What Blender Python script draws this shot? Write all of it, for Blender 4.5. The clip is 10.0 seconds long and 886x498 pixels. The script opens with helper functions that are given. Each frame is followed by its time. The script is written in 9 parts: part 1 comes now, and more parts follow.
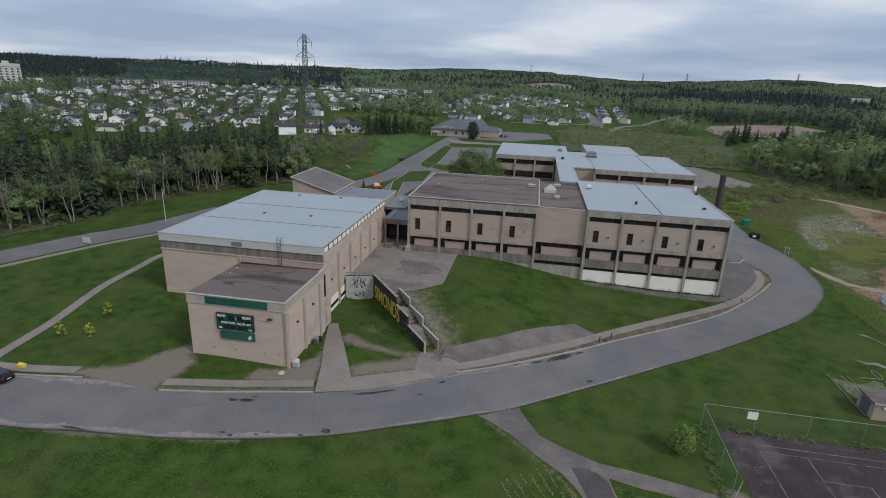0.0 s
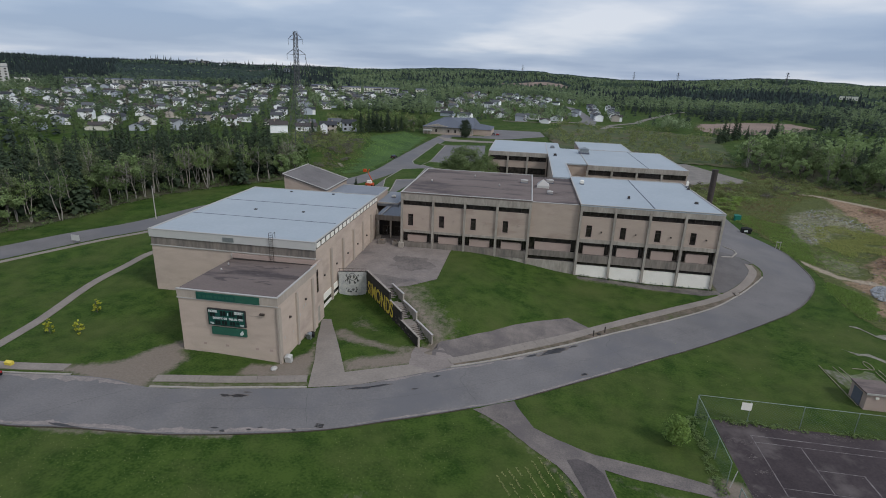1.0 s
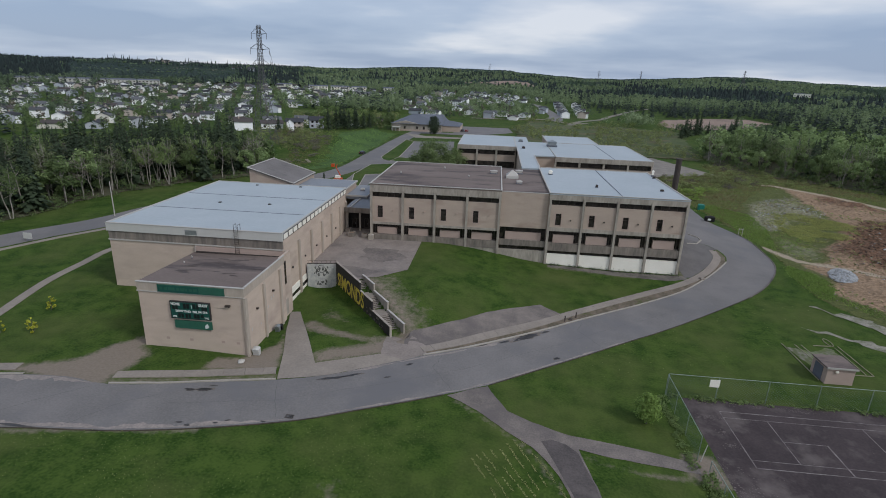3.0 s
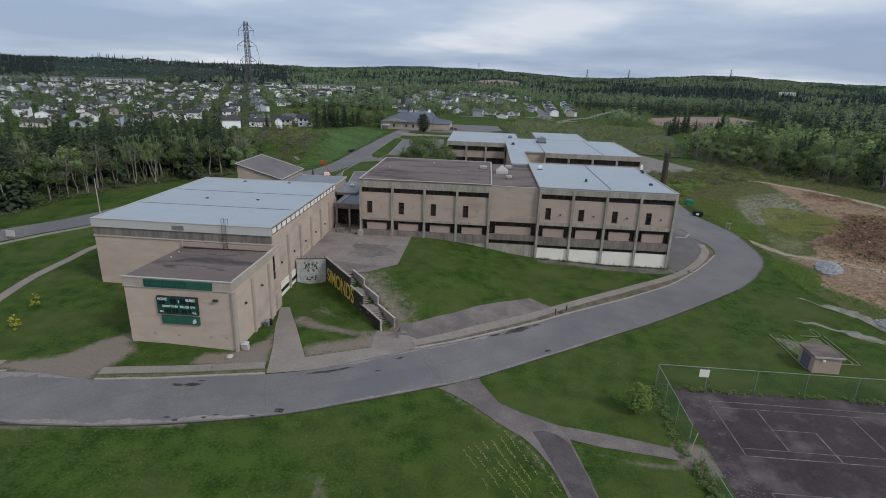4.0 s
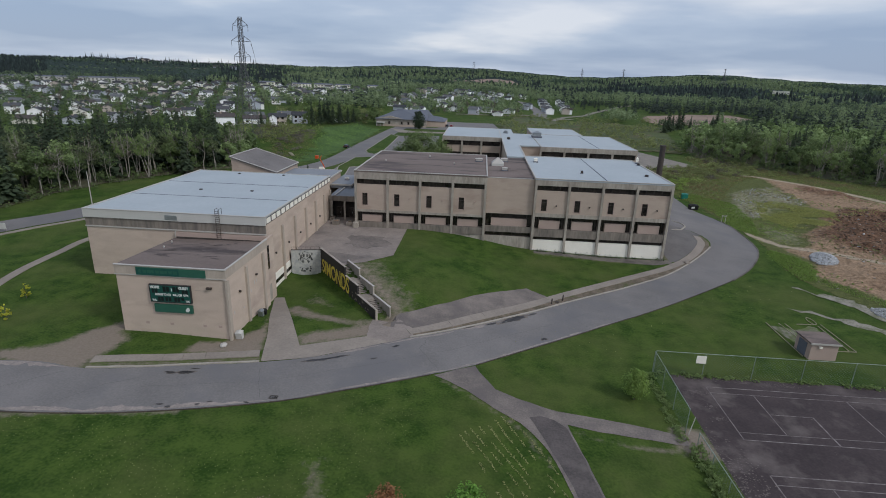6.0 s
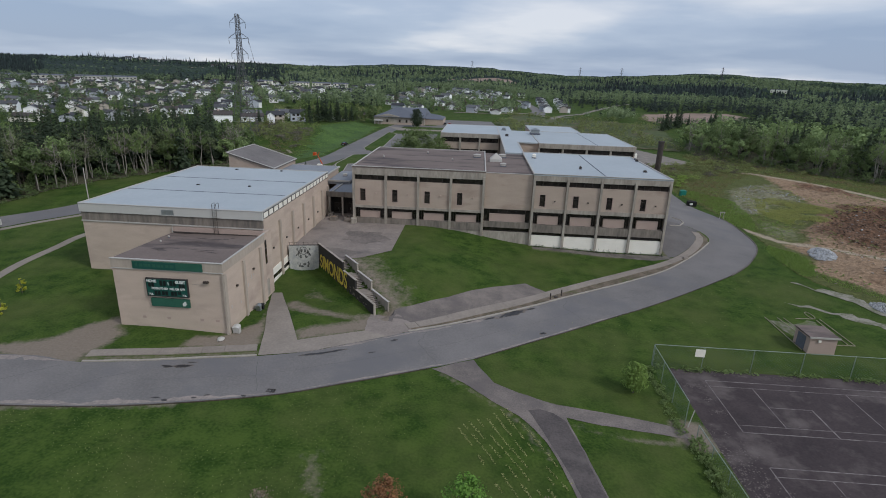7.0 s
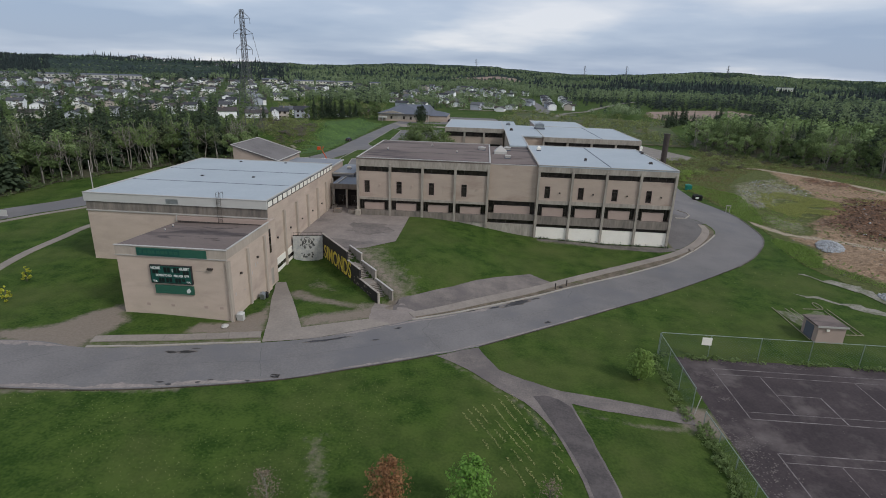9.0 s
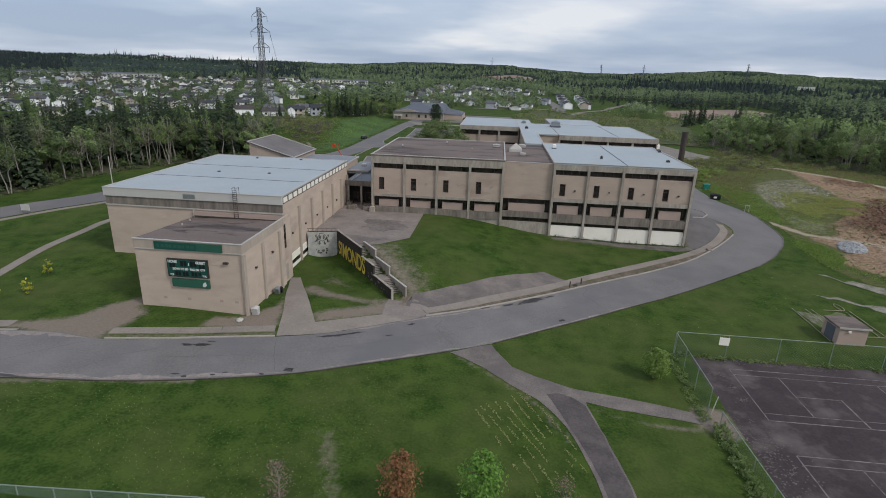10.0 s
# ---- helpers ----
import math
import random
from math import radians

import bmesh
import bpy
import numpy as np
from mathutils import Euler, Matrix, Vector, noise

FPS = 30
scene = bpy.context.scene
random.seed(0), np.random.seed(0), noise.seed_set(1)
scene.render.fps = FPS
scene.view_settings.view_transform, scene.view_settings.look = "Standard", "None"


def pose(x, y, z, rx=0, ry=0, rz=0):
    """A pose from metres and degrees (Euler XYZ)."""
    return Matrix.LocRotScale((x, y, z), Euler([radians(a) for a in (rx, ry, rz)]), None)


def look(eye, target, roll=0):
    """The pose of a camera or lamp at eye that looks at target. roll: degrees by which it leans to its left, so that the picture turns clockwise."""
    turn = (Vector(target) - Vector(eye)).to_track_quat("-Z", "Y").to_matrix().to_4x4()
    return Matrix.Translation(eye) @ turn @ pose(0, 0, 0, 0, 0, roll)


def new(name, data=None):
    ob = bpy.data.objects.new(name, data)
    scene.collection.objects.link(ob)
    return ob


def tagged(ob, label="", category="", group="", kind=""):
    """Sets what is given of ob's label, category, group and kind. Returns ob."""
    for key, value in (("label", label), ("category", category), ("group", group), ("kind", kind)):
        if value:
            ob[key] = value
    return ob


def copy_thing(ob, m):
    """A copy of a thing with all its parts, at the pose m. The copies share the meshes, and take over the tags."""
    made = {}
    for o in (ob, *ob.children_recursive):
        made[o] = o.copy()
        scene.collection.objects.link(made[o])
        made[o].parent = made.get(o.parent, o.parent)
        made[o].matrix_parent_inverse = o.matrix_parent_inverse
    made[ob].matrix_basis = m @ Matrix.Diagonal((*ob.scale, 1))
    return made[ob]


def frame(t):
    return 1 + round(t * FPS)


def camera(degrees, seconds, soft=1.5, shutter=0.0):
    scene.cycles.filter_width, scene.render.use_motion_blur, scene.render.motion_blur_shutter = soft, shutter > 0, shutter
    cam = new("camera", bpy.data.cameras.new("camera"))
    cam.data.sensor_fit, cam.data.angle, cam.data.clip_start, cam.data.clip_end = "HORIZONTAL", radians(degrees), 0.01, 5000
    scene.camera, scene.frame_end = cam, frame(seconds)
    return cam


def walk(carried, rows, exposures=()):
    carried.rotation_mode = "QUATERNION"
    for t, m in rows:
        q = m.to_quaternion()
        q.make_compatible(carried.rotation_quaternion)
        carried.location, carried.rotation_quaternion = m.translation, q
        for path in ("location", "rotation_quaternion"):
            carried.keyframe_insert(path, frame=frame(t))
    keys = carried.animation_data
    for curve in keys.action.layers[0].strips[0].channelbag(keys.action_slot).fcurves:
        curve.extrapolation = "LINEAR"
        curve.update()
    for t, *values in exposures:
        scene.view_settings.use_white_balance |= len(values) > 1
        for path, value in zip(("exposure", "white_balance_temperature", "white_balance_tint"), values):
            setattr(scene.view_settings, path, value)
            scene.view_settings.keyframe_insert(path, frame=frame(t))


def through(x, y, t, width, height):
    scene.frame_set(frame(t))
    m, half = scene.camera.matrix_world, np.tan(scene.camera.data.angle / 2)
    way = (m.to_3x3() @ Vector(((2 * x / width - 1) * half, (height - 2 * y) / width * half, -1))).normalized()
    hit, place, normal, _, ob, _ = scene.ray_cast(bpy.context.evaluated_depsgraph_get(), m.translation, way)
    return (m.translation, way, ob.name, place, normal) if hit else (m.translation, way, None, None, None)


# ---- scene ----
cam = camera(79.7, 10.0, soft=0.95)

PATH = [
    (0, (32.8, -64.337, 41.311), (32.496, -62.46, 40.69), 2.3),
    (0.5, (32.769, -64.306, 40.849), (32.469, -62.429, 40.228), 2.2),
    (1, (32.756, -64.236, 40.315), (32.478, -62.355, 39.694), 2.2),
    (1.5, (32.796, -64.135, 39.752), (32.541, -62.251, 39.133), 2.2),
    (2, (32.812, -64.125, 39.23), (32.58, -62.237, 38.611), 2.2),
    (2.5, (32.875, -64.12, 38.699), (32.67, -62.229, 38.081), 2.1),
    (3, (32.885, -64.06, 38.201), (32.715, -62.165, 37.583), 2.1),
    (4.5, (33.006, -64.129, 36.685), (32.877, -62.231, 36.066), 2.0),
    (5, (33.037, -64.204, 36.209), (32.91, -62.307, 35.59), 2.0),
    (5.5, (33.018, -64.177, 35.735), (32.895, -62.279, 35.118), 2.0),
    (7, (33.043, -64.093, 34.445), (32.932, -62.195, 33.825), 2.0),
    (7.5, (33.062, -64.115, 33.991), (32.951, -62.217, 33.371), 2.0),
    (8, (33.096, -64.199, 33.557), (32.985, -62.301, 32.936), 2.0),
    (8.5, (33.089, -64.25, 33.129), (32.977, -62.352, 32.507), 1.9),
    (9, (33.049, -64.251, 32.74), (32.923, -62.354, 32.117), 1.9),
    (9.5, (33.097, -64.223, 32.444), (32.922, -62.332, 31.817), 2.0),
    (10, (33.063, -64.199, 32.324), (32.885, -62.308, 31.696), 1.9),
]
walk(cam, [(t, look(eye, target, roll)) for t, eye, target, roll in PATH],
     exposures=[(0, -0.07, 6330, 10), (5, -0.05, 6370, 10), (8.3, -0.03, 6450, 10), (9.5, 0.05, 6600, 10), (10, 0.07, 6620, 10)])

# ---- world, sun, exposure ----
SUN_EL, SUN_AZ = 42.0, 118.0      # degrees; azimuth clockwise from +y


def make_world():
    w = bpy.data.worlds.new("overcast_sky")
    scene.world = w
    w.use_nodes = True
    nt = w.node_tree
    nt.nodes.clear()
    N, L = nt.nodes.new, nt.links.new
    out = N("ShaderNodeOutputWorld")
    mix = N("ShaderNodeMixShader")
    clear = N("ShaderNodeBackground")
    cloud = N("ShaderNodeBackground")
    sky = N("ShaderNodeTexSky")
    sky.sky_type = "NISHITA"
    sky.sun_disc = False
    sky.sun_elevation, sky.sun_rotation = radians(SUN_EL), radians(SUN_AZ)
    clear.inputs["Strength"].default_value = 0.12
    L(sky.outputs[0], clear.inputs["Color"])
    co = N("ShaderNodeTexCoord")
    sep = N("ShaderNodeSeparateXYZ")
    L(co.outputs["Generated"], sep.inputs[0])
    up = N("ShaderNodeMath")
    up.operation = "MAXIMUM"
    L(sep.outputs["Z"], up.inputs[0])
    up.inputs[1].default_value = 0.0
    add = N("ShaderNodeMath")
    add.operation = "ADD"
    L(up.outputs[0], add.inputs[0])
    add.inputs[1].default_value = 0.11
    px, py = N("ShaderNodeMath"), N("ShaderNodeMath")
    px.operation = py.operation = "DIVIDE"
    L(sep.outputs["X"], px.inputs[0])
    L(add.outputs[0], px.inputs[1])
    L(sep.outputs["Y"], py.inputs[0])
    L(add.outputs[0], py.inputs[1])
    com = N("ShaderNodeCombineXYZ")
    L(px.outputs[0], com.inputs[0])
    L(py.outputs[0], com.inputs[1])
    big = N("ShaderNodeTexNoise")
    big.inputs["Scale"].default_value = 0.3
    big.inputs["Detail"].default_value = 6
    big.inputs["Roughness"].default_value = 0.47
    L(com.outputs[0], big.inputs["Vector"])
    ramp = N("ShaderNodeValToRGB")
    e = ramp.color_ramp.elements
    e[0].position, e[0].color = 0.4, (0.33, 0.42, 0.59, 1)
    e[1].position, e[1].color = 0.585, (0.77, 0.8, 0.87, 1)
    mid = ramp.color_ramp.elements.new(0.5)
    mid.color = (0.47, 0.555, 0.705, 1)
    L(big.outputs["Fac"], ramp.inputs[0])
    L(ramp.outputs[0], cloud.inputs["Color"])
    cloud.inputs["Strength"].default_value = 0.98
    mix.inputs[0].default_value = 0.88
    L(clear.outputs[0], mix.inputs[1])
    L(cloud.outputs[0], mix.inputs[2])
    L(mix.outputs[0], out.inputs[0])


make_world()
sun_data = bpy.data.lights.new("sun", "SUN")
sun_data.energy, sun_data.angle, sun_data.color = 1.75, radians(14), (1.0, 0.985, 0.965)
sun = new("sun", sun_data)
_a, _e = radians(SUN_AZ), radians(SUN_EL)
sun.matrix_world = look((60, 0, 200), (60 - 100 * math.sin(_a) * math.cos(_e), -100 * math.cos(_a) * math.cos(_e), 200 - 100 * math.sin(_e)))

# ---- materials ----


def material(name, color, rough=0.85, second=None, coarse=0.25, fine=3.0, contrast=0.5, bump=0.15, metal=0.0, stretch=(1, 1, 1),
             island=0.0, objrand=0.0, patch_color=None, patch_scale=0.08, patch_edge=(0.52, 0.6), spec=0.3, through=0.0, wear=None):
    """A node material: two scales of noise mix color and second; optional blotches, per-island and per-object variation."""
    m = bpy.data.materials.new(name)
    m.use_nodes = True
    nt = m.node_tree
    N, L = nt.nodes.new, nt.links.new
    b = nt.nodes["Principled BSDF"]
    b.inputs["Roughness"].default_value = rough
    b.inputs["Metallic"].default_value = metal
    b.inputs["Specular IOR Level"].default_value = spec
    second = second or tuple(c * 0.68 for c in color)
    geo = N("ShaderNodeNewGeometry")
    mp = N("ShaderNodeVectorMath")
    mp.operation = "MULTIPLY"
    mp.inputs[1].default_value = stretch
    L(geo.outputs["Position"], mp.inputs[0])
    n1, n2 = N("ShaderNodeTexNoise"), N("ShaderNodeTexNoise")
    n1.inputs["Scale"].default_value, n2.inputs["Scale"].default_value = coarse, fine
    n1.inputs["Detail"].default_value, n2.inputs["Detail"].default_value = 5, 4
    for n in (n1, n2):
        L(mp.outputs[0], n.inputs["Vector"])
    av = N("ShaderNodeMix")
    av.inputs[0].default_value = 0.45
    L(n1.outputs["Fac"], av.inputs[2])
    L(n2.outputs["Fac"], av.inputs[3])
    rg = N("ShaderNodeMapRange")
    rg.inputs["From Min"].default_value, rg.inputs["From Max"].default_value = 0.5 - 0.25 / max(contrast * 2, 0.1), 0.5 + 0.25 / max(contrast * 2, 0.1)
    L(av.outputs[0], rg.inputs["Value"])
    mix = N("ShaderNodeMix")
    mix.data_type = "RGBA"
    mix.inputs[6].default_value, mix.inputs[7].default_value = (*second, 1), (*color, 1)
    L(rg.outputs[0], mix.inputs[0])
    col = mix.outputs[2]
    if patch_color:
        n3 = N("ShaderNodeTexNoise")
        n3.inputs["Scale"].default_value, n3.inputs["Detail"].default_value = patch_scale, 6
        n3.inputs["Roughness"].default_value = 0.62
        L(mp.outputs[0], n3.inputs["Vector"])
        r3 = N("ShaderNodeMapRange")
        r3.inputs["From Min"].default_value, r3.inputs["From Max"].default_value = patch_edge
        L(n3.outputs["Fac"], r3.inputs["Value"])
        m3 = N("ShaderNodeMix")
        m3.data_type = "RGBA"
        m3.inputs[7].default_value = (*patch_color, 1)
        L(col, m3.inputs[6])
        L(r3.outputs[0], m3.inputs[0])
        col = m3.outputs[2]
    for amount, node, sock in ((island, "ShaderNodeNewGeometry", "Random Per Island"), (objrand, "ShaderNodeObjectInfo", "Random")):
        if amount:
            rn = N(node)
            hs = N("ShaderNodeHueSaturation")
            mr = N("ShaderNodeMapRange")
            mr.inputs["To Min"].default_value, mr.inputs["To Max"].default_value = 1 - amount, 1 + amount
            L(rn.outputs[sock], mr.inputs["Value"])
            L(mr.outputs[0], hs.inputs["Value"])
            L(col, hs.inputs["Color"])
            col = hs.outputs[0]
    if wear:
        at = N("ShaderNodeAttribute")
        at.attribute_name = "wear"
        wn = N("ShaderNodeTexNoise")
        wn.inputs["Scale"].default_value, wn.inputs["Detail"].default_value, wn.inputs["Roughness"].default_value = 0.9, 8, 0.74
        L(geo.outputs["Position"], wn.inputs["Vector"])
        sm = N("ShaderNodeMath")
        sm.operation = "MULTIPLY_ADD"
        L(wn.outputs["Fac"], sm.inputs[0])
        sm.inputs[1].default_value = 1.5
        L(at.outputs["Fac"], sm.inputs[2])
        wr = N("ShaderNodeMapRange")
        wr.inputs["From Min"].default_value, wr.inputs["From Max"].default_value = 1.0, 1.6
        L(sm.outputs[0], wr.inputs["Value"])
        wc = N("ShaderNodeMix")
        wc.data_type = "RGBA"
        wc.inputs[6].default_value, wc.inputs[7].default_value = (*wear[1], 1), (*wear[0], 1)
        L(n2.outputs["Fac"], wc.inputs[0])
        wm = N("ShaderNodeMix")
        wm.data_type = "RGBA"
        L(wr.outputs[0], wm.inputs[0])
        L(col, wm.inputs[6])
        L(wc.outputs[2], wm.inputs[7])
        col = wm.outputs[2]
    L(col, b.inputs["Base Color"])
    if through:
        tr = N("ShaderNodeBsdfTranslucent")
        L(col, tr.inputs["Color"])
        ms = N("ShaderNodeMixShader")
        ms.inputs[0].default_value = through
        out = nt.nodes["Material Output"]
        L(b.outputs[0], ms.inputs[1])
        L(tr.outputs[0], ms.inputs[2])
        L(ms.outputs[0], out.inputs["Surface"])
    if bump:
        bp = N("ShaderNodeBump")
        bp.inputs["Strength"].default_value, bp.inputs["Distance"].default_value = bump, 0.1
        L(n2.outputs["Fac"], bp.inputs["Height"])
        L(bp.outputs[0], b.inputs["Normal"])
    return m


def palette_material(name, colors, rough=0.7, jitter=0.1):
    """One of several plain paints for each object, by its random number."""
    m = bpy.data.materials.new(name)
    m.use_nodes = True
    nt = m.node_tree
    N, L = nt.nodes.new, nt.links.new
    b = nt.nodes["Principled BSDF"]
    b.inputs["Roughness"].default_value = rough
    inf = N("ShaderNodeObjectInfo")
    ramp = N("ShaderNodeValToRGB")
    ramp.color_ramp.interpolation = "CONSTANT"
    el = ramp.color_ramp.elements
    while len(el) < len(colors):
        el.new(0.5)
    for k, c in enumerate(colors):
        el[k].position = k / len(colors)
    for k, c in enumerate(colors):
        el[k].color = (*c, 1)
    L(inf.outputs["Random"], ramp.inputs[0])
    geo = N("ShaderNodeNewGeometry")
    n = N("ShaderNodeTexNoise")
    n.inputs["Scale"].default_value = 0.8
    L(geo.outputs["Position"], n.inputs["Vector"])
    mr = N("ShaderNodeMapRange")
    mr.inputs["To Min"].default_value, mr.inputs["To Max"].default_value = 1 - jitter, 1 + jitter
    L(n.outputs["Fac"], mr.inputs["Value"])
    hs = N("ShaderNodeHueSaturation")
    L(mr.outputs[0], hs.inputs["Value"])
    L(ramp.outputs[0], hs.inputs["Color"])
    L(hs.outputs[0], b.inputs["Base Color"])
    return m


def layered_material(name, base, layers, fine=1.6, bump=0.9, rough=0.95):
    """Ground cover of several kinds: each layer lies where its mesh attribute is high, with a ragged edge. base and layers: two colours each."""
    m = bpy.data.materials.new(name)
    m.use_nodes = True
    nt = m.node_tree
    N, L = nt.nodes.new, nt.links.new
    b = nt.nodes["Principled BSDF"]
    b.inputs["Roughness"].default_value = rough
    b.inputs["Specular IOR Level"].default_value = 0.1
    geo = N("ShaderNodeNewGeometry")
    n1, n2 = N("ShaderNodeTexNoise"), N("ShaderNodeTexNoise")
    for n, sc, rg in ((n1, fine, 0.7), (n2, 0.45, 0.68)):
        n.inputs["Scale"].default_value, n.inputs["Detail"].default_value, n.inputs["Roughness"].default_value = sc, 7, rg
        L(geo.outputs["Position"], n.inputs["Vector"])
    grain = N("ShaderNodeMapRange")
    grain.inputs["From Min"].default_value, grain.inputs["From Max"].default_value = 0.36, 0.64
    L(n1.outputs["Fac"], grain.inputs["Value"])

    def pair(colors):
        mx = N("ShaderNodeMix")
        mx.data_type = "RGBA"
        mx.inputs[6].default_value, mx.inputs[7].default_value = (*colors[1], 1), (*colors[0], 1)
        L(grain.outputs[0], mx.inputs[0])
        return mx.outputs[2]
    col = pair(base)
    for attr, colors, edge in layers:
        at = N("ShaderNodeAttribute")
        at.attribute_name = attr
        sm = N("ShaderNodeMath")
        sm.operation = "MULTIPLY_ADD"
        L(n2.outputs["Fac"], sm.inputs[0])
        sm.inputs[1].default_value = 1.6
        L(at.outputs["Fac"], sm.inputs[2])
        mr = N("ShaderNodeMapRange")
        mr.inputs["From Min"].default_value, mr.inputs["From Max"].default_value = 1.3 - edge, 1.3 + edge
        L(sm.outputs[0], mr.inputs["Value"])
        mx = N("ShaderNodeMix")
        mx.data_type = "RGBA"
        L(mr.outputs[0], mx.inputs[0])
        L(col, mx.inputs[6])
        L(pair(colors), mx.inputs[7])
        col = mx.outputs[2]
    L(col, b.inputs["Base Color"])
    bp = N("ShaderNodeBump")
    bp.inputs["Strength"].default_value, bp.inputs["Distance"].default_value = bump, 0.25
    L(n1.outputs["Fac"], bp.inputs["Height"])
    L(bp.outputs[0], b.inputs["Normal"])
    return m


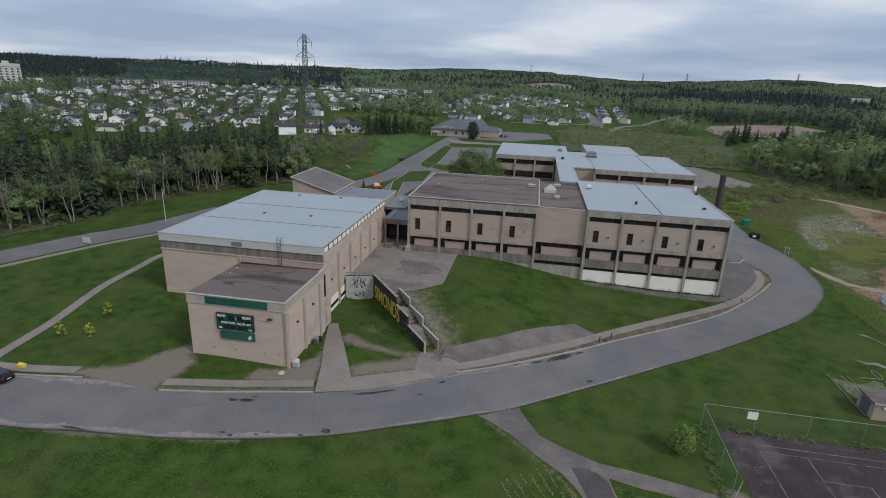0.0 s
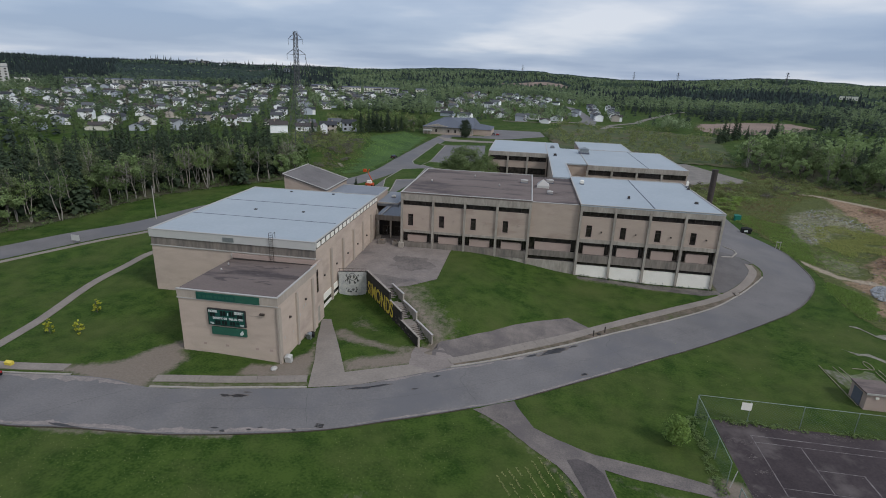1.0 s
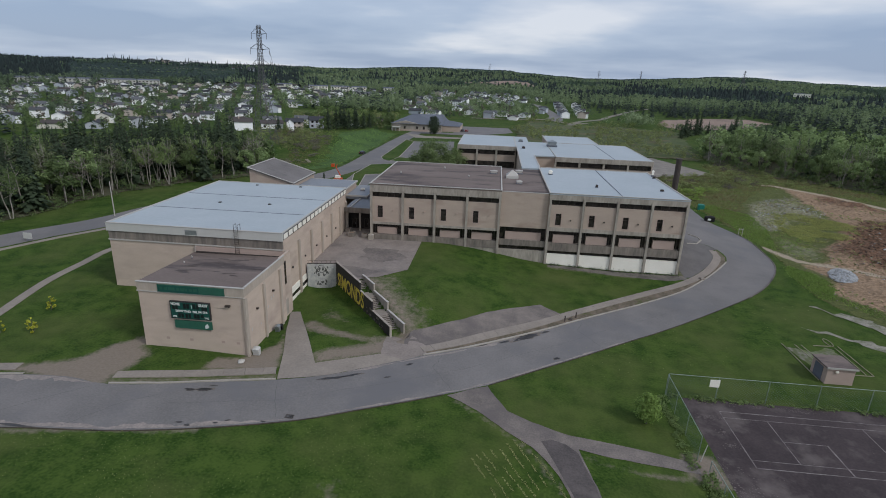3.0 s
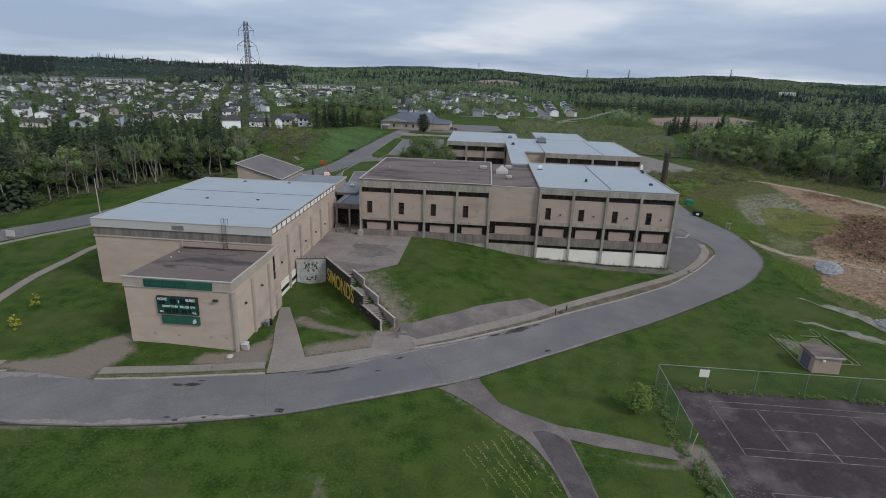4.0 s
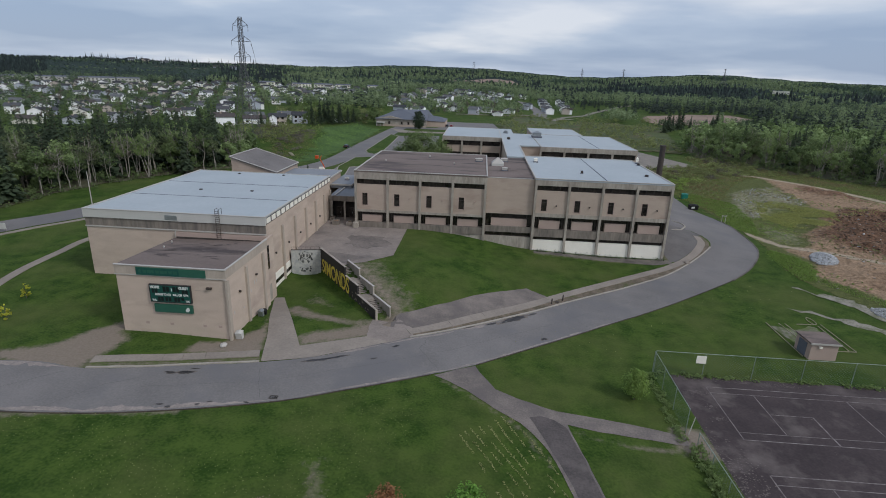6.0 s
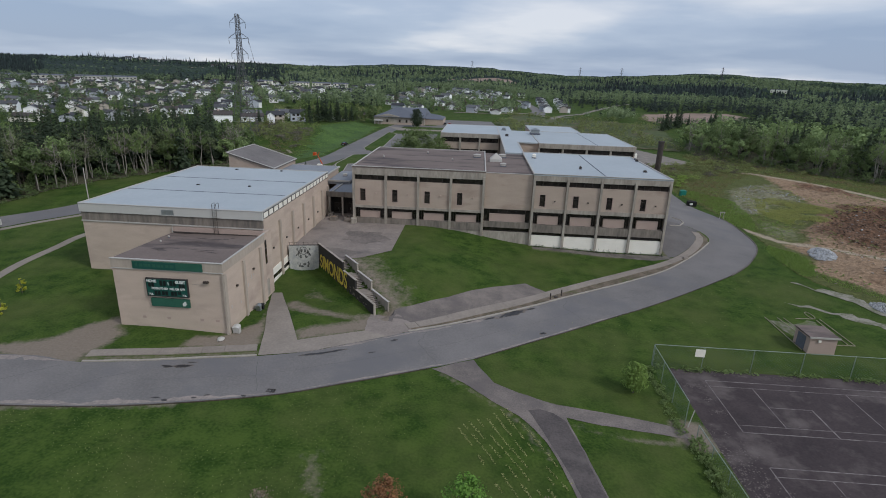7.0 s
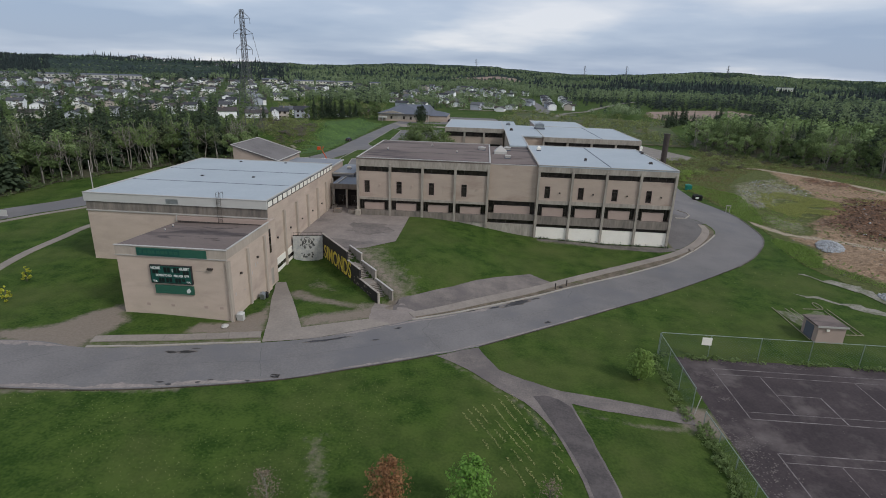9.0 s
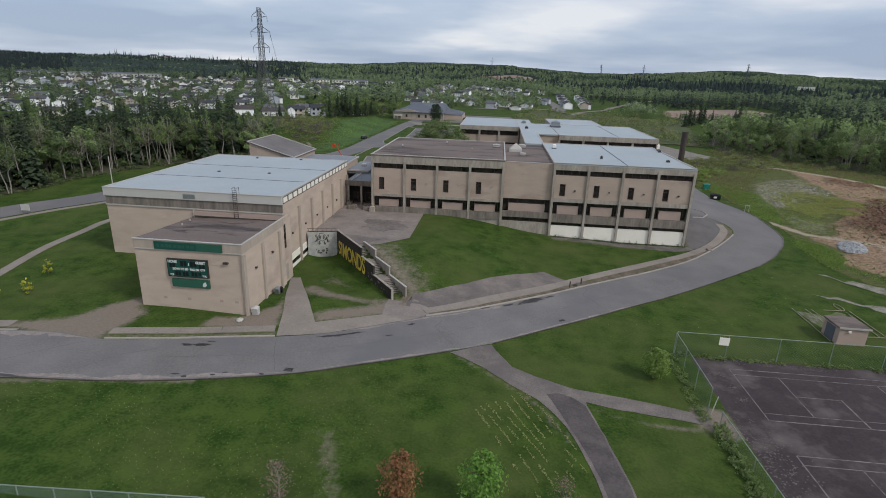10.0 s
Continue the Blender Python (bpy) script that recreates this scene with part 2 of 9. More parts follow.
M = dict(
    field=layered_material("rough_field", ((0.12, 0.128, 0.045), (0.06, 0.075, 0.026)),
                           (("stony", ((0.3, 0.27, 0.21), (0.12, 0.135, 0.06)), 0.3), ("soil", ((0.36, 0.25, 0.165), (0.17, 0.118, 0.076)), 0.25),
                            ("torn", ((0.21, 0.12, 0.075), (0.05, 0.034, 0.025)), 0.3), ("pale", ((0.42, 0.35, 0.26), (0.26, 0.21, 0.155)), 0.25))),
    meadow_grass=material("long_meadow_grass", (0.2, 0.25, 0.075), 0.9, (0.225, 0.17, 0.095), coarse=0.06, fine=0.35, contrast=1.8, bump=0, island=0.35, through=0.3),
    # A brighter, more saturated green than the lawn.
    bank_turf=material("bright_bank_turf", (0.068, 0.125, 0.024), 0.95, (0.034, 0.07, 0.012), coarse=0.1, fine=1.6, contrast=1.2, bump=1.0),
    verge_grass=material("fresh_verge_grass", (0.24, 0.35, 0.085), 0.9, (0.165, 0.25, 0.06), coarse=0.2, fine=1.0, bump=0, island=0.35, through=0.3),
    shrub_leaf=material("yellow_green_shrub_leaves", (0.3, 0.4, 0.1), 0.8, (0.2, 0.29, 0.07), coarse=0.3, fine=1.5, bump=0, island=0.3, through=0.4),
    scrub_leaf=material("olive_scrub_leaves", (0.27, 0.31, 0.12), 0.85, (0.18, 0.2, 0.085), coarse=0.08, fine=1.0, contrast=1.4, bump=0, island=0.3, through=0.4),
    yard_leaf=material("soft_olive_leaves", (0.2, 0.26, 0.1), 0.8, (0.13, 0.175, 0.068), coarse=0.3, fine=2, bump=0, island=0.3, through=0.4),
    twig=material("bare_twigs", (0.17, 0.148, 0.118), 0.9, (0.1, 0.088, 0.07), bump=0, island=0.3),
    grass=material("grass", (0.059, 0.095, 0.018), 0.95, (0.023, 0.05, 0.008), coarse=0.4, fine=3.4, contrast=1.25, bump=1.0,
                   patch_color=(0.078, 0.096, 0.028), patch_scale=0.075, patch_edge=(0.44, 0.74), spec=0.1, wear=((0.255, 0.208, 0.168), (0.15, 0.126, 0.098))),
    asphalt=material("worn_asphalt", (0.192, 0.178, 0.171), 0.9, (0.136, 0.128, 0.124), coarse=0.16, fine=4, contrast=0.85, bump=0.15,
                     patch_color=(0.142, 0.136, 0.138), patch_scale=0.07, patch_edge=(0.5, 0.64)),
    path_asphalt=material("path_asphalt", (0.212, 0.179, 0.158), 0.92, (0.115, 0.1, 0.092), coarse=0.4, fine=5, contrast=0.9, patch_color=(0.12, 0.103, 0.098), patch_scale=0.16, patch_edge=(0.48, 0.66)),
    dark_asphalt=material("dark_path_asphalt", (0.11, 0.093, 0.088), 0.92, (0.066, 0.057, 0.055), coarse=0.5, fine=4, contrast=1.0, patch_color=(0.125, 0.108, 0.1), patch_scale=0.3, patch_edge=(0.52, 0.7)),
    apron=material("apron_asphalt", (0.15, 0.138, 0.132), 0.92, (0.1, 0.093, 0.09), coarse=0.3, fine=4, contrast=0.7),
    pale_gravel=material("pale_gravel", (0.29, 0.265, 0.225), 0.95, (0.12, 0.125, 0.075), coarse=0.5, fine=3, contrast=1.0, bump=0.4),
    dark_gravel=material("dark_gravel", (0.17, 0.15, 0.13), 0.95, (0.07, 0.062, 0.055), coarse=0.4, fine=5, contrast=1.2, bump=0.6),
    stony_bank=material("stony_bank", (0.205, 0.19, 0.16), 0.95, (0.095, 0.105, 0.05), coarse=0.3, fine=1.6, contrast=1.8, bump=0.8,
                        patch_color=(0.1, 0.13, 0.04), patch_scale=0.14, patch_edge=(0.46, 0.54)),
    torn_soil=material("torn_soil", (0.2, 0.13, 0.085), 0.95, (0.06, 0.043, 0.033), coarse=0.25, fine=1.6, contrast=1.8, bump=1.0),
    walk=material("sidewalk_concrete", (0.29, 0.25, 0.212), 0.9, (0.19, 0.163, 0.139), coarse=0.3, fine=3, contrast=0.6),
    kerb=material("kerb_concrete", (0.38, 0.35, 0.3), 0.9, (0.25, 0.22, 0.19), coarse=0.5, fine=4),
    gravel=material("gravelly_dirt", (0.25, 0.22, 0.19), 0.95, (0.16, 0.145, 0.125), coarse=0.25, fine=4, contrast=0.8, bump=0.4),
    plaza=material("forecourt_asphalt", (0.262, 0.222, 0.196), 0.92, (0.18, 0.152, 0.135), coarse=0.3, fine=3, contrast=0.9,
                   patch_color=(0.14, 0.122, 0.115), patch_scale=0.11, patch_edge=(0.57, 0.72)),
    dark_patch=material("dark_tarmac_stain", (0.19, 0.16, 0.143), 0.9, (0.115, 0.099, 0.09), coarse=0.35, fine=2, contrast=1.1),
    soil=material("bare_soil", (0.26, 0.18, 0.125), 0.95, (0.07, 0.054, 0.042), coarse=0.16, fine=1.1, contrast=1.7, bump=1.0,
                  patch_color=(0.11, 0.13, 0.045), patch_scale=0.06, patch_edge=(0.57, 0.66)),
    scrub=material("rough_meadow", (0.088, 0.107, 0.038), 0.95, (0.046, 0.064, 0.02), coarse=0.1, fine=1.2, contrast=1.2, bump=0.8,
                   patch_color=(0.112, 0.088, 0.05), patch_scale=0.05, patch_edge=(0.5, 0.66)),
    court=material("court_tarmac", (0.066, 0.05, 0.05), 0.9, (0.036, 0.027, 0.028), coarse=0.2, fine=4, contrast=0.9,
                   patch_color=(0.14, 0.117, 0.108), patch_scale=0.17, patch_edge=(0.52, 0.76)),
    line=material("worn_line_paint", (0.25, 0.22, 0.21), 0.9, (0.09, 0.074, 0.074), coarse=0.6, fine=2, contrast=1.0, bump=0),
    brick=material("tan_brick", (0.45, 0.362, 0.295), 0.9, (0.37, 0.297, 0.243), coarse=0.25, fine=6, contrast=0.7, stretch=(1, 1, 3),
                   patch_color=(0.30, 0.225, 0.185), patch_scale=0.12, patch_edge=(0.55, 0.75)),
    wing_brick=material("buff_brick", (0.54, 0.435, 0.352), 0.9, (0.44, 0.352, 0.285), coarse=0.25, fine=6, contrast=0.8, stretch=(1, 1, 3),
                        patch_color=(0.37, 0.29, 0.24), patch_scale=0.1, patch_edge=(0.5, 0.72)),
    wing_fascia=material("tan_concrete", (0.44, 0.375, 0.31), 0.92, (0.34, 0.29, 0.24), coarse=0.5, fine=3, contrast=0.7, stretch=(1, 1, 0.3)),
    pale_brick=material("pale_brick", (0.42, 0.325, 0.275), 0.9, (0.36, 0.275, 0.235), coarse=0.4, fine=6, contrast=0.6),
    concrete=material("weathered_concrete", (0.4, 0.36, 0.305), 0.92, (0.25, 0.222, 0.188), coarse=0.6, fine=3, contrast=0.9, stretch=(1, 1, 0.25)),
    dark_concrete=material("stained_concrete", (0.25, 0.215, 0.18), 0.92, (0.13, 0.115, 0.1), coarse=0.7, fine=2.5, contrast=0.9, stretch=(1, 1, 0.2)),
    membrane=material("pale_roof_membrane", (0.395, 0.43, 0.448), 0.6, (0.33, 0.366, 0.386), coarse=0.1, fine=1.5, contrast=0.6, bump=0.03,
                      patch_color=(0.33, 0.37, 0.39), patch_scale=0.09, patch_edge=(0.55, 0.75)),
    roof_grit=material("settled_roof_grit", (0.12, 0.097, 0.09), 0.95, (0.082, 0.066, 0.062), coarse=0.6, fine=3, contrast=1.2),
    gravel_roof=material("brown_gravel_roof", (0.195, 0.154, 0.136), 0.95, (0.135, 0.106, 0.094), coarse=0.15, fine=5, contrast=0.8, stretch=(0.45, 1.2, 1),
                         patch_color=(0.075, 0.06, 0.058), patch_scale=0.13, patch_edge=(0.52, 0.64)),
    coping=material("pale_coping_metal", (0.42, 0.39, 0.35), 0.55, (0.42, 0.4, 0.37), coarse=0.5, fine=3),
    white=material("white_paint", (0.86, 0.82, 0.73), 0.7, (0.77, 0.73, 0.64), coarse=0.4, fine=4, contrast=0.8),
    mural_paint=material("weathered_mural_white", (0.5, 0.49, 0.45), 0.8, (0.33, 0.34, 0.34), coarse=0.9, fine=4, contrast=1.2),
    mural_grey=material("faded_mural_grey", (0.05, 0.052, 0.05), 0.8, (0.16, 0.16, 0.15), coarse=1.5, fine=5, contrast=1.4, bump=0),
    road_dust=material("road_grit", (0.3, 0.255, 0.23), 0.95, (0.185, 0.163, 0.15), coarse=0.6, fine=4, contrast=1.0),
    # Dark tone for the shadow line along the road edge.
    edge_shade=material("edge_shadow_tone", (0.075, 0.06, 0.045), 0.95, (0.04, 0.034, 0.024), coarse=0.6, fine=3, contrast=1.2),
    bare_strip=material("bare_brown_dirt", (0.17, 0.132, 0.1), 0.95, (0.088, 0.076, 0.05), coarse=0.5, fine=2.5, contrast=1.3, bump=0.5,
                        patch_color=(0.07, 0.08, 0.03), patch_scale=0.25, patch_edge=(0.56, 0.68)),
    dust=material("dusty_tarmac", (0.15, 0.125, 0.115), 0.95, (0.085, 0.07, 0.067), coarse=0.5, fine=3, contrast=1.2),
    off_white=material("off_white_fascia", (0.5, 0.49, 0.455), 0.6, (0.46, 0.45, 0.42), coarse=0.4, fine=3, stretch=(1, 1, 0.3)),
    glass=material("dark_glass", (0.011, 0.01, 0.01), 0.16, (0.05, 0.042, 0.036), coarse=0.6, fine=1.3, contrast=0.9, bump=0, spec=0.4),
    # Near-black for recessed walls: the recess's shade is put into the colour.
    dark=material("recess_shade_tone", (0.022, 0.018, 0.016), 0.7, bump=0),
    frame=material("dark_bronze_frame", (0.06, 0.048, 0.04), 0.5, bump=0),
    fence_post=material("green_grey_fence_steel", (0.3, 0.36, 0.31), 0.55, metal=0.3, bump=0),
    steel=material("galvanised_steel", (0.36, 0.38, 0.38), 0.45, metal=0.6, bump=0),
    rust=material("weathered_steel_stack", (0.075, 0.062, 0.055), 0.8, (0.04, 0.034, 0.03), coarse=1.0, fine=4),
    lattice=material("grey_lattice_steel", (0.13, 0.13, 0.135), 0.7, (0.085, 0.085, 0.09), coarse=1.0, fine=4, bump=0),
    black=material("black_wall_paint", (0.02, 0.019, 0.019), 0.75, (0.045, 0.04, 0.038), coarse=0.6, fine=3),
    yellow=material("yellow_paint", (0.78, 0.62, 0.09), 0.7, (0.5, 0.4, 0.07), coarse=1.2, fine=5),
    green_board=material("green_board", (0.03, 0.115, 0.075), 0.6, (0.02, 0.085, 0.058), coarse=0.6, fine=3, bump=0),
    score_green=material("scoreboard_green", (0.012, 0.085, 0.065), 0.5, (0.008, 0.06, 0.048), coarse=0.6, fine=3, bump=0),
    score_digit=material("unlit_digit_black", (0.008, 0.012, 0.011), 0.45, bump=0),
    hall_roof=material("grey_brown_hall_roof", (0.19, 0.175, 0.168), 0.95, (0.13, 0.118, 0.113), coarse=0.2, fine=4, contrast=0.8, patch_color=(0.1, 0.09, 0.09), patch_scale=0.14, patch_edge=(0.56, 0.72)),
    letters=material("white_lettering", (0.7, 0.72, 0.68), 0.6, bump=0),
    bark=material("grey_bark", (0.16, 0.14, 0.115), 0.95, (0.08, 0.07, 0.058), coarse=1, fine=6),
    birch=material("pale_birch_bark", (0.38, 0.355, 0.31), 0.9, (0.17, 0.152, 0.13), coarse=1.2, fine=4, stretch=(1, 1, 3)),
    leaf=material("spring_leaves", (0.158, 0.212, 0.082), 0.8, (0.102, 0.148, 0.057), coarse=0.1, fine=1.0, contrast=1.0, bump=0, island=0.18, through=0.4),
    bright_leaf=material("bright_spring_leaves", (0.32, 0.41, 0.172), 0.8, (0.195, 0.27, 0.112), coarse=0.09, fine=1.2, bump=0, island=0.18, through=0.4),
    vivid_leaf=material("vivid_green_leaves", (0.19, 0.35, 0.065), 0.8, (0.11, 0.22, 0.04), coarse=0.4, fine=2, bump=0, island=0.35, through=0.35),
    lime_leaf=material("lime_green_leaves", (0.25, 0.35, 0.09), 0.8, (0.165, 0.25, 0.062), coarse=0.3, fine=2, bump=0, island=0.25, through=0.35),
    seam=material("filled_crack", (0.13, 0.124, 0.12), 0.9, (0.1, 0.096, 0.093)),
    clearing=material("bare_clay", (0.29, 0.21, 0.165), 0.95, (0.2, 0.145, 0.112), coarse=0.03, fine=0.4, contrast=1.0, bump=0.3),
    pale_timber=material("pale_timber", (0.33, 0.3, 0.2), 0.9, (0.2, 0.18, 0.13), coarse=1, fine=5),
    olive_leaf=material("olive_budding_leaves", (0.175, 0.21, 0.1), 0.8, (0.11, 0.135, 0.065), coarse=0.1, fine=1.0, bump=0, island=0.35, through=0.3),
    weed=material("low_weeds", (0.22, 0.31, 0.085), 0.85, (0.18, 0.185, 0.085), coarse=0.045, fine=0.5, contrast=1.6, bump=0, island=0.3, through=0.3),
    mat_weed=material("yellow_green_weeds", (0.42, 0.43, 0.15), 0.85, (0.27, 0.29, 0.1), coarse=0.3, fine=1.5, bump=0, island=0.3, through=0.3),
    dandelion=material("pale_dandelions", (0.3, 0.31, 0.13), 0.85, (0.2, 0.22, 0.08), bump=0, island=0.3),
    yellow_leaf=material("yellow_young_leaves", (0.56, 0.56, 0.07), 0.8, (0.34, 0.34, 0.04), coarse=0.4, fine=2, bump=0, island=0.3, through=0.4),
    red_leaf=material("copper_leaves", (0.36, 0.18, 0.08), 0.8, (0.22, 0.115, 0.06), coarse=0.4, fine=2, bump=0, island=0.4, through=0.4),
    bud=material("sparse_buds", (0.2, 0.15, 0.11), 0.85, (0.12, 0.09, 0.07), coarse=0.4, fine=2, bump=0, island=0.4),
    fresh_leaf=material("fresh_green_leaves", (0.235, 0.31, 0.115), 0.8, (0.16, 0.22, 0.08), coarse=0.1, fine=1.0, bump=0, island=0.25, through=0.4),
    needle=material("dark_spruce_needles", (0.06, 0.086, 0.046), 0.85, (0.038, 0.056, 0.032), coarse=0.1, fine=1.0, contrast=1.0, bump=0, island=0.25, through=0.25),
    # Far and hill foliage leans grey-blue: distance haze is put into these colours.
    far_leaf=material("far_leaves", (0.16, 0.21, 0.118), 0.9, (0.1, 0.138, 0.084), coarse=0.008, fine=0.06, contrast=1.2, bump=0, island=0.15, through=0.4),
    # Paler far leaves: sunlight on the woods is put into this colour.
    sunlit_aspen_leaf=material("sunlit_aspen_leaves", (0.27, 0.335, 0.18), 0.9, (0.18, 0.235, 0.125), coarse=0.012, fine=0.08, contrast=1.2, bump=0, island=0.15, through=0.4),
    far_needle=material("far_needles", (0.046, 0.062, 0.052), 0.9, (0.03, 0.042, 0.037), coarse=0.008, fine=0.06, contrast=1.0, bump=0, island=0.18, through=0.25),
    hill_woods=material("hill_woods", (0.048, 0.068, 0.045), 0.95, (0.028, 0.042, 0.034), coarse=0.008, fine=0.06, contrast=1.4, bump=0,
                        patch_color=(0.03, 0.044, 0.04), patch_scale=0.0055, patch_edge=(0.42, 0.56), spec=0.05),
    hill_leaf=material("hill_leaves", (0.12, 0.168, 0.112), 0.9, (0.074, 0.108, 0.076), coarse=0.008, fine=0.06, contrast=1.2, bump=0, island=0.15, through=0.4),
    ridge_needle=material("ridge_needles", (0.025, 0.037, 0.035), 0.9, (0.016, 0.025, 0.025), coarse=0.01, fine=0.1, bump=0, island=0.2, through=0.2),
    forest_floor=material("forest_floor", (0.11, 0.1, 0.06), 0.95, (0.055, 0.058, 0.032), coarse=0.15, fine=1.2, contrast=1.2, bump=0.8),
    # Darker than the treads: the risers' shade is put into the colour.
    riser=material("shaded_riser_concrete", (0.16, 0.14, 0.12), 0.9, (0.09, 0.08, 0.07), coarse=1, fine=4),
    house_wall=palette_material("house_siding", [(0.88, 0.88, 0.89), (0.66, 0.63, 0.56), (0.42, 0.44, 0.48), (0.89, 0.89, 0.89), (0.46, 0.4, 0.35), (0.88, 0.88, 0.88), (0.87, 0.87, 0.88), (0.4, 0.43, 0.48), (0.8, 0.79, 0.77)]),
    house_roof=palette_material("house_shingles", [(0.04, 0.041, 0.047), (0.065, 0.066, 0.072), (0.032, 0.033, 0.038), (0.1, 0.103, 0.11), (0.06, 0.05, 0.046)], 0.9),
    grey_roof=material("grey_roof_felt", (0.25, 0.265, 0.285), 0.7, (0.18, 0.19, 0.21), coarse=0.2, fine=2),
    slate=material("slate_blue_roof", (0.13, 0.14, 0.165), 0.8, (0.1, 0.108, 0.13), coarse=0.2, fine=2),
    orange=material("orange_machine_paint", (0.6, 0.09, 0.02), 0.5, bump=0),
    teal=material("teal_bin_paint", (0.02, 0.22, 0.17), 0.55, bump=0),
    rubber=material("black_rubber", (0.015, 0.015, 0.015), 0.8, bump=0),
    car_black=material("black_car_paint", (0.012, 0.012, 0.015), 0.2, bump=0, spec=0.5),
    car_red=material("red_car_paint", (0.3, 0.02, 0.02), 0.3, bump=0, spec=0.5),
    tail=material("red_tail_lamp", (0.4, 0.02, 0.02), 0.3, bump=0),
    tar=material("wet_tar_stain", (0.024, 0.022, 0.022), 0.4, (0.055, 0.05, 0.048), coarse=1.2, fine=4, contrast=1.2, bump=0),
    dust_rim=material("gritty_dirt", (0.17, 0.142, 0.122), 0.95, (0.12, 0.104, 0.094), coarse=0.8, fine=4, contrast=1.0),
    rock=material("pale_rubble", (0.41, 0.42, 0.425), 0.9, (0.26, 0.265, 0.27), coarse=0.8, fine=3, island=0.3),
    brush=material("dead_brush", (0.2, 0.15, 0.11), 0.95, (0.07, 0.052, 0.04), bump=0, island=0.5),
    wood=material("grey_timber", (0.2, 0.18, 0.15), 0.9),
    green_mesh=material("green_fence_wire", (0.12, 0.2, 0.16), 0.5, bump=0),
    dry=material("dry_grass_clippings", (0.34, 0.34, 0.15), 0.95, (0.23, 0.24, 0.1), bump=0, island=0.3),
    fence_mesh=material("fence_wire", (0.15, 0.19, 0.15), 0.6, metal=0.3, bump=0),
)

# ---- building blocks ----


def smooth(a, b, v):
    u = min(1.0, max(0.0, (v - a) / (b - a)))
    return u * u * (3 - 2 * u)


def clamp(v, a, b):
    return max(a, min(b, v))


def ground(x, y):
    """Height of the ground: a gentle fall to the east, a raised forecourt held by the stair wall, wooded hills all round."""
    z = -0.5 - 0.043 * clamp(x, -10, 62)
    if x < 1:
        z += 0.03 * clamp(y - 2, 0, 40) * smooth(1, -4, x)
    z += 0.03 * clamp(y - 12, 0, 40) * smooth(20, 30, x)
    z -= (0.8 + 0.6 * (1 - smooth(-1, 7, x))) * smooth(6, 16, y) * (1 - smooth(34, 40, y)) * (1 - smooth(8, 18, x)) * smooth(-6, -2, x)
    side = ((x - 3.9) * 19 + (y - 29.9) * 14.1) / 23.66
    w = (1 - smooth(20, 46, x)) * smooth(9, 27, y) * smooth(-0.1, 0.9, side) * smooth(-2.4, -1.4, x)
    z += (2.1 - z) * w
    z += (2.0 - z) * smooth(50, 75, y) * (1 - smooth(70, 105, x))
    s = ((x - 3.87) * 14.1 - (y - 29.93) * 19) / 23.66
    if 7 < s < 25.5 and -1 < side < 4:
        z += (min(z, 1.55 - (s - 8) * 0.2235) - z) * smooth(-0.1, 0.1, side) * (1 - smooth(2.65, 3.0, side)) * smooth(7.4, 7.9, s)
    z += 3.2 * smooth(-33, -50, x) * smooth(150, 185, y) * (1 - smooth(278, 300, y))
    r = math.hypot(x, y)
    z += 8 * smooth(260, 900, r)
    if r > 900:
        az = math.degrees(math.atan2(x - 33, y + 64))
        top = 35 + 4 * smooth(-14, -34, az) + 9 * smooth(6, 20, az) + 20 * math.exp(-((az + 4) / 11) ** 2) + 16 * math.exp(-((az - 22) / 4.5) ** 2) + 1.6 * math.sin(az * 0.5) + 0.8 * math.sin(az * 1.9 + 1)
        z += top * smooth(1000, 2000, r) * (1 - 0.5 * smooth(2100, 3500, r))
    return z


def shape(verts, faces):
    bm = bmesh.new()
    vs = [bm.verts.new(v) for v in verts]
    for f in faces:
        try:
            bm.faces.new([vs[i] for i in f])
        except ValueError:
            pass
    return bm


def box(bm, x0, x1, y0, y1, z0, z1):
    vs = [bm.verts.new((x, y, z)) for z in (z0, z1) for y in (y0, y1) for x in (x0, x1)]
    for f in ((0, 2, 3, 1), (4, 5, 7, 6), (0, 1, 5, 4), (2, 6, 7, 3), (0, 4, 6, 2), (1, 3, 7, 5)):
        bm.faces.new([vs[i] for i in f])
    return bm


def boxes(*rows):
    bm = bmesh.new()
    for r in rows:
        box(bm, *r)
    return bm


def prism(points, z0, z1):
    """An upright prism on a plan polygon."""
    n = len(points)
    return shape([(x, y, z0) for x, y in points] + [(x, y, z1) for x, y in points],
                 [tuple(range(n))[::-1], tuple(range(n, 2 * n))] + [(i, (i + 1) % n, n + (i + 1) % n, n + i) for i in range(n)])


def tube(bm, a, b, r0, r1=None, sides=6):
    """A tapered round bar from a to b."""
    a, b = Vector(a), Vector(b)
    r1 = r0 if r1 is None else r1
    d = (b - a).normalized()
    u = d.orthogonal().normalized()
    v = d.cross(u)
    ring = [[bm.verts.new(p + r * (math.cos(2 * math.pi * k / sides) * u + math.sin(2 * math.pi * k / sides) * v)) for k in range(sides)] for p, r in ((a, r0), (b, r1))]
    for k in range(sides):
        j = (k + 1) % sides
        bm.faces.new((ring[0][k], ring[0][j], ring[1][j], ring[1][k]))
    bm.faces.new(ring[0][::-1])
    bm.faces.new(ring[1])
    return bm


def root_of(ob):
    while ob.parent:
        ob = ob.parent
    return ob


def mesh_from(bm, name, mat):
    bmesh.ops.recalc_face_normals(bm, faces=bm.faces)
    me = bpy.data.meshes.new(name)
    bm.to_mesh(me)
    bm.free()
    me.materials.append(mat)
    return me


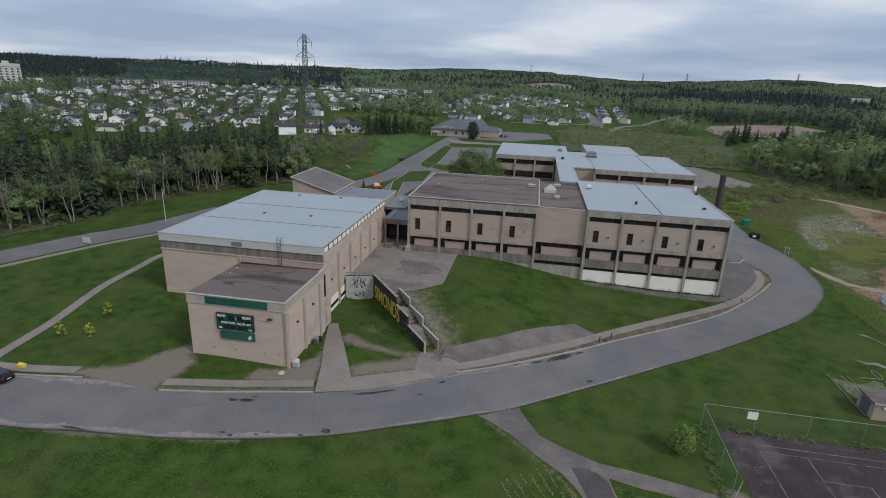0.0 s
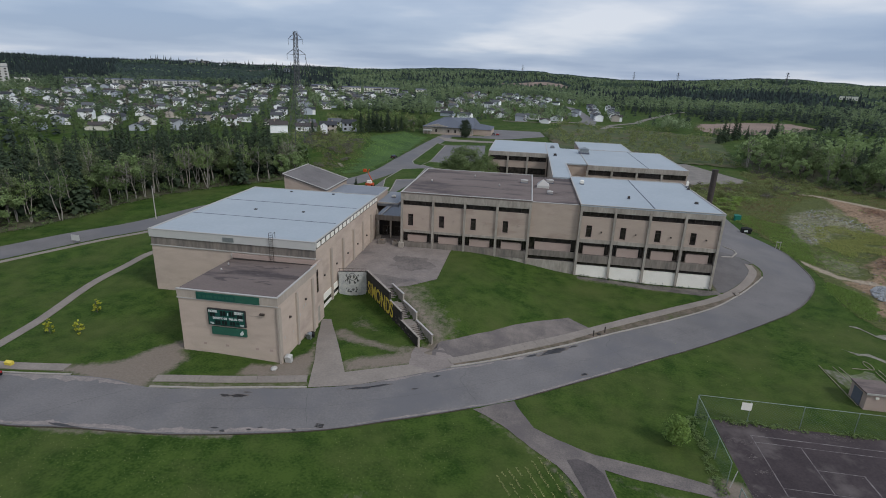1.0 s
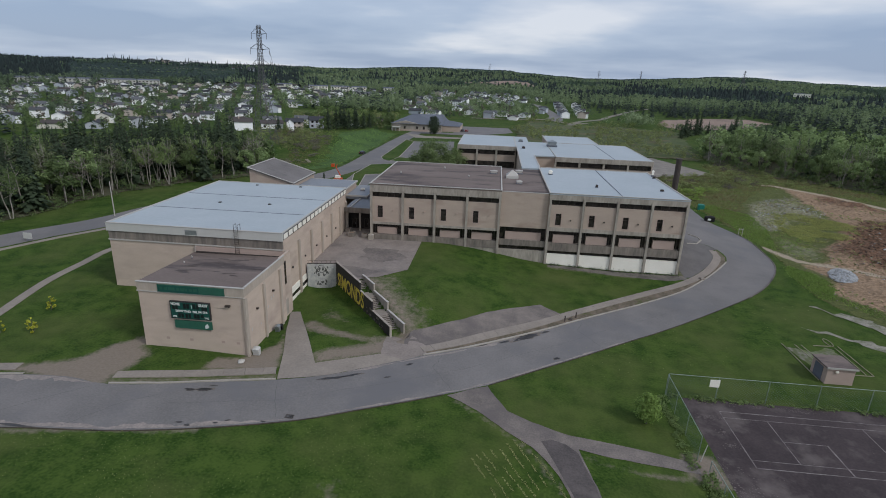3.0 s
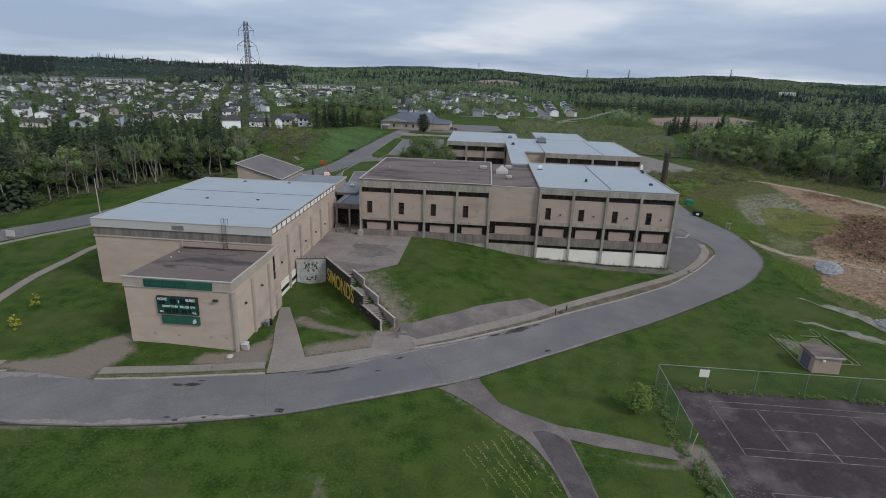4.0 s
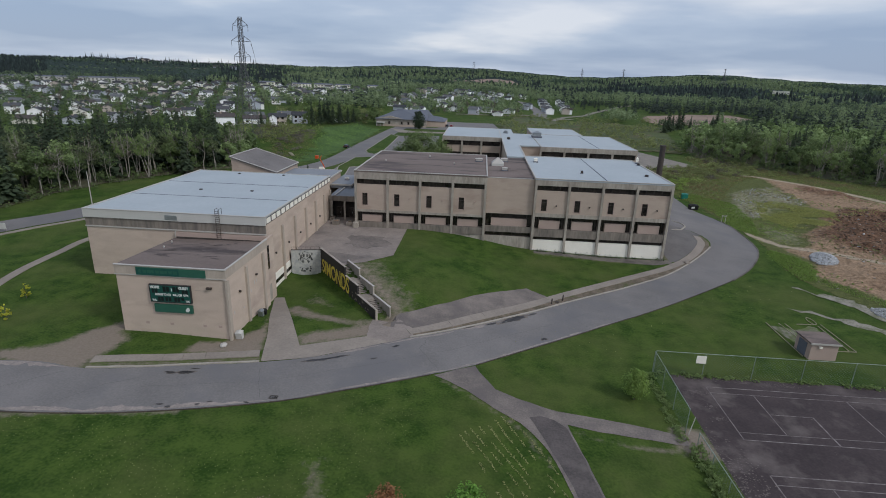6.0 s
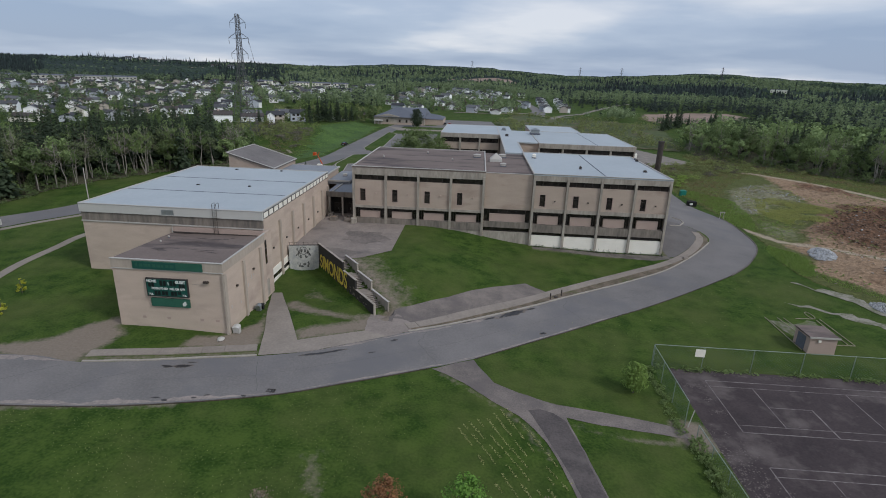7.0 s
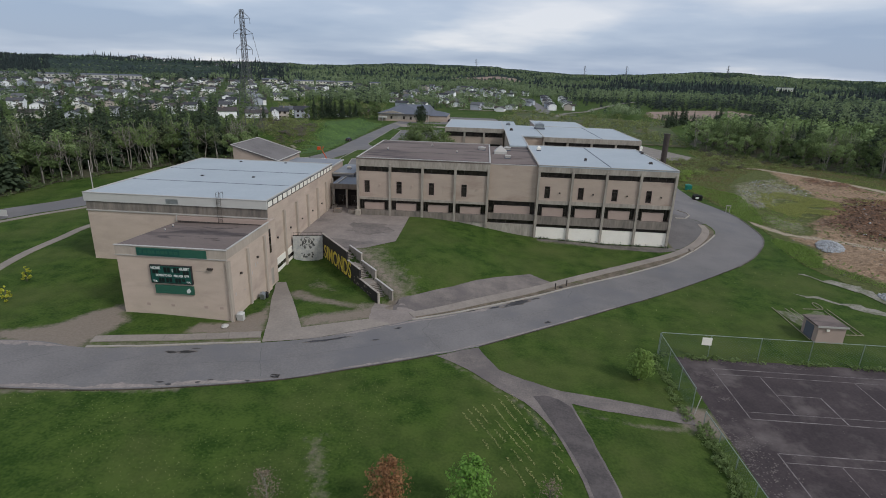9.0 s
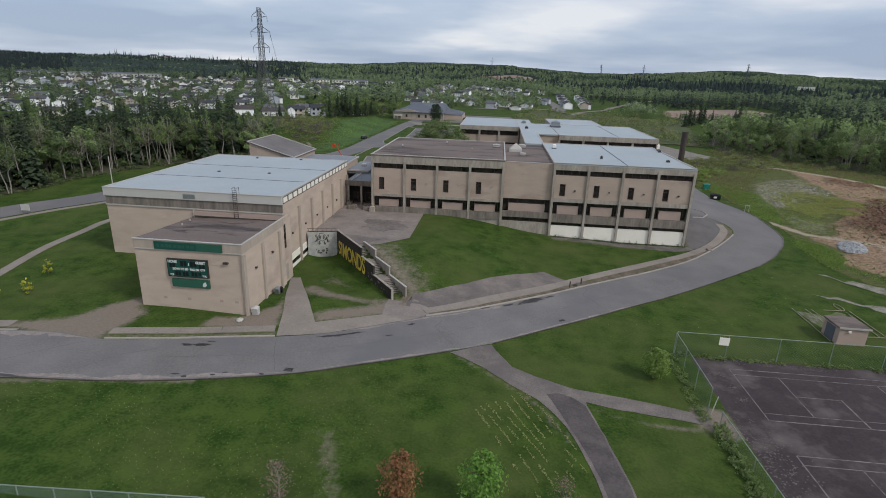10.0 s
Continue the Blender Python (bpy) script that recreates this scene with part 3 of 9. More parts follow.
def part(name, bm, mat, parent, label=""):
    """One mesh object under a thing or part; bm is in world coordinates of the thing's first place."""
    bm.normal_update()
    o = root_of(parent).location
    bmesh.ops.translate(bm, verts=bm.verts, vec=(-o.x, -o.y, -o.z))
    ob = new(name, mesh_from(bm, name, mat))
    ob.parent = parent
    return tagged(ob, label)


def thing(name, at, label, category, group="", kind=""):
    ob = new(name)
    ob.location = at
    ob.empty_display_size = 0.5
    return tagged(ob, label, category, group, kind)


def solid(name, bm, mat, label, category, group="", kind=""):
    return tagged(new(name, mesh_from(bm, name, mat)), label, category, group, kind)


def bulk(name, verts, tris, mat, label, category, kind="stuff"):
    """One large joined mesh from arrays of vertices and triangles."""
    me = bpy.data.meshes.new(name)
    me.vertices.add(len(verts))
    me.vertices.foreach_set("co", np.asarray(verts, np.float32).ravel())
    me.loops.add(3 * len(tris))
    me.loops.foreach_set("vertex_index", np.asarray(tris, np.int32).ravel())
    me.polygons.add(len(tris))
    me.polygons.foreach_set("loop_start", np.arange(0, 3 * len(tris), 3, dtype=np.int32))
    me.update(calc_edges=True)
    me.validate()
    me.materials.append(mat)
    return tagged(new(name, me), label, category, "", kind)


def text_mesh(body, height, width=None, bold=0.0):
    """Flat lettering in the xz plane from x = 0, z = 0, a little thick."""
    cu = bpy.data.curves.new("lettering", "FONT")
    cu.body, cu.size, cu.extrude, cu.offset = body, 1.0, 0.02, bold
    ob = bpy.data.objects.new("lettering", cu)
    me = bpy.data.meshes.new_from_object(ob)
    bm = bmesh.new()
    bm.from_mesh(me)
    bpy.data.objects.remove(ob)
    lo = [min(v.co[k] for v in bm.verts) for k in range(2)]
    hi = [max(v.co[k] for v in bm.verts) for k in range(2)]
    sy = height / (hi[1] - lo[1])
    sx = width / (hi[0] - lo[0]) if width else sy
    for v in bm.verts:
        v.co = Vector(((v.co.x - lo[0]) * sx, -v.co.z, (v.co.y - lo[1]) * sy))
    return bm


def inside(p, poly):
    x, y = p
    c = False
    for (x0, y0), (x1, y1) in zip(poly, poly[1:] + poly[:1]):
        if (y0 > y) != (y1 > y) and x < (x1 - x0) * (y - y0) / (y1 - y0) + x0:
            c = not c
    return c


def dense(points, step, wobble=0.0, closed=False):
    out = []
    pts = points + points[:1] if closed else points
    for (x0, y0), (x1, y1) in zip(pts, pts[1:]):
        n = max(1, int(math.hypot(x1 - x0, y1 - y0) / step))
        for k in range(n):
            u = k / n
            x, y = x0 + (x1 - x0) * u, y0 + (y1 - y0) * u
            if wobble:
                q = noise.noise_vector((x * 0.35, y * 0.35, 3.1)) + 0.5 * noise.noise_vector((x * 1.1, y * 1.1, 7.7))
                x, y = x + wobble * q.x, y + wobble * q.y
            out.append((x, y))
    return out if closed else out + [pts[-1]]


def curve(points, step=2.0):
    """A smooth line through the points."""
    out = []
    p = [points[0]] + points + [points[-1]]
    for a, b, c, d in zip(p, p[1:], p[2:], p[3:]):
        n = max(1, int(math.hypot(c[0] - b[0], c[1] - b[1]) / step))
        for k in range(n):
            t = k / n
            out.append(tuple(0.5 * (2 * b[i] + (c[i] - a[i]) * t + (2 * a[i] - 5 * b[i] + 4 * c[i] - d[i]) * t * t + (3 * b[i] - a[i] - 3 * c[i] + d[i]) * t ** 3) for i in range(2)))
    return out + [points[-1]]


def patch(name, poly, mat, lift, label, category, wobble=0.0, step=1.5, kind="structure", level=None):
    """A sheet on the ground inside a plan polygon."""
    from mathutils.geometry import delaunay_2d_cdt
    edge = dense(poly, 1.0, wobble, True)
    n = len(edge)
    xs, ys = [p[0] for p in edge], [p[1] for p in edge]
    pts = [Vector(p) for p in edge]
    y = min(ys) + step / 2
    while y < max(ys):
        x = min(xs) + step / 2
        while x < max(xs):
            if inside((x, y), edge):
                pts.append(Vector((x, y)))
            x += step
        y += step
    v, _, f, *_ = delaunay_2d_cdt(pts, [], [list(range(n))], 1, 0.01)
    bm = shape([(p.x, p.y, (ground(p.x, p.y) if level is None else level) + lift) for p in v], f)
    for face in bm.faces:
        face.normal_update()
        if face.normal.z < 0:
            face.normal_flip()
    me = bpy.data.meshes.new(name)
    bm.to_mesh(me)
    bm.free()
    me.materials.append(mat)
    return tagged(new(name, me), label, category, "", kind)


def offset(points, d):
    out = []
    for k, p in enumerate(points):
        a, b = points[max(k - 1, 0)], points[min(k + 1, len(points) - 1)]
        dx, dy = b[0] - a[0], b[1] - a[1]
        n = math.hypot(dx, dy) or 1
        out.append((p[0] - dy / n * d, p[1] + dx / n * d))
    return out


def kerb(name, points, width, height, label, mat="kerb"):
    """A kerb stone band along a line, standing above the ground."""
    pts = dense(points, 1.0)
    other = offset(pts, width)
    n = len(pts)
    vs = []
    for line, dz in ((pts, -0.1), (pts, height), (other, height), (other, -0.1)):
        vs += [(x, y, ground(x, y) + dz) for x, y in line]
    fs = []
    for k in range(n - 1):
        for a, b in ((0, 1), (1, 2), (2, 3)):
            fs.append((a * n + k, a * n + k + 1, b * n + k + 1, b * n + k))
    return solid(name, shape(vs, fs), M[mat], label, "kerb", kind="structure")

# ---- ground and paving ----


def axis_steps(lo, hi, fine, out):
    v = list(np.arange(lo, hi + 0.01, fine))
    s, a = fine, lo
    left = []
    while a > -out:
        s *= 1.055
        a -= s
        left.append(a)
    s, b = fine, hi
    right = []
    while b < out:
        s *= 1.055
        b += s
        right.append(b)
    return np.array(left[::-1] + v + right)


def edge_distance(p, poly):
    best = 1e9
    for a, b in zip(poly, poly[1:] + poly[:1]):
        d = (b[0] - a[0], b[1] - a[1])
        u = clamp(((p[0] - a[0]) * d[0] + (p[1] - a[1]) * d[1]) / (d[0] ** 2 + d[1] ** 2), 0, 1)
        best = min(best, math.hypot(p[0] - a[0] - u * d[0], p[1] - a[1] - u * d[1]))
    return best


# bare, trodden parts of the lawns: plan polygon, softness of the edge, strength
WORN = [
    ([(5, -2.6), (-4.5, -4.6), (-4, -1.4), (-0.5, -0.7), (0.8, 1.4), (2.6, 4), (2.2, 9.5), (1.6, 10.4), (4.3, 1.5)], 0.8, 1.0),
    ([(2.8, 12.4), (4.2, 14.8), (9, 11.7), (15, 9.6), (18, 11), (16, 8), (10, 8.9), (5.5, 9.8)], 1.3, 0.85),
    ([(8.4, 2.6), (9.8, 0.4), (18, 5), (22, 5), (25, 9.5), (23.4, 13.8), (19, 12.4), (17, 9), (14, 6.6), (10, 4.6)], 1.4, 0.98),
    ([(19, 12.4), (24.5, 14.5), (23, 18.5), (18, 24), (16, 30), (13.5, 28), (11.2, 25.6), (14, 20.5)], 3.0, 0.52),
    ([(-29.5, -8.6), (-27.6, -7.7), (-21.8, -5.4), (-20, -1.3), (-17, 2.4), (-15.3, 1.5), (-15.4, -0.8), (-13.4, -1.8), (-13.6, -6), (-14.2, -7), (-14.4, -10.6), (-20, -10.4)], 1.5, 1.1),
    ([(46.5, 50.9), (46, 48.4), (58, 47.6), (70, 47.4), (76, 49), (80, 52.5), (79, 56), (75, 56), (75, 50.9)], 0.8, 0.5),
    ([(24, 6), (30, 9.6), (39, 15.5), (49.2, 23.8), (61.2, 32.8), (61.8, 35.6), (49.2, 25.9), (39, 16.9), (30, 10.6), (24, 7)], 0.4, 0.95),
    ([(61.2, 32.8), (72.3, 41.2), (79.4, 48.6), (86, 56.4), (88.5, 61), (88, 62), (85, 57.6), (80.3, 51.2), (73, 44), (61.8, 35.6)], 0.6, 0.7),
    ([(-16, -10.2), (-7.8, -8.9), (6, -4.8), (5.6, -3.6), (-5, -7), (-14, -9)], 0.6, 0.62),
    ([(30, -4.2), (33, -6.4), (37, -10), (40, -13), (43, -19), (42, -19), (38.6, -12.6), (33, -7.4), (29, -4.6)], 0.7, 0.55),
    ([(44.8, -12), (50, -13.4), (57, -13.6), (57, -14.6), (50, -14.2), (45.4, -13)], 0.7, 0.6),
    ([(57, -9.4), (60.5, -9.4), (61.5, -14), (59, -15), (56.5, -13.4)], 1.0, 0.95),
    ([(17.7, -21.6), (18.9, -21.4), (20.4, -25.6), (21.4, -29), (22.6, -34), (21.4, -34), (20.2, -29), (18.9, -25.4)], 1.5, 0.66),
    ([(-50, -21.5), (-17, -20.5), (2, -17), (2, -15.6), (-17, -19.2), (-50, -20)], 0.5, 0.6),
    ([(10.4, 26), (21.1, 11.6), (23.2, 12.6), (20, 17.6), (16, 22.8), (12.6, 27.4)], 1.9, 0.85),
    ([(12, 14.4), (9, 17), (6, 20), (5, 16)], 1.5, 0.5),
]


def wear(x, y):
    best = 0.0
    for poly, soft, strength in WORN:
        if min(p[0] for p in poly) - soft < x < max(p[0] for p in poly) + soft and min(p[1] for p in poly) - soft < y < max(p[1] for p in poly) + soft:
            d = edge_distance((x, y), poly)
            d = d if inside((x, y), poly) else -d
            best = max(best, strength * smooth(-soft, soft, d))
    return best


def make_ground():
    xs, ys = axis_steps(-48, 124, 0.75, 3900), axis_steps(-20, 108, 0.75, 3900)
    nx, ny = len(xs), len(ys)
    v = [(x, y, ground(x, y)) for y in ys for x in xs]
    i = np.arange(nx * ny).reshape(ny, nx)
    a, b, c, d = (k.ravel() for k in (i[:-1, :-1], i[:-1, 1:], i[1:, 1:], i[1:, :-1]))
    g = bulk("ground", v, np.concatenate([np.stack([a, b, c], 1), np.stack([a, c, d], 1)]), M["grass"], "mown green lawn and rolling land to the horizon", "ground", "structure")
    at = g.data.attributes.new("wear", "FLOAT", "POINT")
    at.data.foreach_set("value", [wear(p[0], p[1]) if -60 < p[0] < 225 and -50 < p[1] < 215 else 0.0 for p in v])
    g.data.polygons.foreach_set("use_smooth", [True] * len(g.data.polygons))


make_ground()

ROAD_S = [(-75, -16), (-45, -20), (-26.5, -20.6), (-16.9, -19.4), (-8, -18.5), (1.9, -16), (11.5, -12.6), (17.4, -9.5), (23.7, -6.1), (28.2, -3.5), (34.1, 0.1),
          (47.4, 10.6), (58, 18.9), (70.4, 28.2), (85.8, 40.9), (92.4, 48), (98.9, 58), (102, 67), (103.9, 83), (102.8, 92), (100, 104), (101, 125)]
ROAD_N = [(-75, -7), (-45, -11.2), (-36.6, -11.4), (-25.5, -9.8), (-20, -9.4), (-13.6, -10.2), (-7.8, -9.1), (-1.5, -7.2), (6, -5), (12.3, -2.2), (17.7, 1.4),
          (24.3, 5.9), (30, 9.4), (38.9, 15.2), (49.2, 23.5), (61.2, 32.5), (72.3, 40.9), (79.4, 48.3), (85.9, 56.1), (89.2, 60.7), (90.3, 64), (89.8, 68.5), (86, 71.5), (79, 73), (76.5, 75), (76.5, 125)]
patch("road", curve(ROAD_S) + curve(ROAD_N)[::-1], M["asphalt"], 0.04, "worn grey asphalt school drive curving past the building", "road", 0.12)
kerb("kerb", curve([(-13.6, -10.2), (-7.8, -9.1), (-1.5, -7.2), (6, -5)]), 0.3, 0.16, "chipped pale concrete kerb along the drive")
kerb("kerb", curve([(24.3, 5.9), (30, 9.4), (38.9, 15.2), (49.2, 23.5), (61.2, 32.5), (72.3, 40.9), (79.4, 48.3), (85.9, 56.1), (89.2, 60.7)]), 0.3, 0.16, "long pale concrete kerb round the bend")
kerb("kerb", curve([(85.8, 40.9), (92.4, 48), (98.9, 58), (102, 67), (103.9, 83), (103.2, 90)]), -0.26, 0.13, "grass-grown kerb round the outside of the bend", "dark_gravel")
kerb("kerb", curve([(-75, -7), (-45, -11.2), (-36.6, -11.4), (-25.5, -9.8)]), 0.3, 0.14, "pale concrete kerb beside the lawn")


def slab_path(name, line, width, mat, lift, label, joint=1.5):
    """A concrete walk laid as single slabs with open joints."""
    left, right = dense(offset(line, width / 2), joint), None
    pts = dense(line, joint)
    a, b = offset(pts, width / 2), offset(pts, -width / 2)
    base = patch(name, a + b[::-1], M["kerb"], 0.03, label, "pavement")
    for k in range(len(pts) - 1):
        def at(p, q, u):
            return p[0] + (q[0] - p[0]) * u, p[1] + (q[1] - p[1]) * u
        c = [at(a[k], a[k + 1], 0.006), at(b[k], b[k + 1], 0.006), at(b[k], b[k + 1], 0.994), at(a[k], a[k + 1], 0.994)]
        dz = lift + 0.012 * noise.noise((k * 3.7, width, lift * 9))
        top = [(x, y, ground(x, y) + dz) for x, y in c]
        low = [(x, y, z - 0.12) for x, y, z in top]
        sl = new("slab", mesh_from(shape(top + low, [(0, 1, 2, 3), (4, 7, 6, 5), (0, 4, 5, 1), (1, 5, 6, 2), (2, 6, 7, 3), (3, 7, 4, 0)]), "slab", mat))
        sl.parent = base
    return base


WALK_E = [(23.8, 7.6), (29.9, 11.5), (39, 17.8), (48.5, 26.2), (62.3, 37.2), (73.6, 45.3), (80.8, 52.2), (85.6, 58.7), (87.9, 63.5), (88, 67)]
slab_path("pavement", curve(WALK_E), 1.7, M["walk"], 0.12, "pale concrete sidewalk following the drive")
slab_path("pavement", curve([(-14.2, -8.1), (-6, -6.3), (5.2, -2.9)]), 1.6, M["walk"], 0.12, "cracked concrete sidewalk before the scoreboard wing")
slab_path("pavement", curve([(-75, -4.5), (-46, -9.2), (-37, -9.6), (-27.5, -8.2)]), 1.7, M["walk"], 0.12, "concrete sidewalk beside the west lawn")
slab_path("pavement", curve([(-40.6, -12), (-41.8, -7), (-43.4, 4), (-45.6, 14), (-46.5, 20), (-46.6, 28), (-46.8, 34), (-45, 42)]), 1.7, M["walk"], 0.08, "straight concrete path across the west lawn")
patch("pavement", [(-0.6, 17.6), (0.9, 18.1), (4.6, 10.5), (9.6, 0.2), (18, 4.9), (21.6, 4.0), (18, 1.45), (12.4, -2.3), (10, -3.4), (6.1, -4.8), (4.3, 2), (1.5, 10.4), (-0.3, 16.2)],
      M["walk"], 0.08, "pale concrete ramp walk up to the side door", "pavement")
patch("pavement", [(20.5, 12.2), (22.9, 13.4), (29.5, 17.3), (43.1, 28.6), (47.4, 25.2), (39, 18.8), (30, 12.4), (24, 8.6), (21, 7)], M["path_asphalt"], 0.05, "old cracked asphalt pad beside the sidewalk", "pavement", 0.08)
patch("pavement", [(18.3, 3.6), (17.6, 8), (18.2, 11.6), (21.6, 11.4), (24.2, 9), (24.7, 6.15), (21, 3.65)], M["plaza"], 0.055, "dusty pinkish pad at the foot of the stairs", "pavement", 0.4)
patch("path", curve([(34, -0.2), (36.6, -5.4), (39.6, -7.1), (44.1, -8.8), (49.2, -9.3), (54.1, -10.2), (58.2, -11.1)]) + curve([(58.2, -12.9), (54.1, -12.4), (48.7, -12), (44.8, -11.2), (45.5, -14.8), (46.4, -19.6), (47.1, -24), (47.6, -32), (47, -45)])
      + curve([(43.8, -45), (44.4, -32), (44.1, -24.8), (43.2, -20.2), (42, -16.1), (39.3, -11.8), (36.3, -9.4), (32.7, -6.1), (28.6, -3.6)]), M["path_asphalt"], 0.05, "narrow asphalt footpath forking across the grass", "path", 0.16, 0.9)
patch("path", curve([(40.4, -10.6), (42, -10.2), (43.4, -10.7), (44.7, -12), (45.3, -14.9), (46.2, -19.6), (46.9, -24), (47.4, -32), (46.8, -45)]) + curve([(44.2, -45), (44.8, -32), (44.5, -24.6), (43.6, -20), (42.4, -16), (41.2, -13)]),
      M["dark_asphalt"], 0.07, "newer dark asphalt branch of the footpath", "path", 0.3, 0.9)
BACK_ROAD = [(-98, -15), (-86, 10), (-70.5, 39), (-61, 55), (-48, 85), (-34, 112), (-24.5, 142), (-23.3, 190), (-21.5, 270), (-19, 300)]
patch("road", offset(curve(BACK_ROAD, 4), 4.6) + offset(curve(BACK_ROAD, 4), -4.6)[::-1], M["asphalt"], 0.06, "grey asphalt back road beside the woods", "road", 0.1, 3.0)
slab_path("pavement", offset(curve(BACK_ROAD[1:5], 4), -6.2), 1.3, M["walk"], 0.1, "thin pale concrete path along the back road", 3.0)
patch("parking_lot", [(-19, 288), (20, 290), (45, 318), (42, 350), (6, 350), (4, 300), (-19, 300)], M["asphalt"], 0.08, "grey asphalt lot by the low building", "parking lot", 0.2, 4)
patch("pavement", [(-26, 286), (-16, 262), (24, 268), (24, 274), (-10, 274)], M["walk"], 0.1, "concrete walk by the low building", "pavement", 0.2, 4)
patch("parking_lot", [(84, 182), (108, 182), (139, 197), (122, 250), (92, 250)], M["gravel"], 0.1, "bare gravel yard behind the school", "parking lot", 0.3, 4)
patch("parking_lot", [(-19.4, 106), (-19.6, 150), (-18.8, 250), (-13, 243), (9, 251.5), (12.5, 199), (10, 172), (2, 164), (-5, 156), (-7, 134), (-10, 108)], M["asphalt"], 0.05, "grey asphalt lot behind the school", "parking lot", 0.1, 3)
for island in ([(-18.6, 177), (-19.2, 249.5), (-13.6, 241), (-11.6, 195.1), (-11.1, 180.3), (-12.8, 166.5), (-16.4, 170)], [(-12.2, 168.5), (-10.9, 179), (-2, 176.5), (11.5, 183), (10.2, 171), (1.4, 164), (-4.8, 161)], [(-19.2, 131), (-18.3, 154.6), (-9.5, 159.8), (-8.4, 134.6), (-15.1, 130.8), (-12.2, 109.7), (-14.6, 108.9)]):
    patch("grass_island", island, M["grass"], 0.14, "mown grass island in the lot behind the school", "grass", 0.15, 2)
    kerb("kerb", island + island[:1], 0.3, 0.17, "low concrete kerb round a grass island")
kerb("kerb", [(85.6, 78.3), (87.8, 76.7), (87.5, 74), (85.1, 70), (82.2, 68.8)], 0.3, 0.2, "pale kerb loop at the edge of the apron")
# land to the east
FIELD = [(103.0, 60), (104.4, 70), (105.4, 84), (104, 100), (103, 126), (97, 150), (98, 181), (108, 184), (138, 199), (140, 226), (150, 236), (160, 212), (176, 188), (198, 160), (228, 132), (264, 104), (264, 40), (200, 0), (150, -20), (118, 6),
         (106, 29), (101.4, 39), (100.2, 44), (100.4, 51)]
FIELD_LAYERS = dict(
    soil=[([(153.7, 168), (160, 162), (167, 151), (174, 124), (215, 70), (190, 5), (150, -8), (118, 14), (110, 37), (106.6, 43), (105, 46), (109.8, 54.3), (108.6, 60.4), (108.2, 64.6), (115.4, 65.4), (121.4, 79.5), (130, 87.4), (142, 108), (147, 138)], 3.0, 1.0)],
    torn=[([(139, 98.6), (155, 116), (168, 112), (180, 84), (160, 50), (131.7, 60), (122.9, 65.7), (121.5, 75.9)], 6.0, 1.0), ([(160, 156), (168, 148), (172, 128), (160, 132), (154, 146)], 4.0, 0.75),
          ([(112, 40), (118, 52), (126, 44), (120, 30)], 4.0, 0.45)],
    stony=[([(123.6, 130), (136.5, 143), (149, 149.7), (143.5, 121.2), (137.6, 110.6), (127.0, 108.4), (118.6, 94.9), (113.7, 92.9), (110.5, 97)], 3.5, 0.85), ([(107, 69), (113, 66), (119, 78), (112, 88)], 3.0, 0.5)])
FIELD_PATHS = [([(104.3, 78.8), (106.2, 72.7), (108.5, 67.0), (113.4, 64.1), (119.4, 61.2), (126, 56.5), (160, 42), (200, 24)], 0.9, 1.05), ([(148, 176), (153.2, 174.2), (157.8, 168.5), (161.5, 163.2), (168.2, 153.0), (173, 141.5), (177, 126.8), (200, 97), (258, 60)], 1.5, 1.05)]


def line_distance(p, line):
    return min(math.hypot(p[0] - a[0] - u * (b[0] - a[0]), p[1] - a[1] - u * (b[1] - a[1])) for a, b in zip(line, line[1:])
               for u in (clamp(((p[0] - a[0]) * (b[0] - a[0]) + (p[1] - a[1]) * (b[1] - a[1])) / ((b[0] - a[0]) ** 2 + (b[1] - a[1]) ** 2), 0, 1),))


def field_layer(name, x, y):
    best = 0.0
    for poly, soft, strength in FIELD_LAYERS[name]:
        d = edge_distance((x, y), poly)
        best = max(best, strength * smooth(-soft, soft, d if inside((x, y), poly) else -d))
    return best


def field_level(x, y):
    """Height of the rough land east of the drive: the ground with humps, ruts and clods."""
    z = ground(x, y)
    if not inside((x, y), FIELD):
        return z
    e = smooth(0, 4, edge_distance((x, y), FIELD))
    amp = 0.45 + 1.1 * field_layer("torn", x, y) + 0.5 * field_layer("soil", x, y) + 1.1 * field_layer("stony", x, y)
    for line, w, _ in FIELD_PATHS:
        amp *= smooth(0, 4, line_distance((x, y), line))
    n = noise.noise((x * 0.13, y * 0.13, 1.5)) + 0.6 * noise.noise((x * 0.4, y * 0.4, 4.0)) + 0.45 * noise.noise((x * 0.85, y * 0.85, 9.0))
    return z + 0.12 + e * amp * max(0.0, 0.6 * n + 0.45)


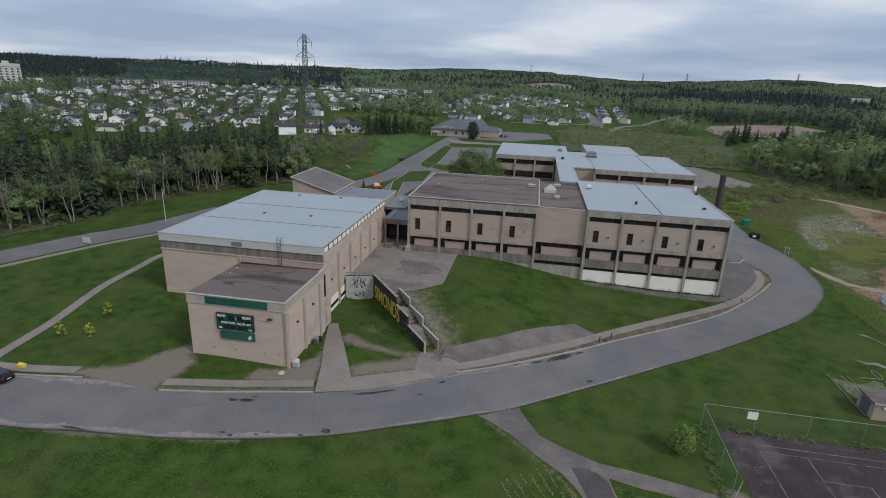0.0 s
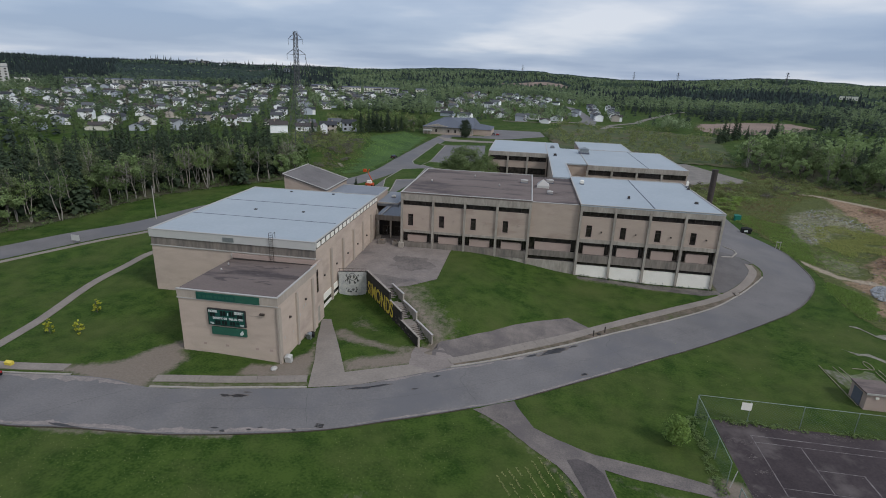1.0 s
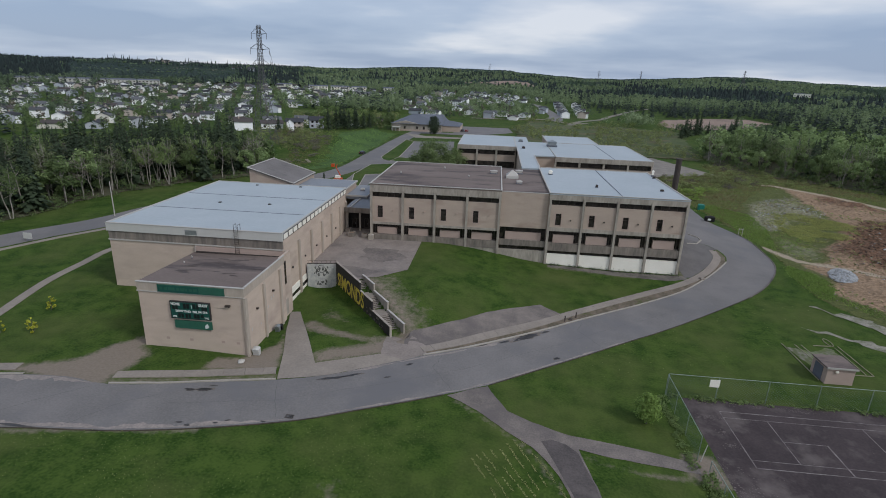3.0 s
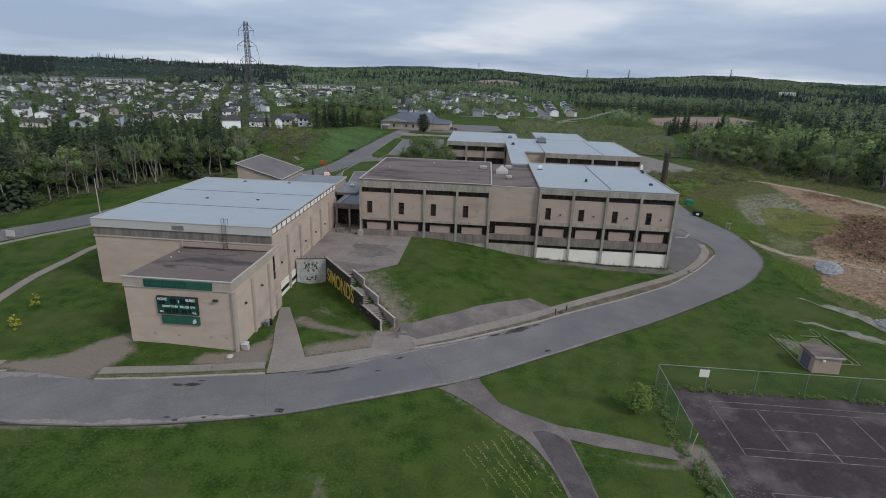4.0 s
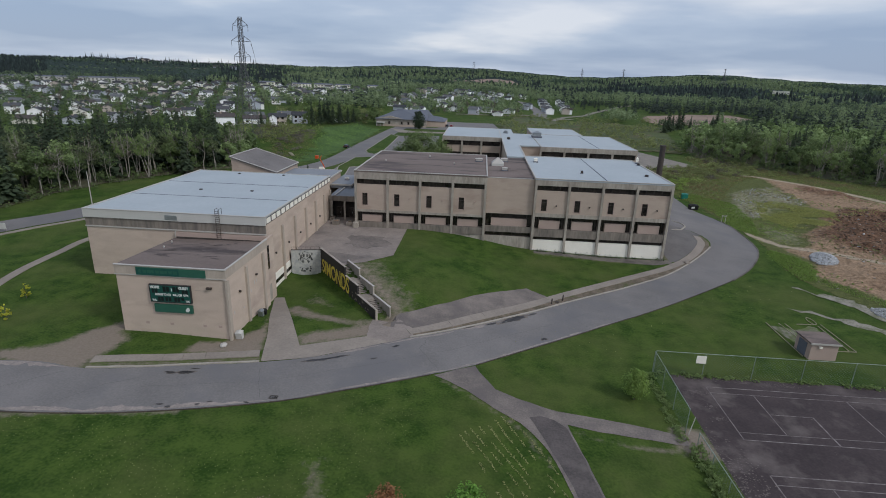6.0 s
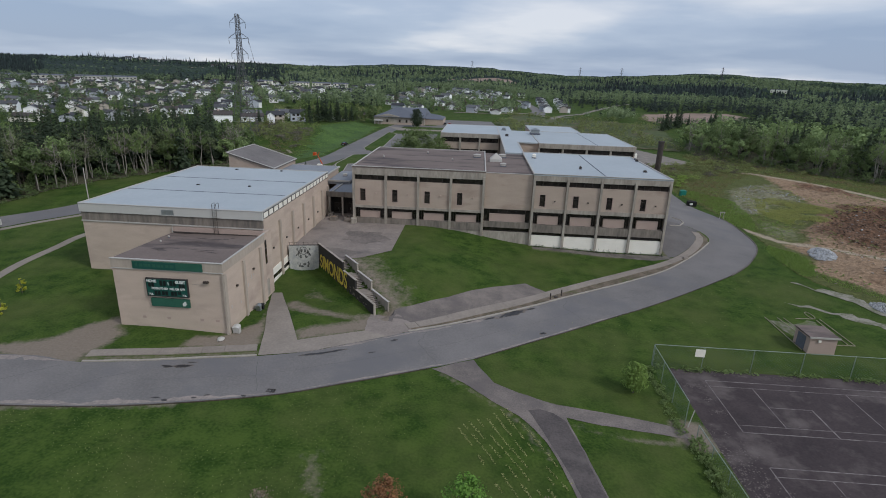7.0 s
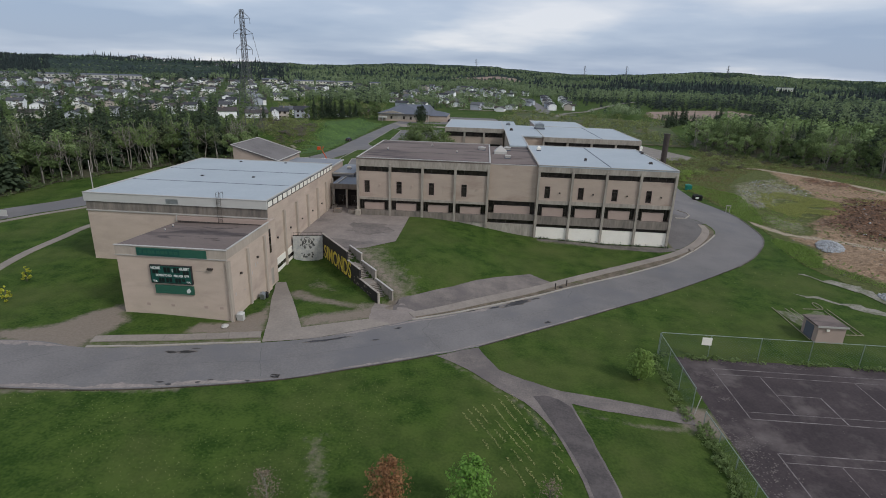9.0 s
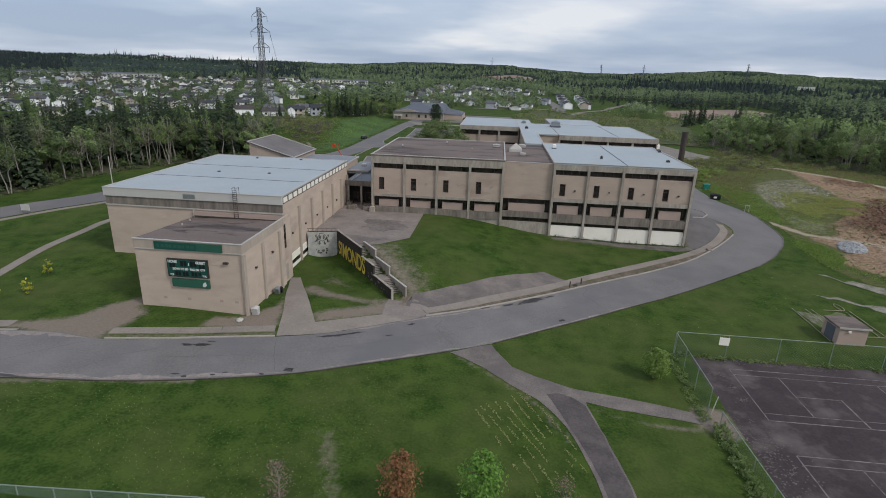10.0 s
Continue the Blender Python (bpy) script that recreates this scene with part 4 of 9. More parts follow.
def make_field():
    from mathutils.geometry import delaunay_2d_cdt
    edge = dense(FIELD, 1.2, 0.5, True)
    pts = [Vector(p) for p in edge]
    g = random.Random(4)
    y = -20.0
    while y < 238:
        x = 95.0
        while x < 265:
            p = (x + g.uniform(-0.35, 0.35), y + g.uniform(-0.35, 0.35))
            if inside(p, edge) and (x - 33) < 0.9 * (y + 64):
                pts.append(Vector(p))
            x += 0.9 if y < 170 and x < 185 else 1.6
        y += 0.95
    v, _, f, *_ = delaunay_2d_cdt(pts, [], [list(range(len(edge)))], 1, 0.01)
    me = bpy.data.meshes.new("rough_field")
    me.from_pydata([(p.x, p.y, ground(p.x, p.y) - 0.2 if k < len(edge) else field_level(p.x, p.y)) for k, p in enumerate(v)], [], [tuple(t) for t in f])
    for name in FIELD_LAYERS:
        me.attributes.new(name, "FLOAT", "POINT").data.foreach_set("value", [field_layer(name, p.x, p.y) for p in v])
    me.attributes.new("pale", "FLOAT", "POINT").data.foreach_set("value", [max(s * smooth(w * 2.0, w * 0.3, line_distance((p.x, p.y), ln)) for ln, w, s in FIELD_PATHS) for p in v])
    me.materials.append(M["field"])
    tagged(new("rough_field", me), "rough land of torn brown soil, stones, weeds and dirt tracks", "field", "", "structure")


make_field()


def ribbon(name, line, widths, mat, lift, label, category, wobble):
    """A strip along a smooth line whose width runs evenly through the given widths."""
    c = curve(line)
    n = len(c) - 1
    half = [float(np.interp(k / n, np.linspace(0, 1, len(widths)), widths)) / 2 for k in range(n + 1)]
    left, right = [], []
    for k, (x, y) in enumerate(c):
        a, b = c[max(k - 1, 0)], c[min(k + 1, n)]
        dx, dy = b[0] - a[0], b[1] - a[1]
        d = math.hypot(dx, dy) or 1
        left.append((x - dy / d * half[k], y + dx / d * half[k]))
        right.append((x + dy / d * half[k], y - dx / d * half[k]))
    return patch(name, left + right[::-1], mat, lift, label, category, wobble)


ribbon("track", [(96.6, 38.8), (99, 35.9), (102.6, 33), (105.4, 29.2), (108, 24), (113, 18)], [0.5, 2.6, 3.2, 3.6, 3.4], M["pale_gravel"], 0.1, "gravel washout across the grass", "track", 1.5)
ribbon("track", [(89.2, 28.4), (93.3, 27.2), (97.1, 25.2), (100.4, 23), (104, 19), (112, 12)], [0.3, 1.4, 2.2, 2.6, 2.4], M["pale_gravel"], 0.05, "thin gravel washout in the grass", "track", 1.4)
patch("rough_meadow", [(52, 256), (92, 262), (148, 244), (160, 300), (188, 410), (130, 445), (62, 420), (46, 340)], M["scrub"], 0.35, "rough olive meadow beyond the school", "meadow", 5.0, 5.0)
patch("bare_field", [(208, 533), (266, 572), (312, 580), (318, 530), (280, 484), (243, 452), (194, 434), (190, 480)], M["clearing"], 0.3, "bare brown clearing between the woods", "field", 5, 12)
patch("bare_field", [(-68, 1330), (60, 1450), (110, 1480), (130, 1350), (20, 1280)], M["clearing"], 1.0, "pale cleared field on the far slope", "field", 8, 40)
patch("bare_field", [(-870, 1330), (-800, 1372), (-700, 1425), (-690, 1395), (-780, 1340), (-850, 1300)], M["clearing"], 1.5, "pale dirt strip below the far ridge", "field", 4, 15)

patch("pavement", [(76.2, 49.8), (77.6, 50.2), (80.2, 53), (84.9, 59), (87.1, 63.4), (87.3, 66.6), (89.7, 68.5), (86, 71.6), (79, 73.1), (76.2, 75)], M["apron"], 0.06, "dark asphalt apron beside the classroom block", "pavement", 0.1)
# forecourt: a level sheet behind the stair wall
patch("forecourt", [(-1.75, 29.3), (3.9, 30.2), (8.4, 24.2), (10.3, 25.7), (11.0, 26.4), (12.9, 27.4), (17.5, 32.1), (17.6, 50.9), (5.2, 50.9), (5.2, 58.5), (-1.75, 58.5)],
      M["plaza"], 0.06, "worn asphalt forecourt with dark stains", "pavement", 0.0, 1.5, level=2.1)

patch("gravel_strip", [(46.3, 50.7), (46.2, 49.4), (56, 48.6), (64, 47.9), (72, 47.3), (77, 48.9), (75.9, 50.7)], M["dark_gravel"], 0.03, "dark gravel strip along the white base panels", "gravel", 0.25, 1.0)
patch("worn_tarmac", curve([(6.5, 38.5), (8.5, 36.2), (12, 35.6), (15, 37), (15.4, 41), (13, 44), (9, 44), (6.8, 41.5), (6.5, 38.5)], 1)[:-1], M["dark_patch"], 0.066, "faint dark stain on the forecourt", "stain", 2.6, 1.5, level=2.1)
patch("worn_tarmac", [(4.6, 32), (9.2, 26), (10.8, 27.4), (12.4, 30), (8, 31.6)], M["path_asphalt"], 0.066, "greyer patched tarmac by the stairs", "pavement", 0.15, 1.5, level=2.1)
kerb_line, walk_line = curve([(24.3, 5.9), (30, 9.4), (38.9, 15.2), (49.2, 23.5), (61.2, 32.5), (72.3, 40.9), (79.4, 48.3), (85.9, 56.1), (89.2, 60.7)]), curve(WALK_E[:9])
patch("dirt_strip", offset(kerb_line, 0.33) + [(89.9, 63.8), (89.5, 67.6), (88.9, 67.8)] + offset(walk_line, -0.88)[::-1], M["bare_strip"], 0.05, "bare brown dirt between kerb and sidewalk", "ground", 0.15, 1.0)

# ---- the school: classroom blocks ----
FY = 51.0


def window(parent, x0, x1, y, z0, z1, bars=(), depth=0.12):
    """A glazed opening facing south: frame, panes between the bars."""
    t = 0.07
    bm = boxes((x0, x1, y - depth, y, z0, z0 + t), (x0, x1, y - depth, y, z1 - t, z1), (x0, x0 + t, y - depth, y, z0 + t, z1 - t), (x1 - t, x1, y - depth, y, z0 + t, z1 - t))
    xs = [x0 + t] + [x0 + (x1 - x0) * b for b in bars] + [x1 - t]
    for b in xs[1:-1]:
        box(bm, b - 0.04, b + 0.04, y - depth, y, z0 + t, z1 - t)
    w = part("window", bm, M["frame"], parent)
    for a, b in zip(xs, xs[1:]):
        part("pane", boxes((a + 0.01, b - 0.01, y - 0.05, y - 0.03, z0 + t + 0.005, z1 - t - 0.005)), M["glass"], w)
    return w


def classroom_block(label, xs, lv, roof_mat, depth, white_base, slit_at):
    """A block with bays between piers. lv: heights of roof, strip window, slit, spandrel, low panel, parapet, base."""
    x0, x1, y1 = xs[0] - 0.3, xs[-1] + 0.3, FY + depth
    zb = -3.0
    th = thing("school_block", (x0, FY, zb), label, "school building")
    part("wall", boxes((x0, x0 + 0.4, FY + 1.6, y1, zb, lv["roof"] - 0.12), (x1 - 0.4, x1, FY + 1.6, y1, zb, lv["roof"] - 0.12), (x0 + 0.4, x1 - 0.4, y1 - 0.4, y1, zb, lv["roof"] - 0.12),
                       (x0 + 0.4, x1 - 0.4, FY + 1.6, FY + 1.9, zb, lv["span"][1] - 0.02)), M["brick"], th)
    part("recess_wall", boxes((x0 + 0.4, x1 - 0.4, FY + 0.85, FY + 1.1, lv["span"][1] + 0.3, lv["roof"] - 0.3), (x0, x0 + 0.35, FY + 0.4, FY + 1.6, zb, lv["roof"] - 0.2), (x1 - 0.35, x1, FY + 0.4, FY + 1.6, zb, lv["roof"] - 0.2)), M["brick"], th)
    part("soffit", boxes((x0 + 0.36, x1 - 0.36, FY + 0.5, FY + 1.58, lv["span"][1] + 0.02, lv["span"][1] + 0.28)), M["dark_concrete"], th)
    part("roof", boxes((x0 + 0.02, x1 - 0.02, FY + 0.1, y1 - 0.02, lv["roof"] - 0.3, lv["roof"] - 0.06)), roof_mat, th)
    part("fascia", boxes((x0, x1, FY + 0.12, FY + 0.5, lv["strip"][0], lv["roof"])), M["concrete"], th, "weathered concrete fascia")
    cp = boxes((x0 - 0.05, x1 + 0.05, FY + 0.02, FY + 0.4, lv["roof"] + 0.003, lv["roof"] + 0.1), (x0 - 0.05, x0 + 0.25, FY + 0.4, y1, lv["roof"] - 0.05, lv["roof"] + 0.1), (x1 - 0.25, x1 + 0.05, FY + 0.4, y1, lv["roof"] - 0.05, lv["roof"] + 0.1),
               (x0 + 0.25, x1 - 0.25, y1 - 0.3, y1, lv["roof"] - 0.05, lv["roof"] + 0.1))
    part("coping", cp, M["coping"], th, "pale metal coping")
    for x in xs:
        part("pier", boxes((x - 0.25, x + 0.25, FY - 0.05, FY + 0.6, zb, lv["strip"][0] + 0.6)), M["concrete"], th)
    for k, (a, b) in enumerate(zip(xs, xs[1:])):
        a, b = a + 0.255, b - 0.255
        window(th, a, b, FY + 0.75, lv["strip"][1] + 0.01, lv["strip"][0] - 0.01, (0.25, 0.5, 0.75), 0.1)
        s0, s1 = xs[k] + slit_at, xs[k] + slit_at + 1.2
        z0, z1 = lv["slit"][1], lv["slit"][0]
        pz0, pz1 = lv["span"][0], lv["strip"][1]
        part("brick_panel", boxes((a, s0 - 0.22, FY + 0.3, FY + 0.7, pz0, pz1), (s1 + 0.22, b, FY + 0.3, FY + 0.7, pz0, pz1), (s0 - 0.22, s1 + 0.22, FY + 0.3, FY + 0.7, pz0, z0 - 0.1), (s0 - 0.22, s1 + 0.22, FY + 0.3, FY + 0.7, z1 + 0.1, pz1)), M["brick"], th)
        part("window_surround", boxes((s0 - 0.22, s0, FY + 0.26, FY + 0.7, z0 - 0.1, z1 + 0.1), (s1, s1 + 0.22, FY + 0.26, FY + 0.7, z0 - 0.1, z1 + 0.1), (s0, s1, FY + 0.26, FY + 0.7, z0 - 0.1, z0), (s0, s1, FY + 0.26, FY + 0.7, z1, z1 + 0.1)), M["pale_brick"], th)
        sl = window(th, s0, s1, FY + 0.6, z0, z1)
        part("transom", boxes((s0 + 0.08, s1 - 0.08, FY + 0.5, FY + 0.56, z1 - 0.75, z1 - 0.68)), M["frame"], sl)
        lx = a + (4.3 if white_base else 4.6)
        lamp = part("wall_lamp", boxes((lx, lx + 0.3, FY + 0.12, FY + 0.3, 9.0, 9.2), (lx + 0.06, lx + 0.24, FY - 0.02, FY + 0.12, 8.92, 9.1)), M["frame" if white_base else "pale_brick"], th)
        part("spandrel", boxes((a, b, FY + 0.18, FY + 0.7, lv["span"][1], lv["span"][0])), M["concrete"], th)
        pa, pb = a + 1.05, b - 1.08
        part("low_panel", boxes((pa, pb, FY + 0.7, FY + 1.1, lv["panel"][1], lv["panel"][0])), M["pale_brick"], th, "pale brick infill panel")
        part("low_wall", boxes((a, b, FY + 0.75, FY + 1.2, lv["parapet"][0] - 0.1, lv["panel"][1] - 0.02)), M["dark_concrete"], th)
        window(th, a, pa - 0.02, FY + 1.3, lv["panel"][1], lv["span"][1], (0.5,))
        window(th, pb + 0.02, b, FY + 1.3, lv["panel"][1], lv["span"][1], (0.5,))
        part("dark_glazing", boxes((pa, pb, FY + 1.2, FY + 1.3, lv["panel"][0] + 0.01, lv["span"][1])), M["glass"], th)
        part("parapet", boxes((a, b, FY + 0.08, FY + 0.4, lv["parapet"][1], lv["parapet"][0])), M["dark_concrete"], th, "stained concrete parapet band")
        if white_base:
            window(th, a, b, FY + 0.9, lv["base"], lv["parapet"][1] - 0.02, (0.33, 0.67))
            part("base_panel", boxes((a, b, FY + 0.3, FY + 0.9, zb, lv["base"])), M["white"], th, "white painted base panel")
        else:
            part("base_wall", boxes((a, b, FY + 0.2, FY + 0.6, zb, lv["parapet"][1])), M["concrete"], th)
    return th


XA = [5.87, 13.08, 20.32, 27.56, 34.8]
XB = [45.75, 52.97, 60.22, 67.45, 74.75]
classroom_block("tan brick classroom block with brown gravel roof", XA,
                          dict(roof=14.95, strip=(13.1, 11.95), slit=(9.95, 7.2), span=(6.2, 5.65), panel=(4.9, 3.3), parapet=(3.3, 1.6), base=1.0), M["gravel_roof"], 33.5, False, 1.42)
classroom_block("tan brick classroom block with pale membrane roof and white base panels", XB,
                          dict(roof=14.95, strip=(13.45, 12.3), slit=(10.4, 7.75), span=(7.3, 6.45), panel=(5.55, 3.65), parapet=(3.65, 1.9), base=1.1), M["membrane"], 35.5, True, 1.43)


def link_block():
    """The plain brick bay between the two classroom blocks."""
    x0, x1, y0, y1, zr = 35.12, 45.42, FY + 0.75, FY + 33, 14.6
    th = thing("link_block", (x0, y0, -3), "plain tan brick link bay between classroom blocks", "school building")
    part("wall", boxes((x0, x1, y0, y0 + 0.4, 6.65, zr)), M["brick"], th)
    part("roof", boxes((x0, x1, y0 + 0.1, y1, zr - 0.3, zr - 0.04)), M["gravel_roof"], th)
    part("coping", boxes((x0, x1, y0 - 0.05, y0 + 0.3, zr + 0.003, zr + 0.1)), M["coping"], th)
    part("back_wall", boxes((x0, x1, y0 + 1.5, y0 + 1.8, -3, 6.6)), M["dark"], th)
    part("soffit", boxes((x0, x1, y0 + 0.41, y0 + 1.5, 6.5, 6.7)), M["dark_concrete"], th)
    part("low_panel", boxes((36.4, 44.4, y0 + 0.35, y0 + 0.8, 3.6, 5.45)), M["pale_brick"], th)
    window(th, x0 + 0.02, 36.38, y0 + 0.9, 3.9, 6.5)
    window(th, 44.42, x1 - 0.02, y0 + 0.9, 3.9, 6.5)
    window(th, 36.4, 44.4, y0 + 0.95, 5.48, 6.5, (0.25, 0.5, 0.75))
    part("parapet", boxes((x0, x1, y0 - 0.4, y0, 2.5, 3.85)), M["dark_concrete"], th)
    window(th, x0 + 0.02, x1 - 0.02, y0 + 0.5, 1.5, 2.45, (0.2, 0.4, 0.6, 0.8))
    part("base_wall", boxes((x0, x1, y0 - 0.3, y0 + 0.3, -3, 1.5)), M["concrete"], th)


link_block()


def flat_wing(label, x0, x1, y0, y1, zr, bays, zb=1.0):
    """A rear wing: flat pale roof, concrete fascia, strip windows between piers on its south side."""
    th = thing("school_wing", (x0, y0, zb), label, "school building")
    part("wall", boxes((x0, x1, y0 + 0.5, y1, zb - 1, zr - 0.35)), M["brick"], th)
    part("roof", boxes((x0 + 0.05, x1 - 0.05, y0 + 0.05, y1 - 0.05, zr - 0.3, zr - 0.04)), M["membrane"], th)
    part("fascia", boxes((x0 - 0.1, x1 + 0.1, y0 - 0.1, y0 + 0.5, zr - 1.5, zr)), M["concrete"], th)
    part("coping", boxes((x0 - 0.1, x0 + 0.2, y0 + 0.5, y1, zr - 0.05, zr + 0.06), (x1 - 0.2, x1 + 0.1, y0 + 0.5, y1, zr - 0.05, zr + 0.06), (x0 + 0.2, x1 - 0.2, y1 - 0.3, y1, zr - 0.05, zr + 0.06)), M["coping"], th)
    w = (x1 - x0) / bays
    for k in range(bays):
        a, b = x0 + k * w, x0 + (k + 1) * w
        part("pier", boxes((a - 0.3, a + 0.3, y0 + 0.05, y0 + 0.49, zb - 1, zr - 1.5)), M["concrete"], th)
        window(th, a + 0.35, b - 0.35, y0 + 0.48, zr - 3.1, zr - 1.55, (0.33, 0.67), 0.1)
        part("low_window", boxes((a + 0.35, b - 0.35, y0 + 0.42, y0 + 0.48, zr - 7.8, zr - 5.6)), M["glass"], th)
        part("parapet", boxes((a + 0.32, b - 0.32, y0 + 0.1, y0 + 0.48, zr - 9.4, zr - 7.9)), M["dark_concrete"], th)
    return th


flat_wing("rear school wing with pale flat roof and strip windows", 19.4, 40.6, 131.5, 168, 14.95, 3)
flat_wing("rear east school wing with pale flat roof and strip windows", 52.6, 83, 109.5, 150, 14.95, 4)
flat_wing("far school wing with pale flat roof", 53.5, 73, 151, 178, 14.9, 3)
th = thing("connecting_wing", (40.8, 85, 1), "long connecting school wing with pale flat roof", "school building")
part("wall", boxes((41.0, 45.6, 84.6, 168, 0, 14.5), (45.6, 52.5, 112, 150, 0, 14.5)), M["brick"], th)
part("roof", boxes((40.7, 45.8, 84.5, 168.2, 14.5, 14.9), (45.8, 52.4, 111.6, 150.2, 14.5, 14.9)), M["membrane"], th)
part("coping", boxes((40.6, 40.9, 87, 131, 14.9, 15.02), (45.6, 45.9, 87, 111.5, 14.9, 15.02)), M["coping"], th)

# roof seams and roof plant
def roof_seam(x0, x1, y0, y1, z):
    return solid("roof_seam", boxes((x0, x1, y0, y1, z, z + 0.05)), M["slate"], "raised dark seam across the pale roof", "roof seam", "roof seams")


roof_seam(60.9, 61.1, 51.6, 86.2, 14.895)
roof_seam(71.0, 71.2, 110.2, 149.4, 14.915)
roof_seam(53.0, 53.2, 151.4, 177, 14.865)
roof_seam(-32.9, -2.6, 44.0, 44.12, 12.12)
roof_seam(-32.9, -2.6, 31.2, 31.32, 12.12)


def roof_unit(x, y, z, sx, sy, sz, mat, label):
    th = thing("roof_vent", (x, y, z), label, "roof vent", "roof vents")
    part("curb", boxes((x - sx * 0.6, x + sx * 0.6, y - sy * 0.6, y + sy * 0.6, z, z + sz * 0.25)), M["slate"], th)
    part("housing", boxes((x - sx / 2, x + sx / 2, y - sy / 2, y + sy / 2, z + sz * 0.25, z + sz * 0.8)), mat, th)
    part("cap", shape([(x - sx * 0.6, y - sy * 0.6, z + sz * 0.8), (x + sx * 0.6, y - sy * 0.6, z + sz * 0.8), (x + sx * 0.6, y + sy * 0.6, z + sz * 0.8), (x - sx * 0.6, y + sy * 0.6, z + sz * 0.8), (x, y, z + sz * 1.1)],
                      [(0, 1, 4), (1, 2, 4), (2, 3, 4), (3, 0, 4), (3, 2, 1, 0)]), mat, th)


roof_unit(33.0, 72.4, 14.89, 1.6, 1.2, 0.9, M["coping"], "small pale rooftop vent on gravel roof")
roof_unit(39.2, 62.1, 14.56, 1.2, 1.0, 0.8, M["coping"], "small pale rooftop vent on link roof")
roof_unit(39.6, 76.2, 14.56, 1.6, 1.2, 1.0, M["coping"], "squat pale rooftop vent on link roof")
roof_unit(47.7, 75.7, 14.89, 0.9, 0.9, 1.1, M["white"], "white rooftop exhaust vent on membrane roof")
roof_unit(57.0, 60.8, 14.89, 0.5, 0.5, 0.7, M["frame"], "dark rooftop vent on membrane roof")
roof_unit(71.6, 60.2, 14.89, 0.7, 0.5, 0.5, M["frame"], "dark low rooftop vent on membrane roof")
roof_unit(74.4, 77.5, 14.89, 0.6, 0.6, 0.6, M["frame"], "dark rooftop vent by the stack")
roof_unit(42.8, 150, 14.9, 1.5, 1.2, 1.0, M["steel"], "grey rooftop vent on connecting wing")
roof_unit(53.8, 138, 14.95, 3.0, 3.0, 2.2, M["steel"], "boxy grey rooftop ventilation unit")
roof_unit(43.0, 128, 14.9, 1.0, 1.0, 0.8, M["frame"], "dark small rooftop vent")
roof_unit(-1.4, 72.6, 8.5, 0.9, 0.8, 0.8, M["coping"], "pale square vent on the low slate roof")
roof_unit(3.4, 68.0, 7.6, 0.7, 0.7, 0.5, M["coping"], "small pale vent on the lobby roof")
roof_unit(-22.3, 37.1, 12.1, 0.5, 0.45, 0.22, M["frame"], "low dark roof drain vent on gymnasium roof")
roof_unit(-12.1, 37.8, 12.1, 0.5, 0.45, 0.22, M["frame"], "low dark roof drain vent on gymnasium roof")
roof_unit(-22.6, 55.4, 12.1, 0.5, 0.45, 0.22, M["frame"], "low dark roof drain vent on gymnasium roof")
roof_unit(-12.2, 55.9, 12.1, 0.5, 0.45, 0.22, M["frame"], "low dark roof drain vent on gymnasium roof")
roof_unit(-15.6, 14.2, 8.3, 0.18, 0.18, 0.45, M["coping"], "small pale pipe vent on the wing roof")
roof_unit(-15.0, 11.0, 8.55, 0.18, 0.18, 0.4, M["coping"], "small pale pipe vent on the wing roof")
roof_unit(74.9, 80.6, 14.89, 0.5, 0.5, 1.7, M["white"], "upright white duct beside the stack")
roof_unit(10, 66, 14.89, 0.3, 0.3, 0.6, M["coping"], "small white pipe vent on gravel roof")
roof_unit(20, 76, 14.89, 0.3, 0.3, 0.6, M["coping"], "small white pipe vent on gravel roof")
roof_unit(27, 66, 14.89, 0.3, 0.3, 0.5, M["coping"], "small white pipe vent on gravel roof")
th = thing("skylight", (37.7, 70, 14.56), "white pyramid skylight on a low curb", "skylight")
part("curb", boxes((36.2, 39.2, 68.5, 71.5, 14.56, 15.2)), M["off_white"], th)
part("glazing", shape([(36.2, 68.5, 15.2), (39.2, 68.5, 15.2), (39.2, 71.5, 15.2), (36.2, 71.5, 15.2), (37.7, 70, 16.6)], [(0, 1, 4), (1, 2, 4), (2, 3, 4), (3, 0, 4), (3, 2, 1, 0)]), M["coping"], th)

th = thing("boiler_stack", (80.5, 79, -2), "tall dark weathered boiler stack", "chimney")
bm = tube(bmesh.new(), (80.5, 79, -2.5), (80.5, 79, 19.7), 0.75, 0.72, 14)
part("shaft", bm, M["rust"], th)
part("rim", tube(bmesh.new(), (80.5, 79, 19.7), (80.5, 79, 20.2), 0.8, 0.8, 14), M["rust"], th)
part("base", boxes((78.9, 82.1, 77.4, 80.6, -3, 1.5)), M["concrete"], th)
th = thing("boiler_house", (75.4, 80, -2), "low boiler room beside the classroom block", "outbuilding")
part("wall", boxes((75.4, 79.5, 82, 90, -3, 9)), M["brick"], th)
part("roof", boxes((75.3, 79.7, 81.9, 90.1, 9, 9.3)), M["membrane"], th)


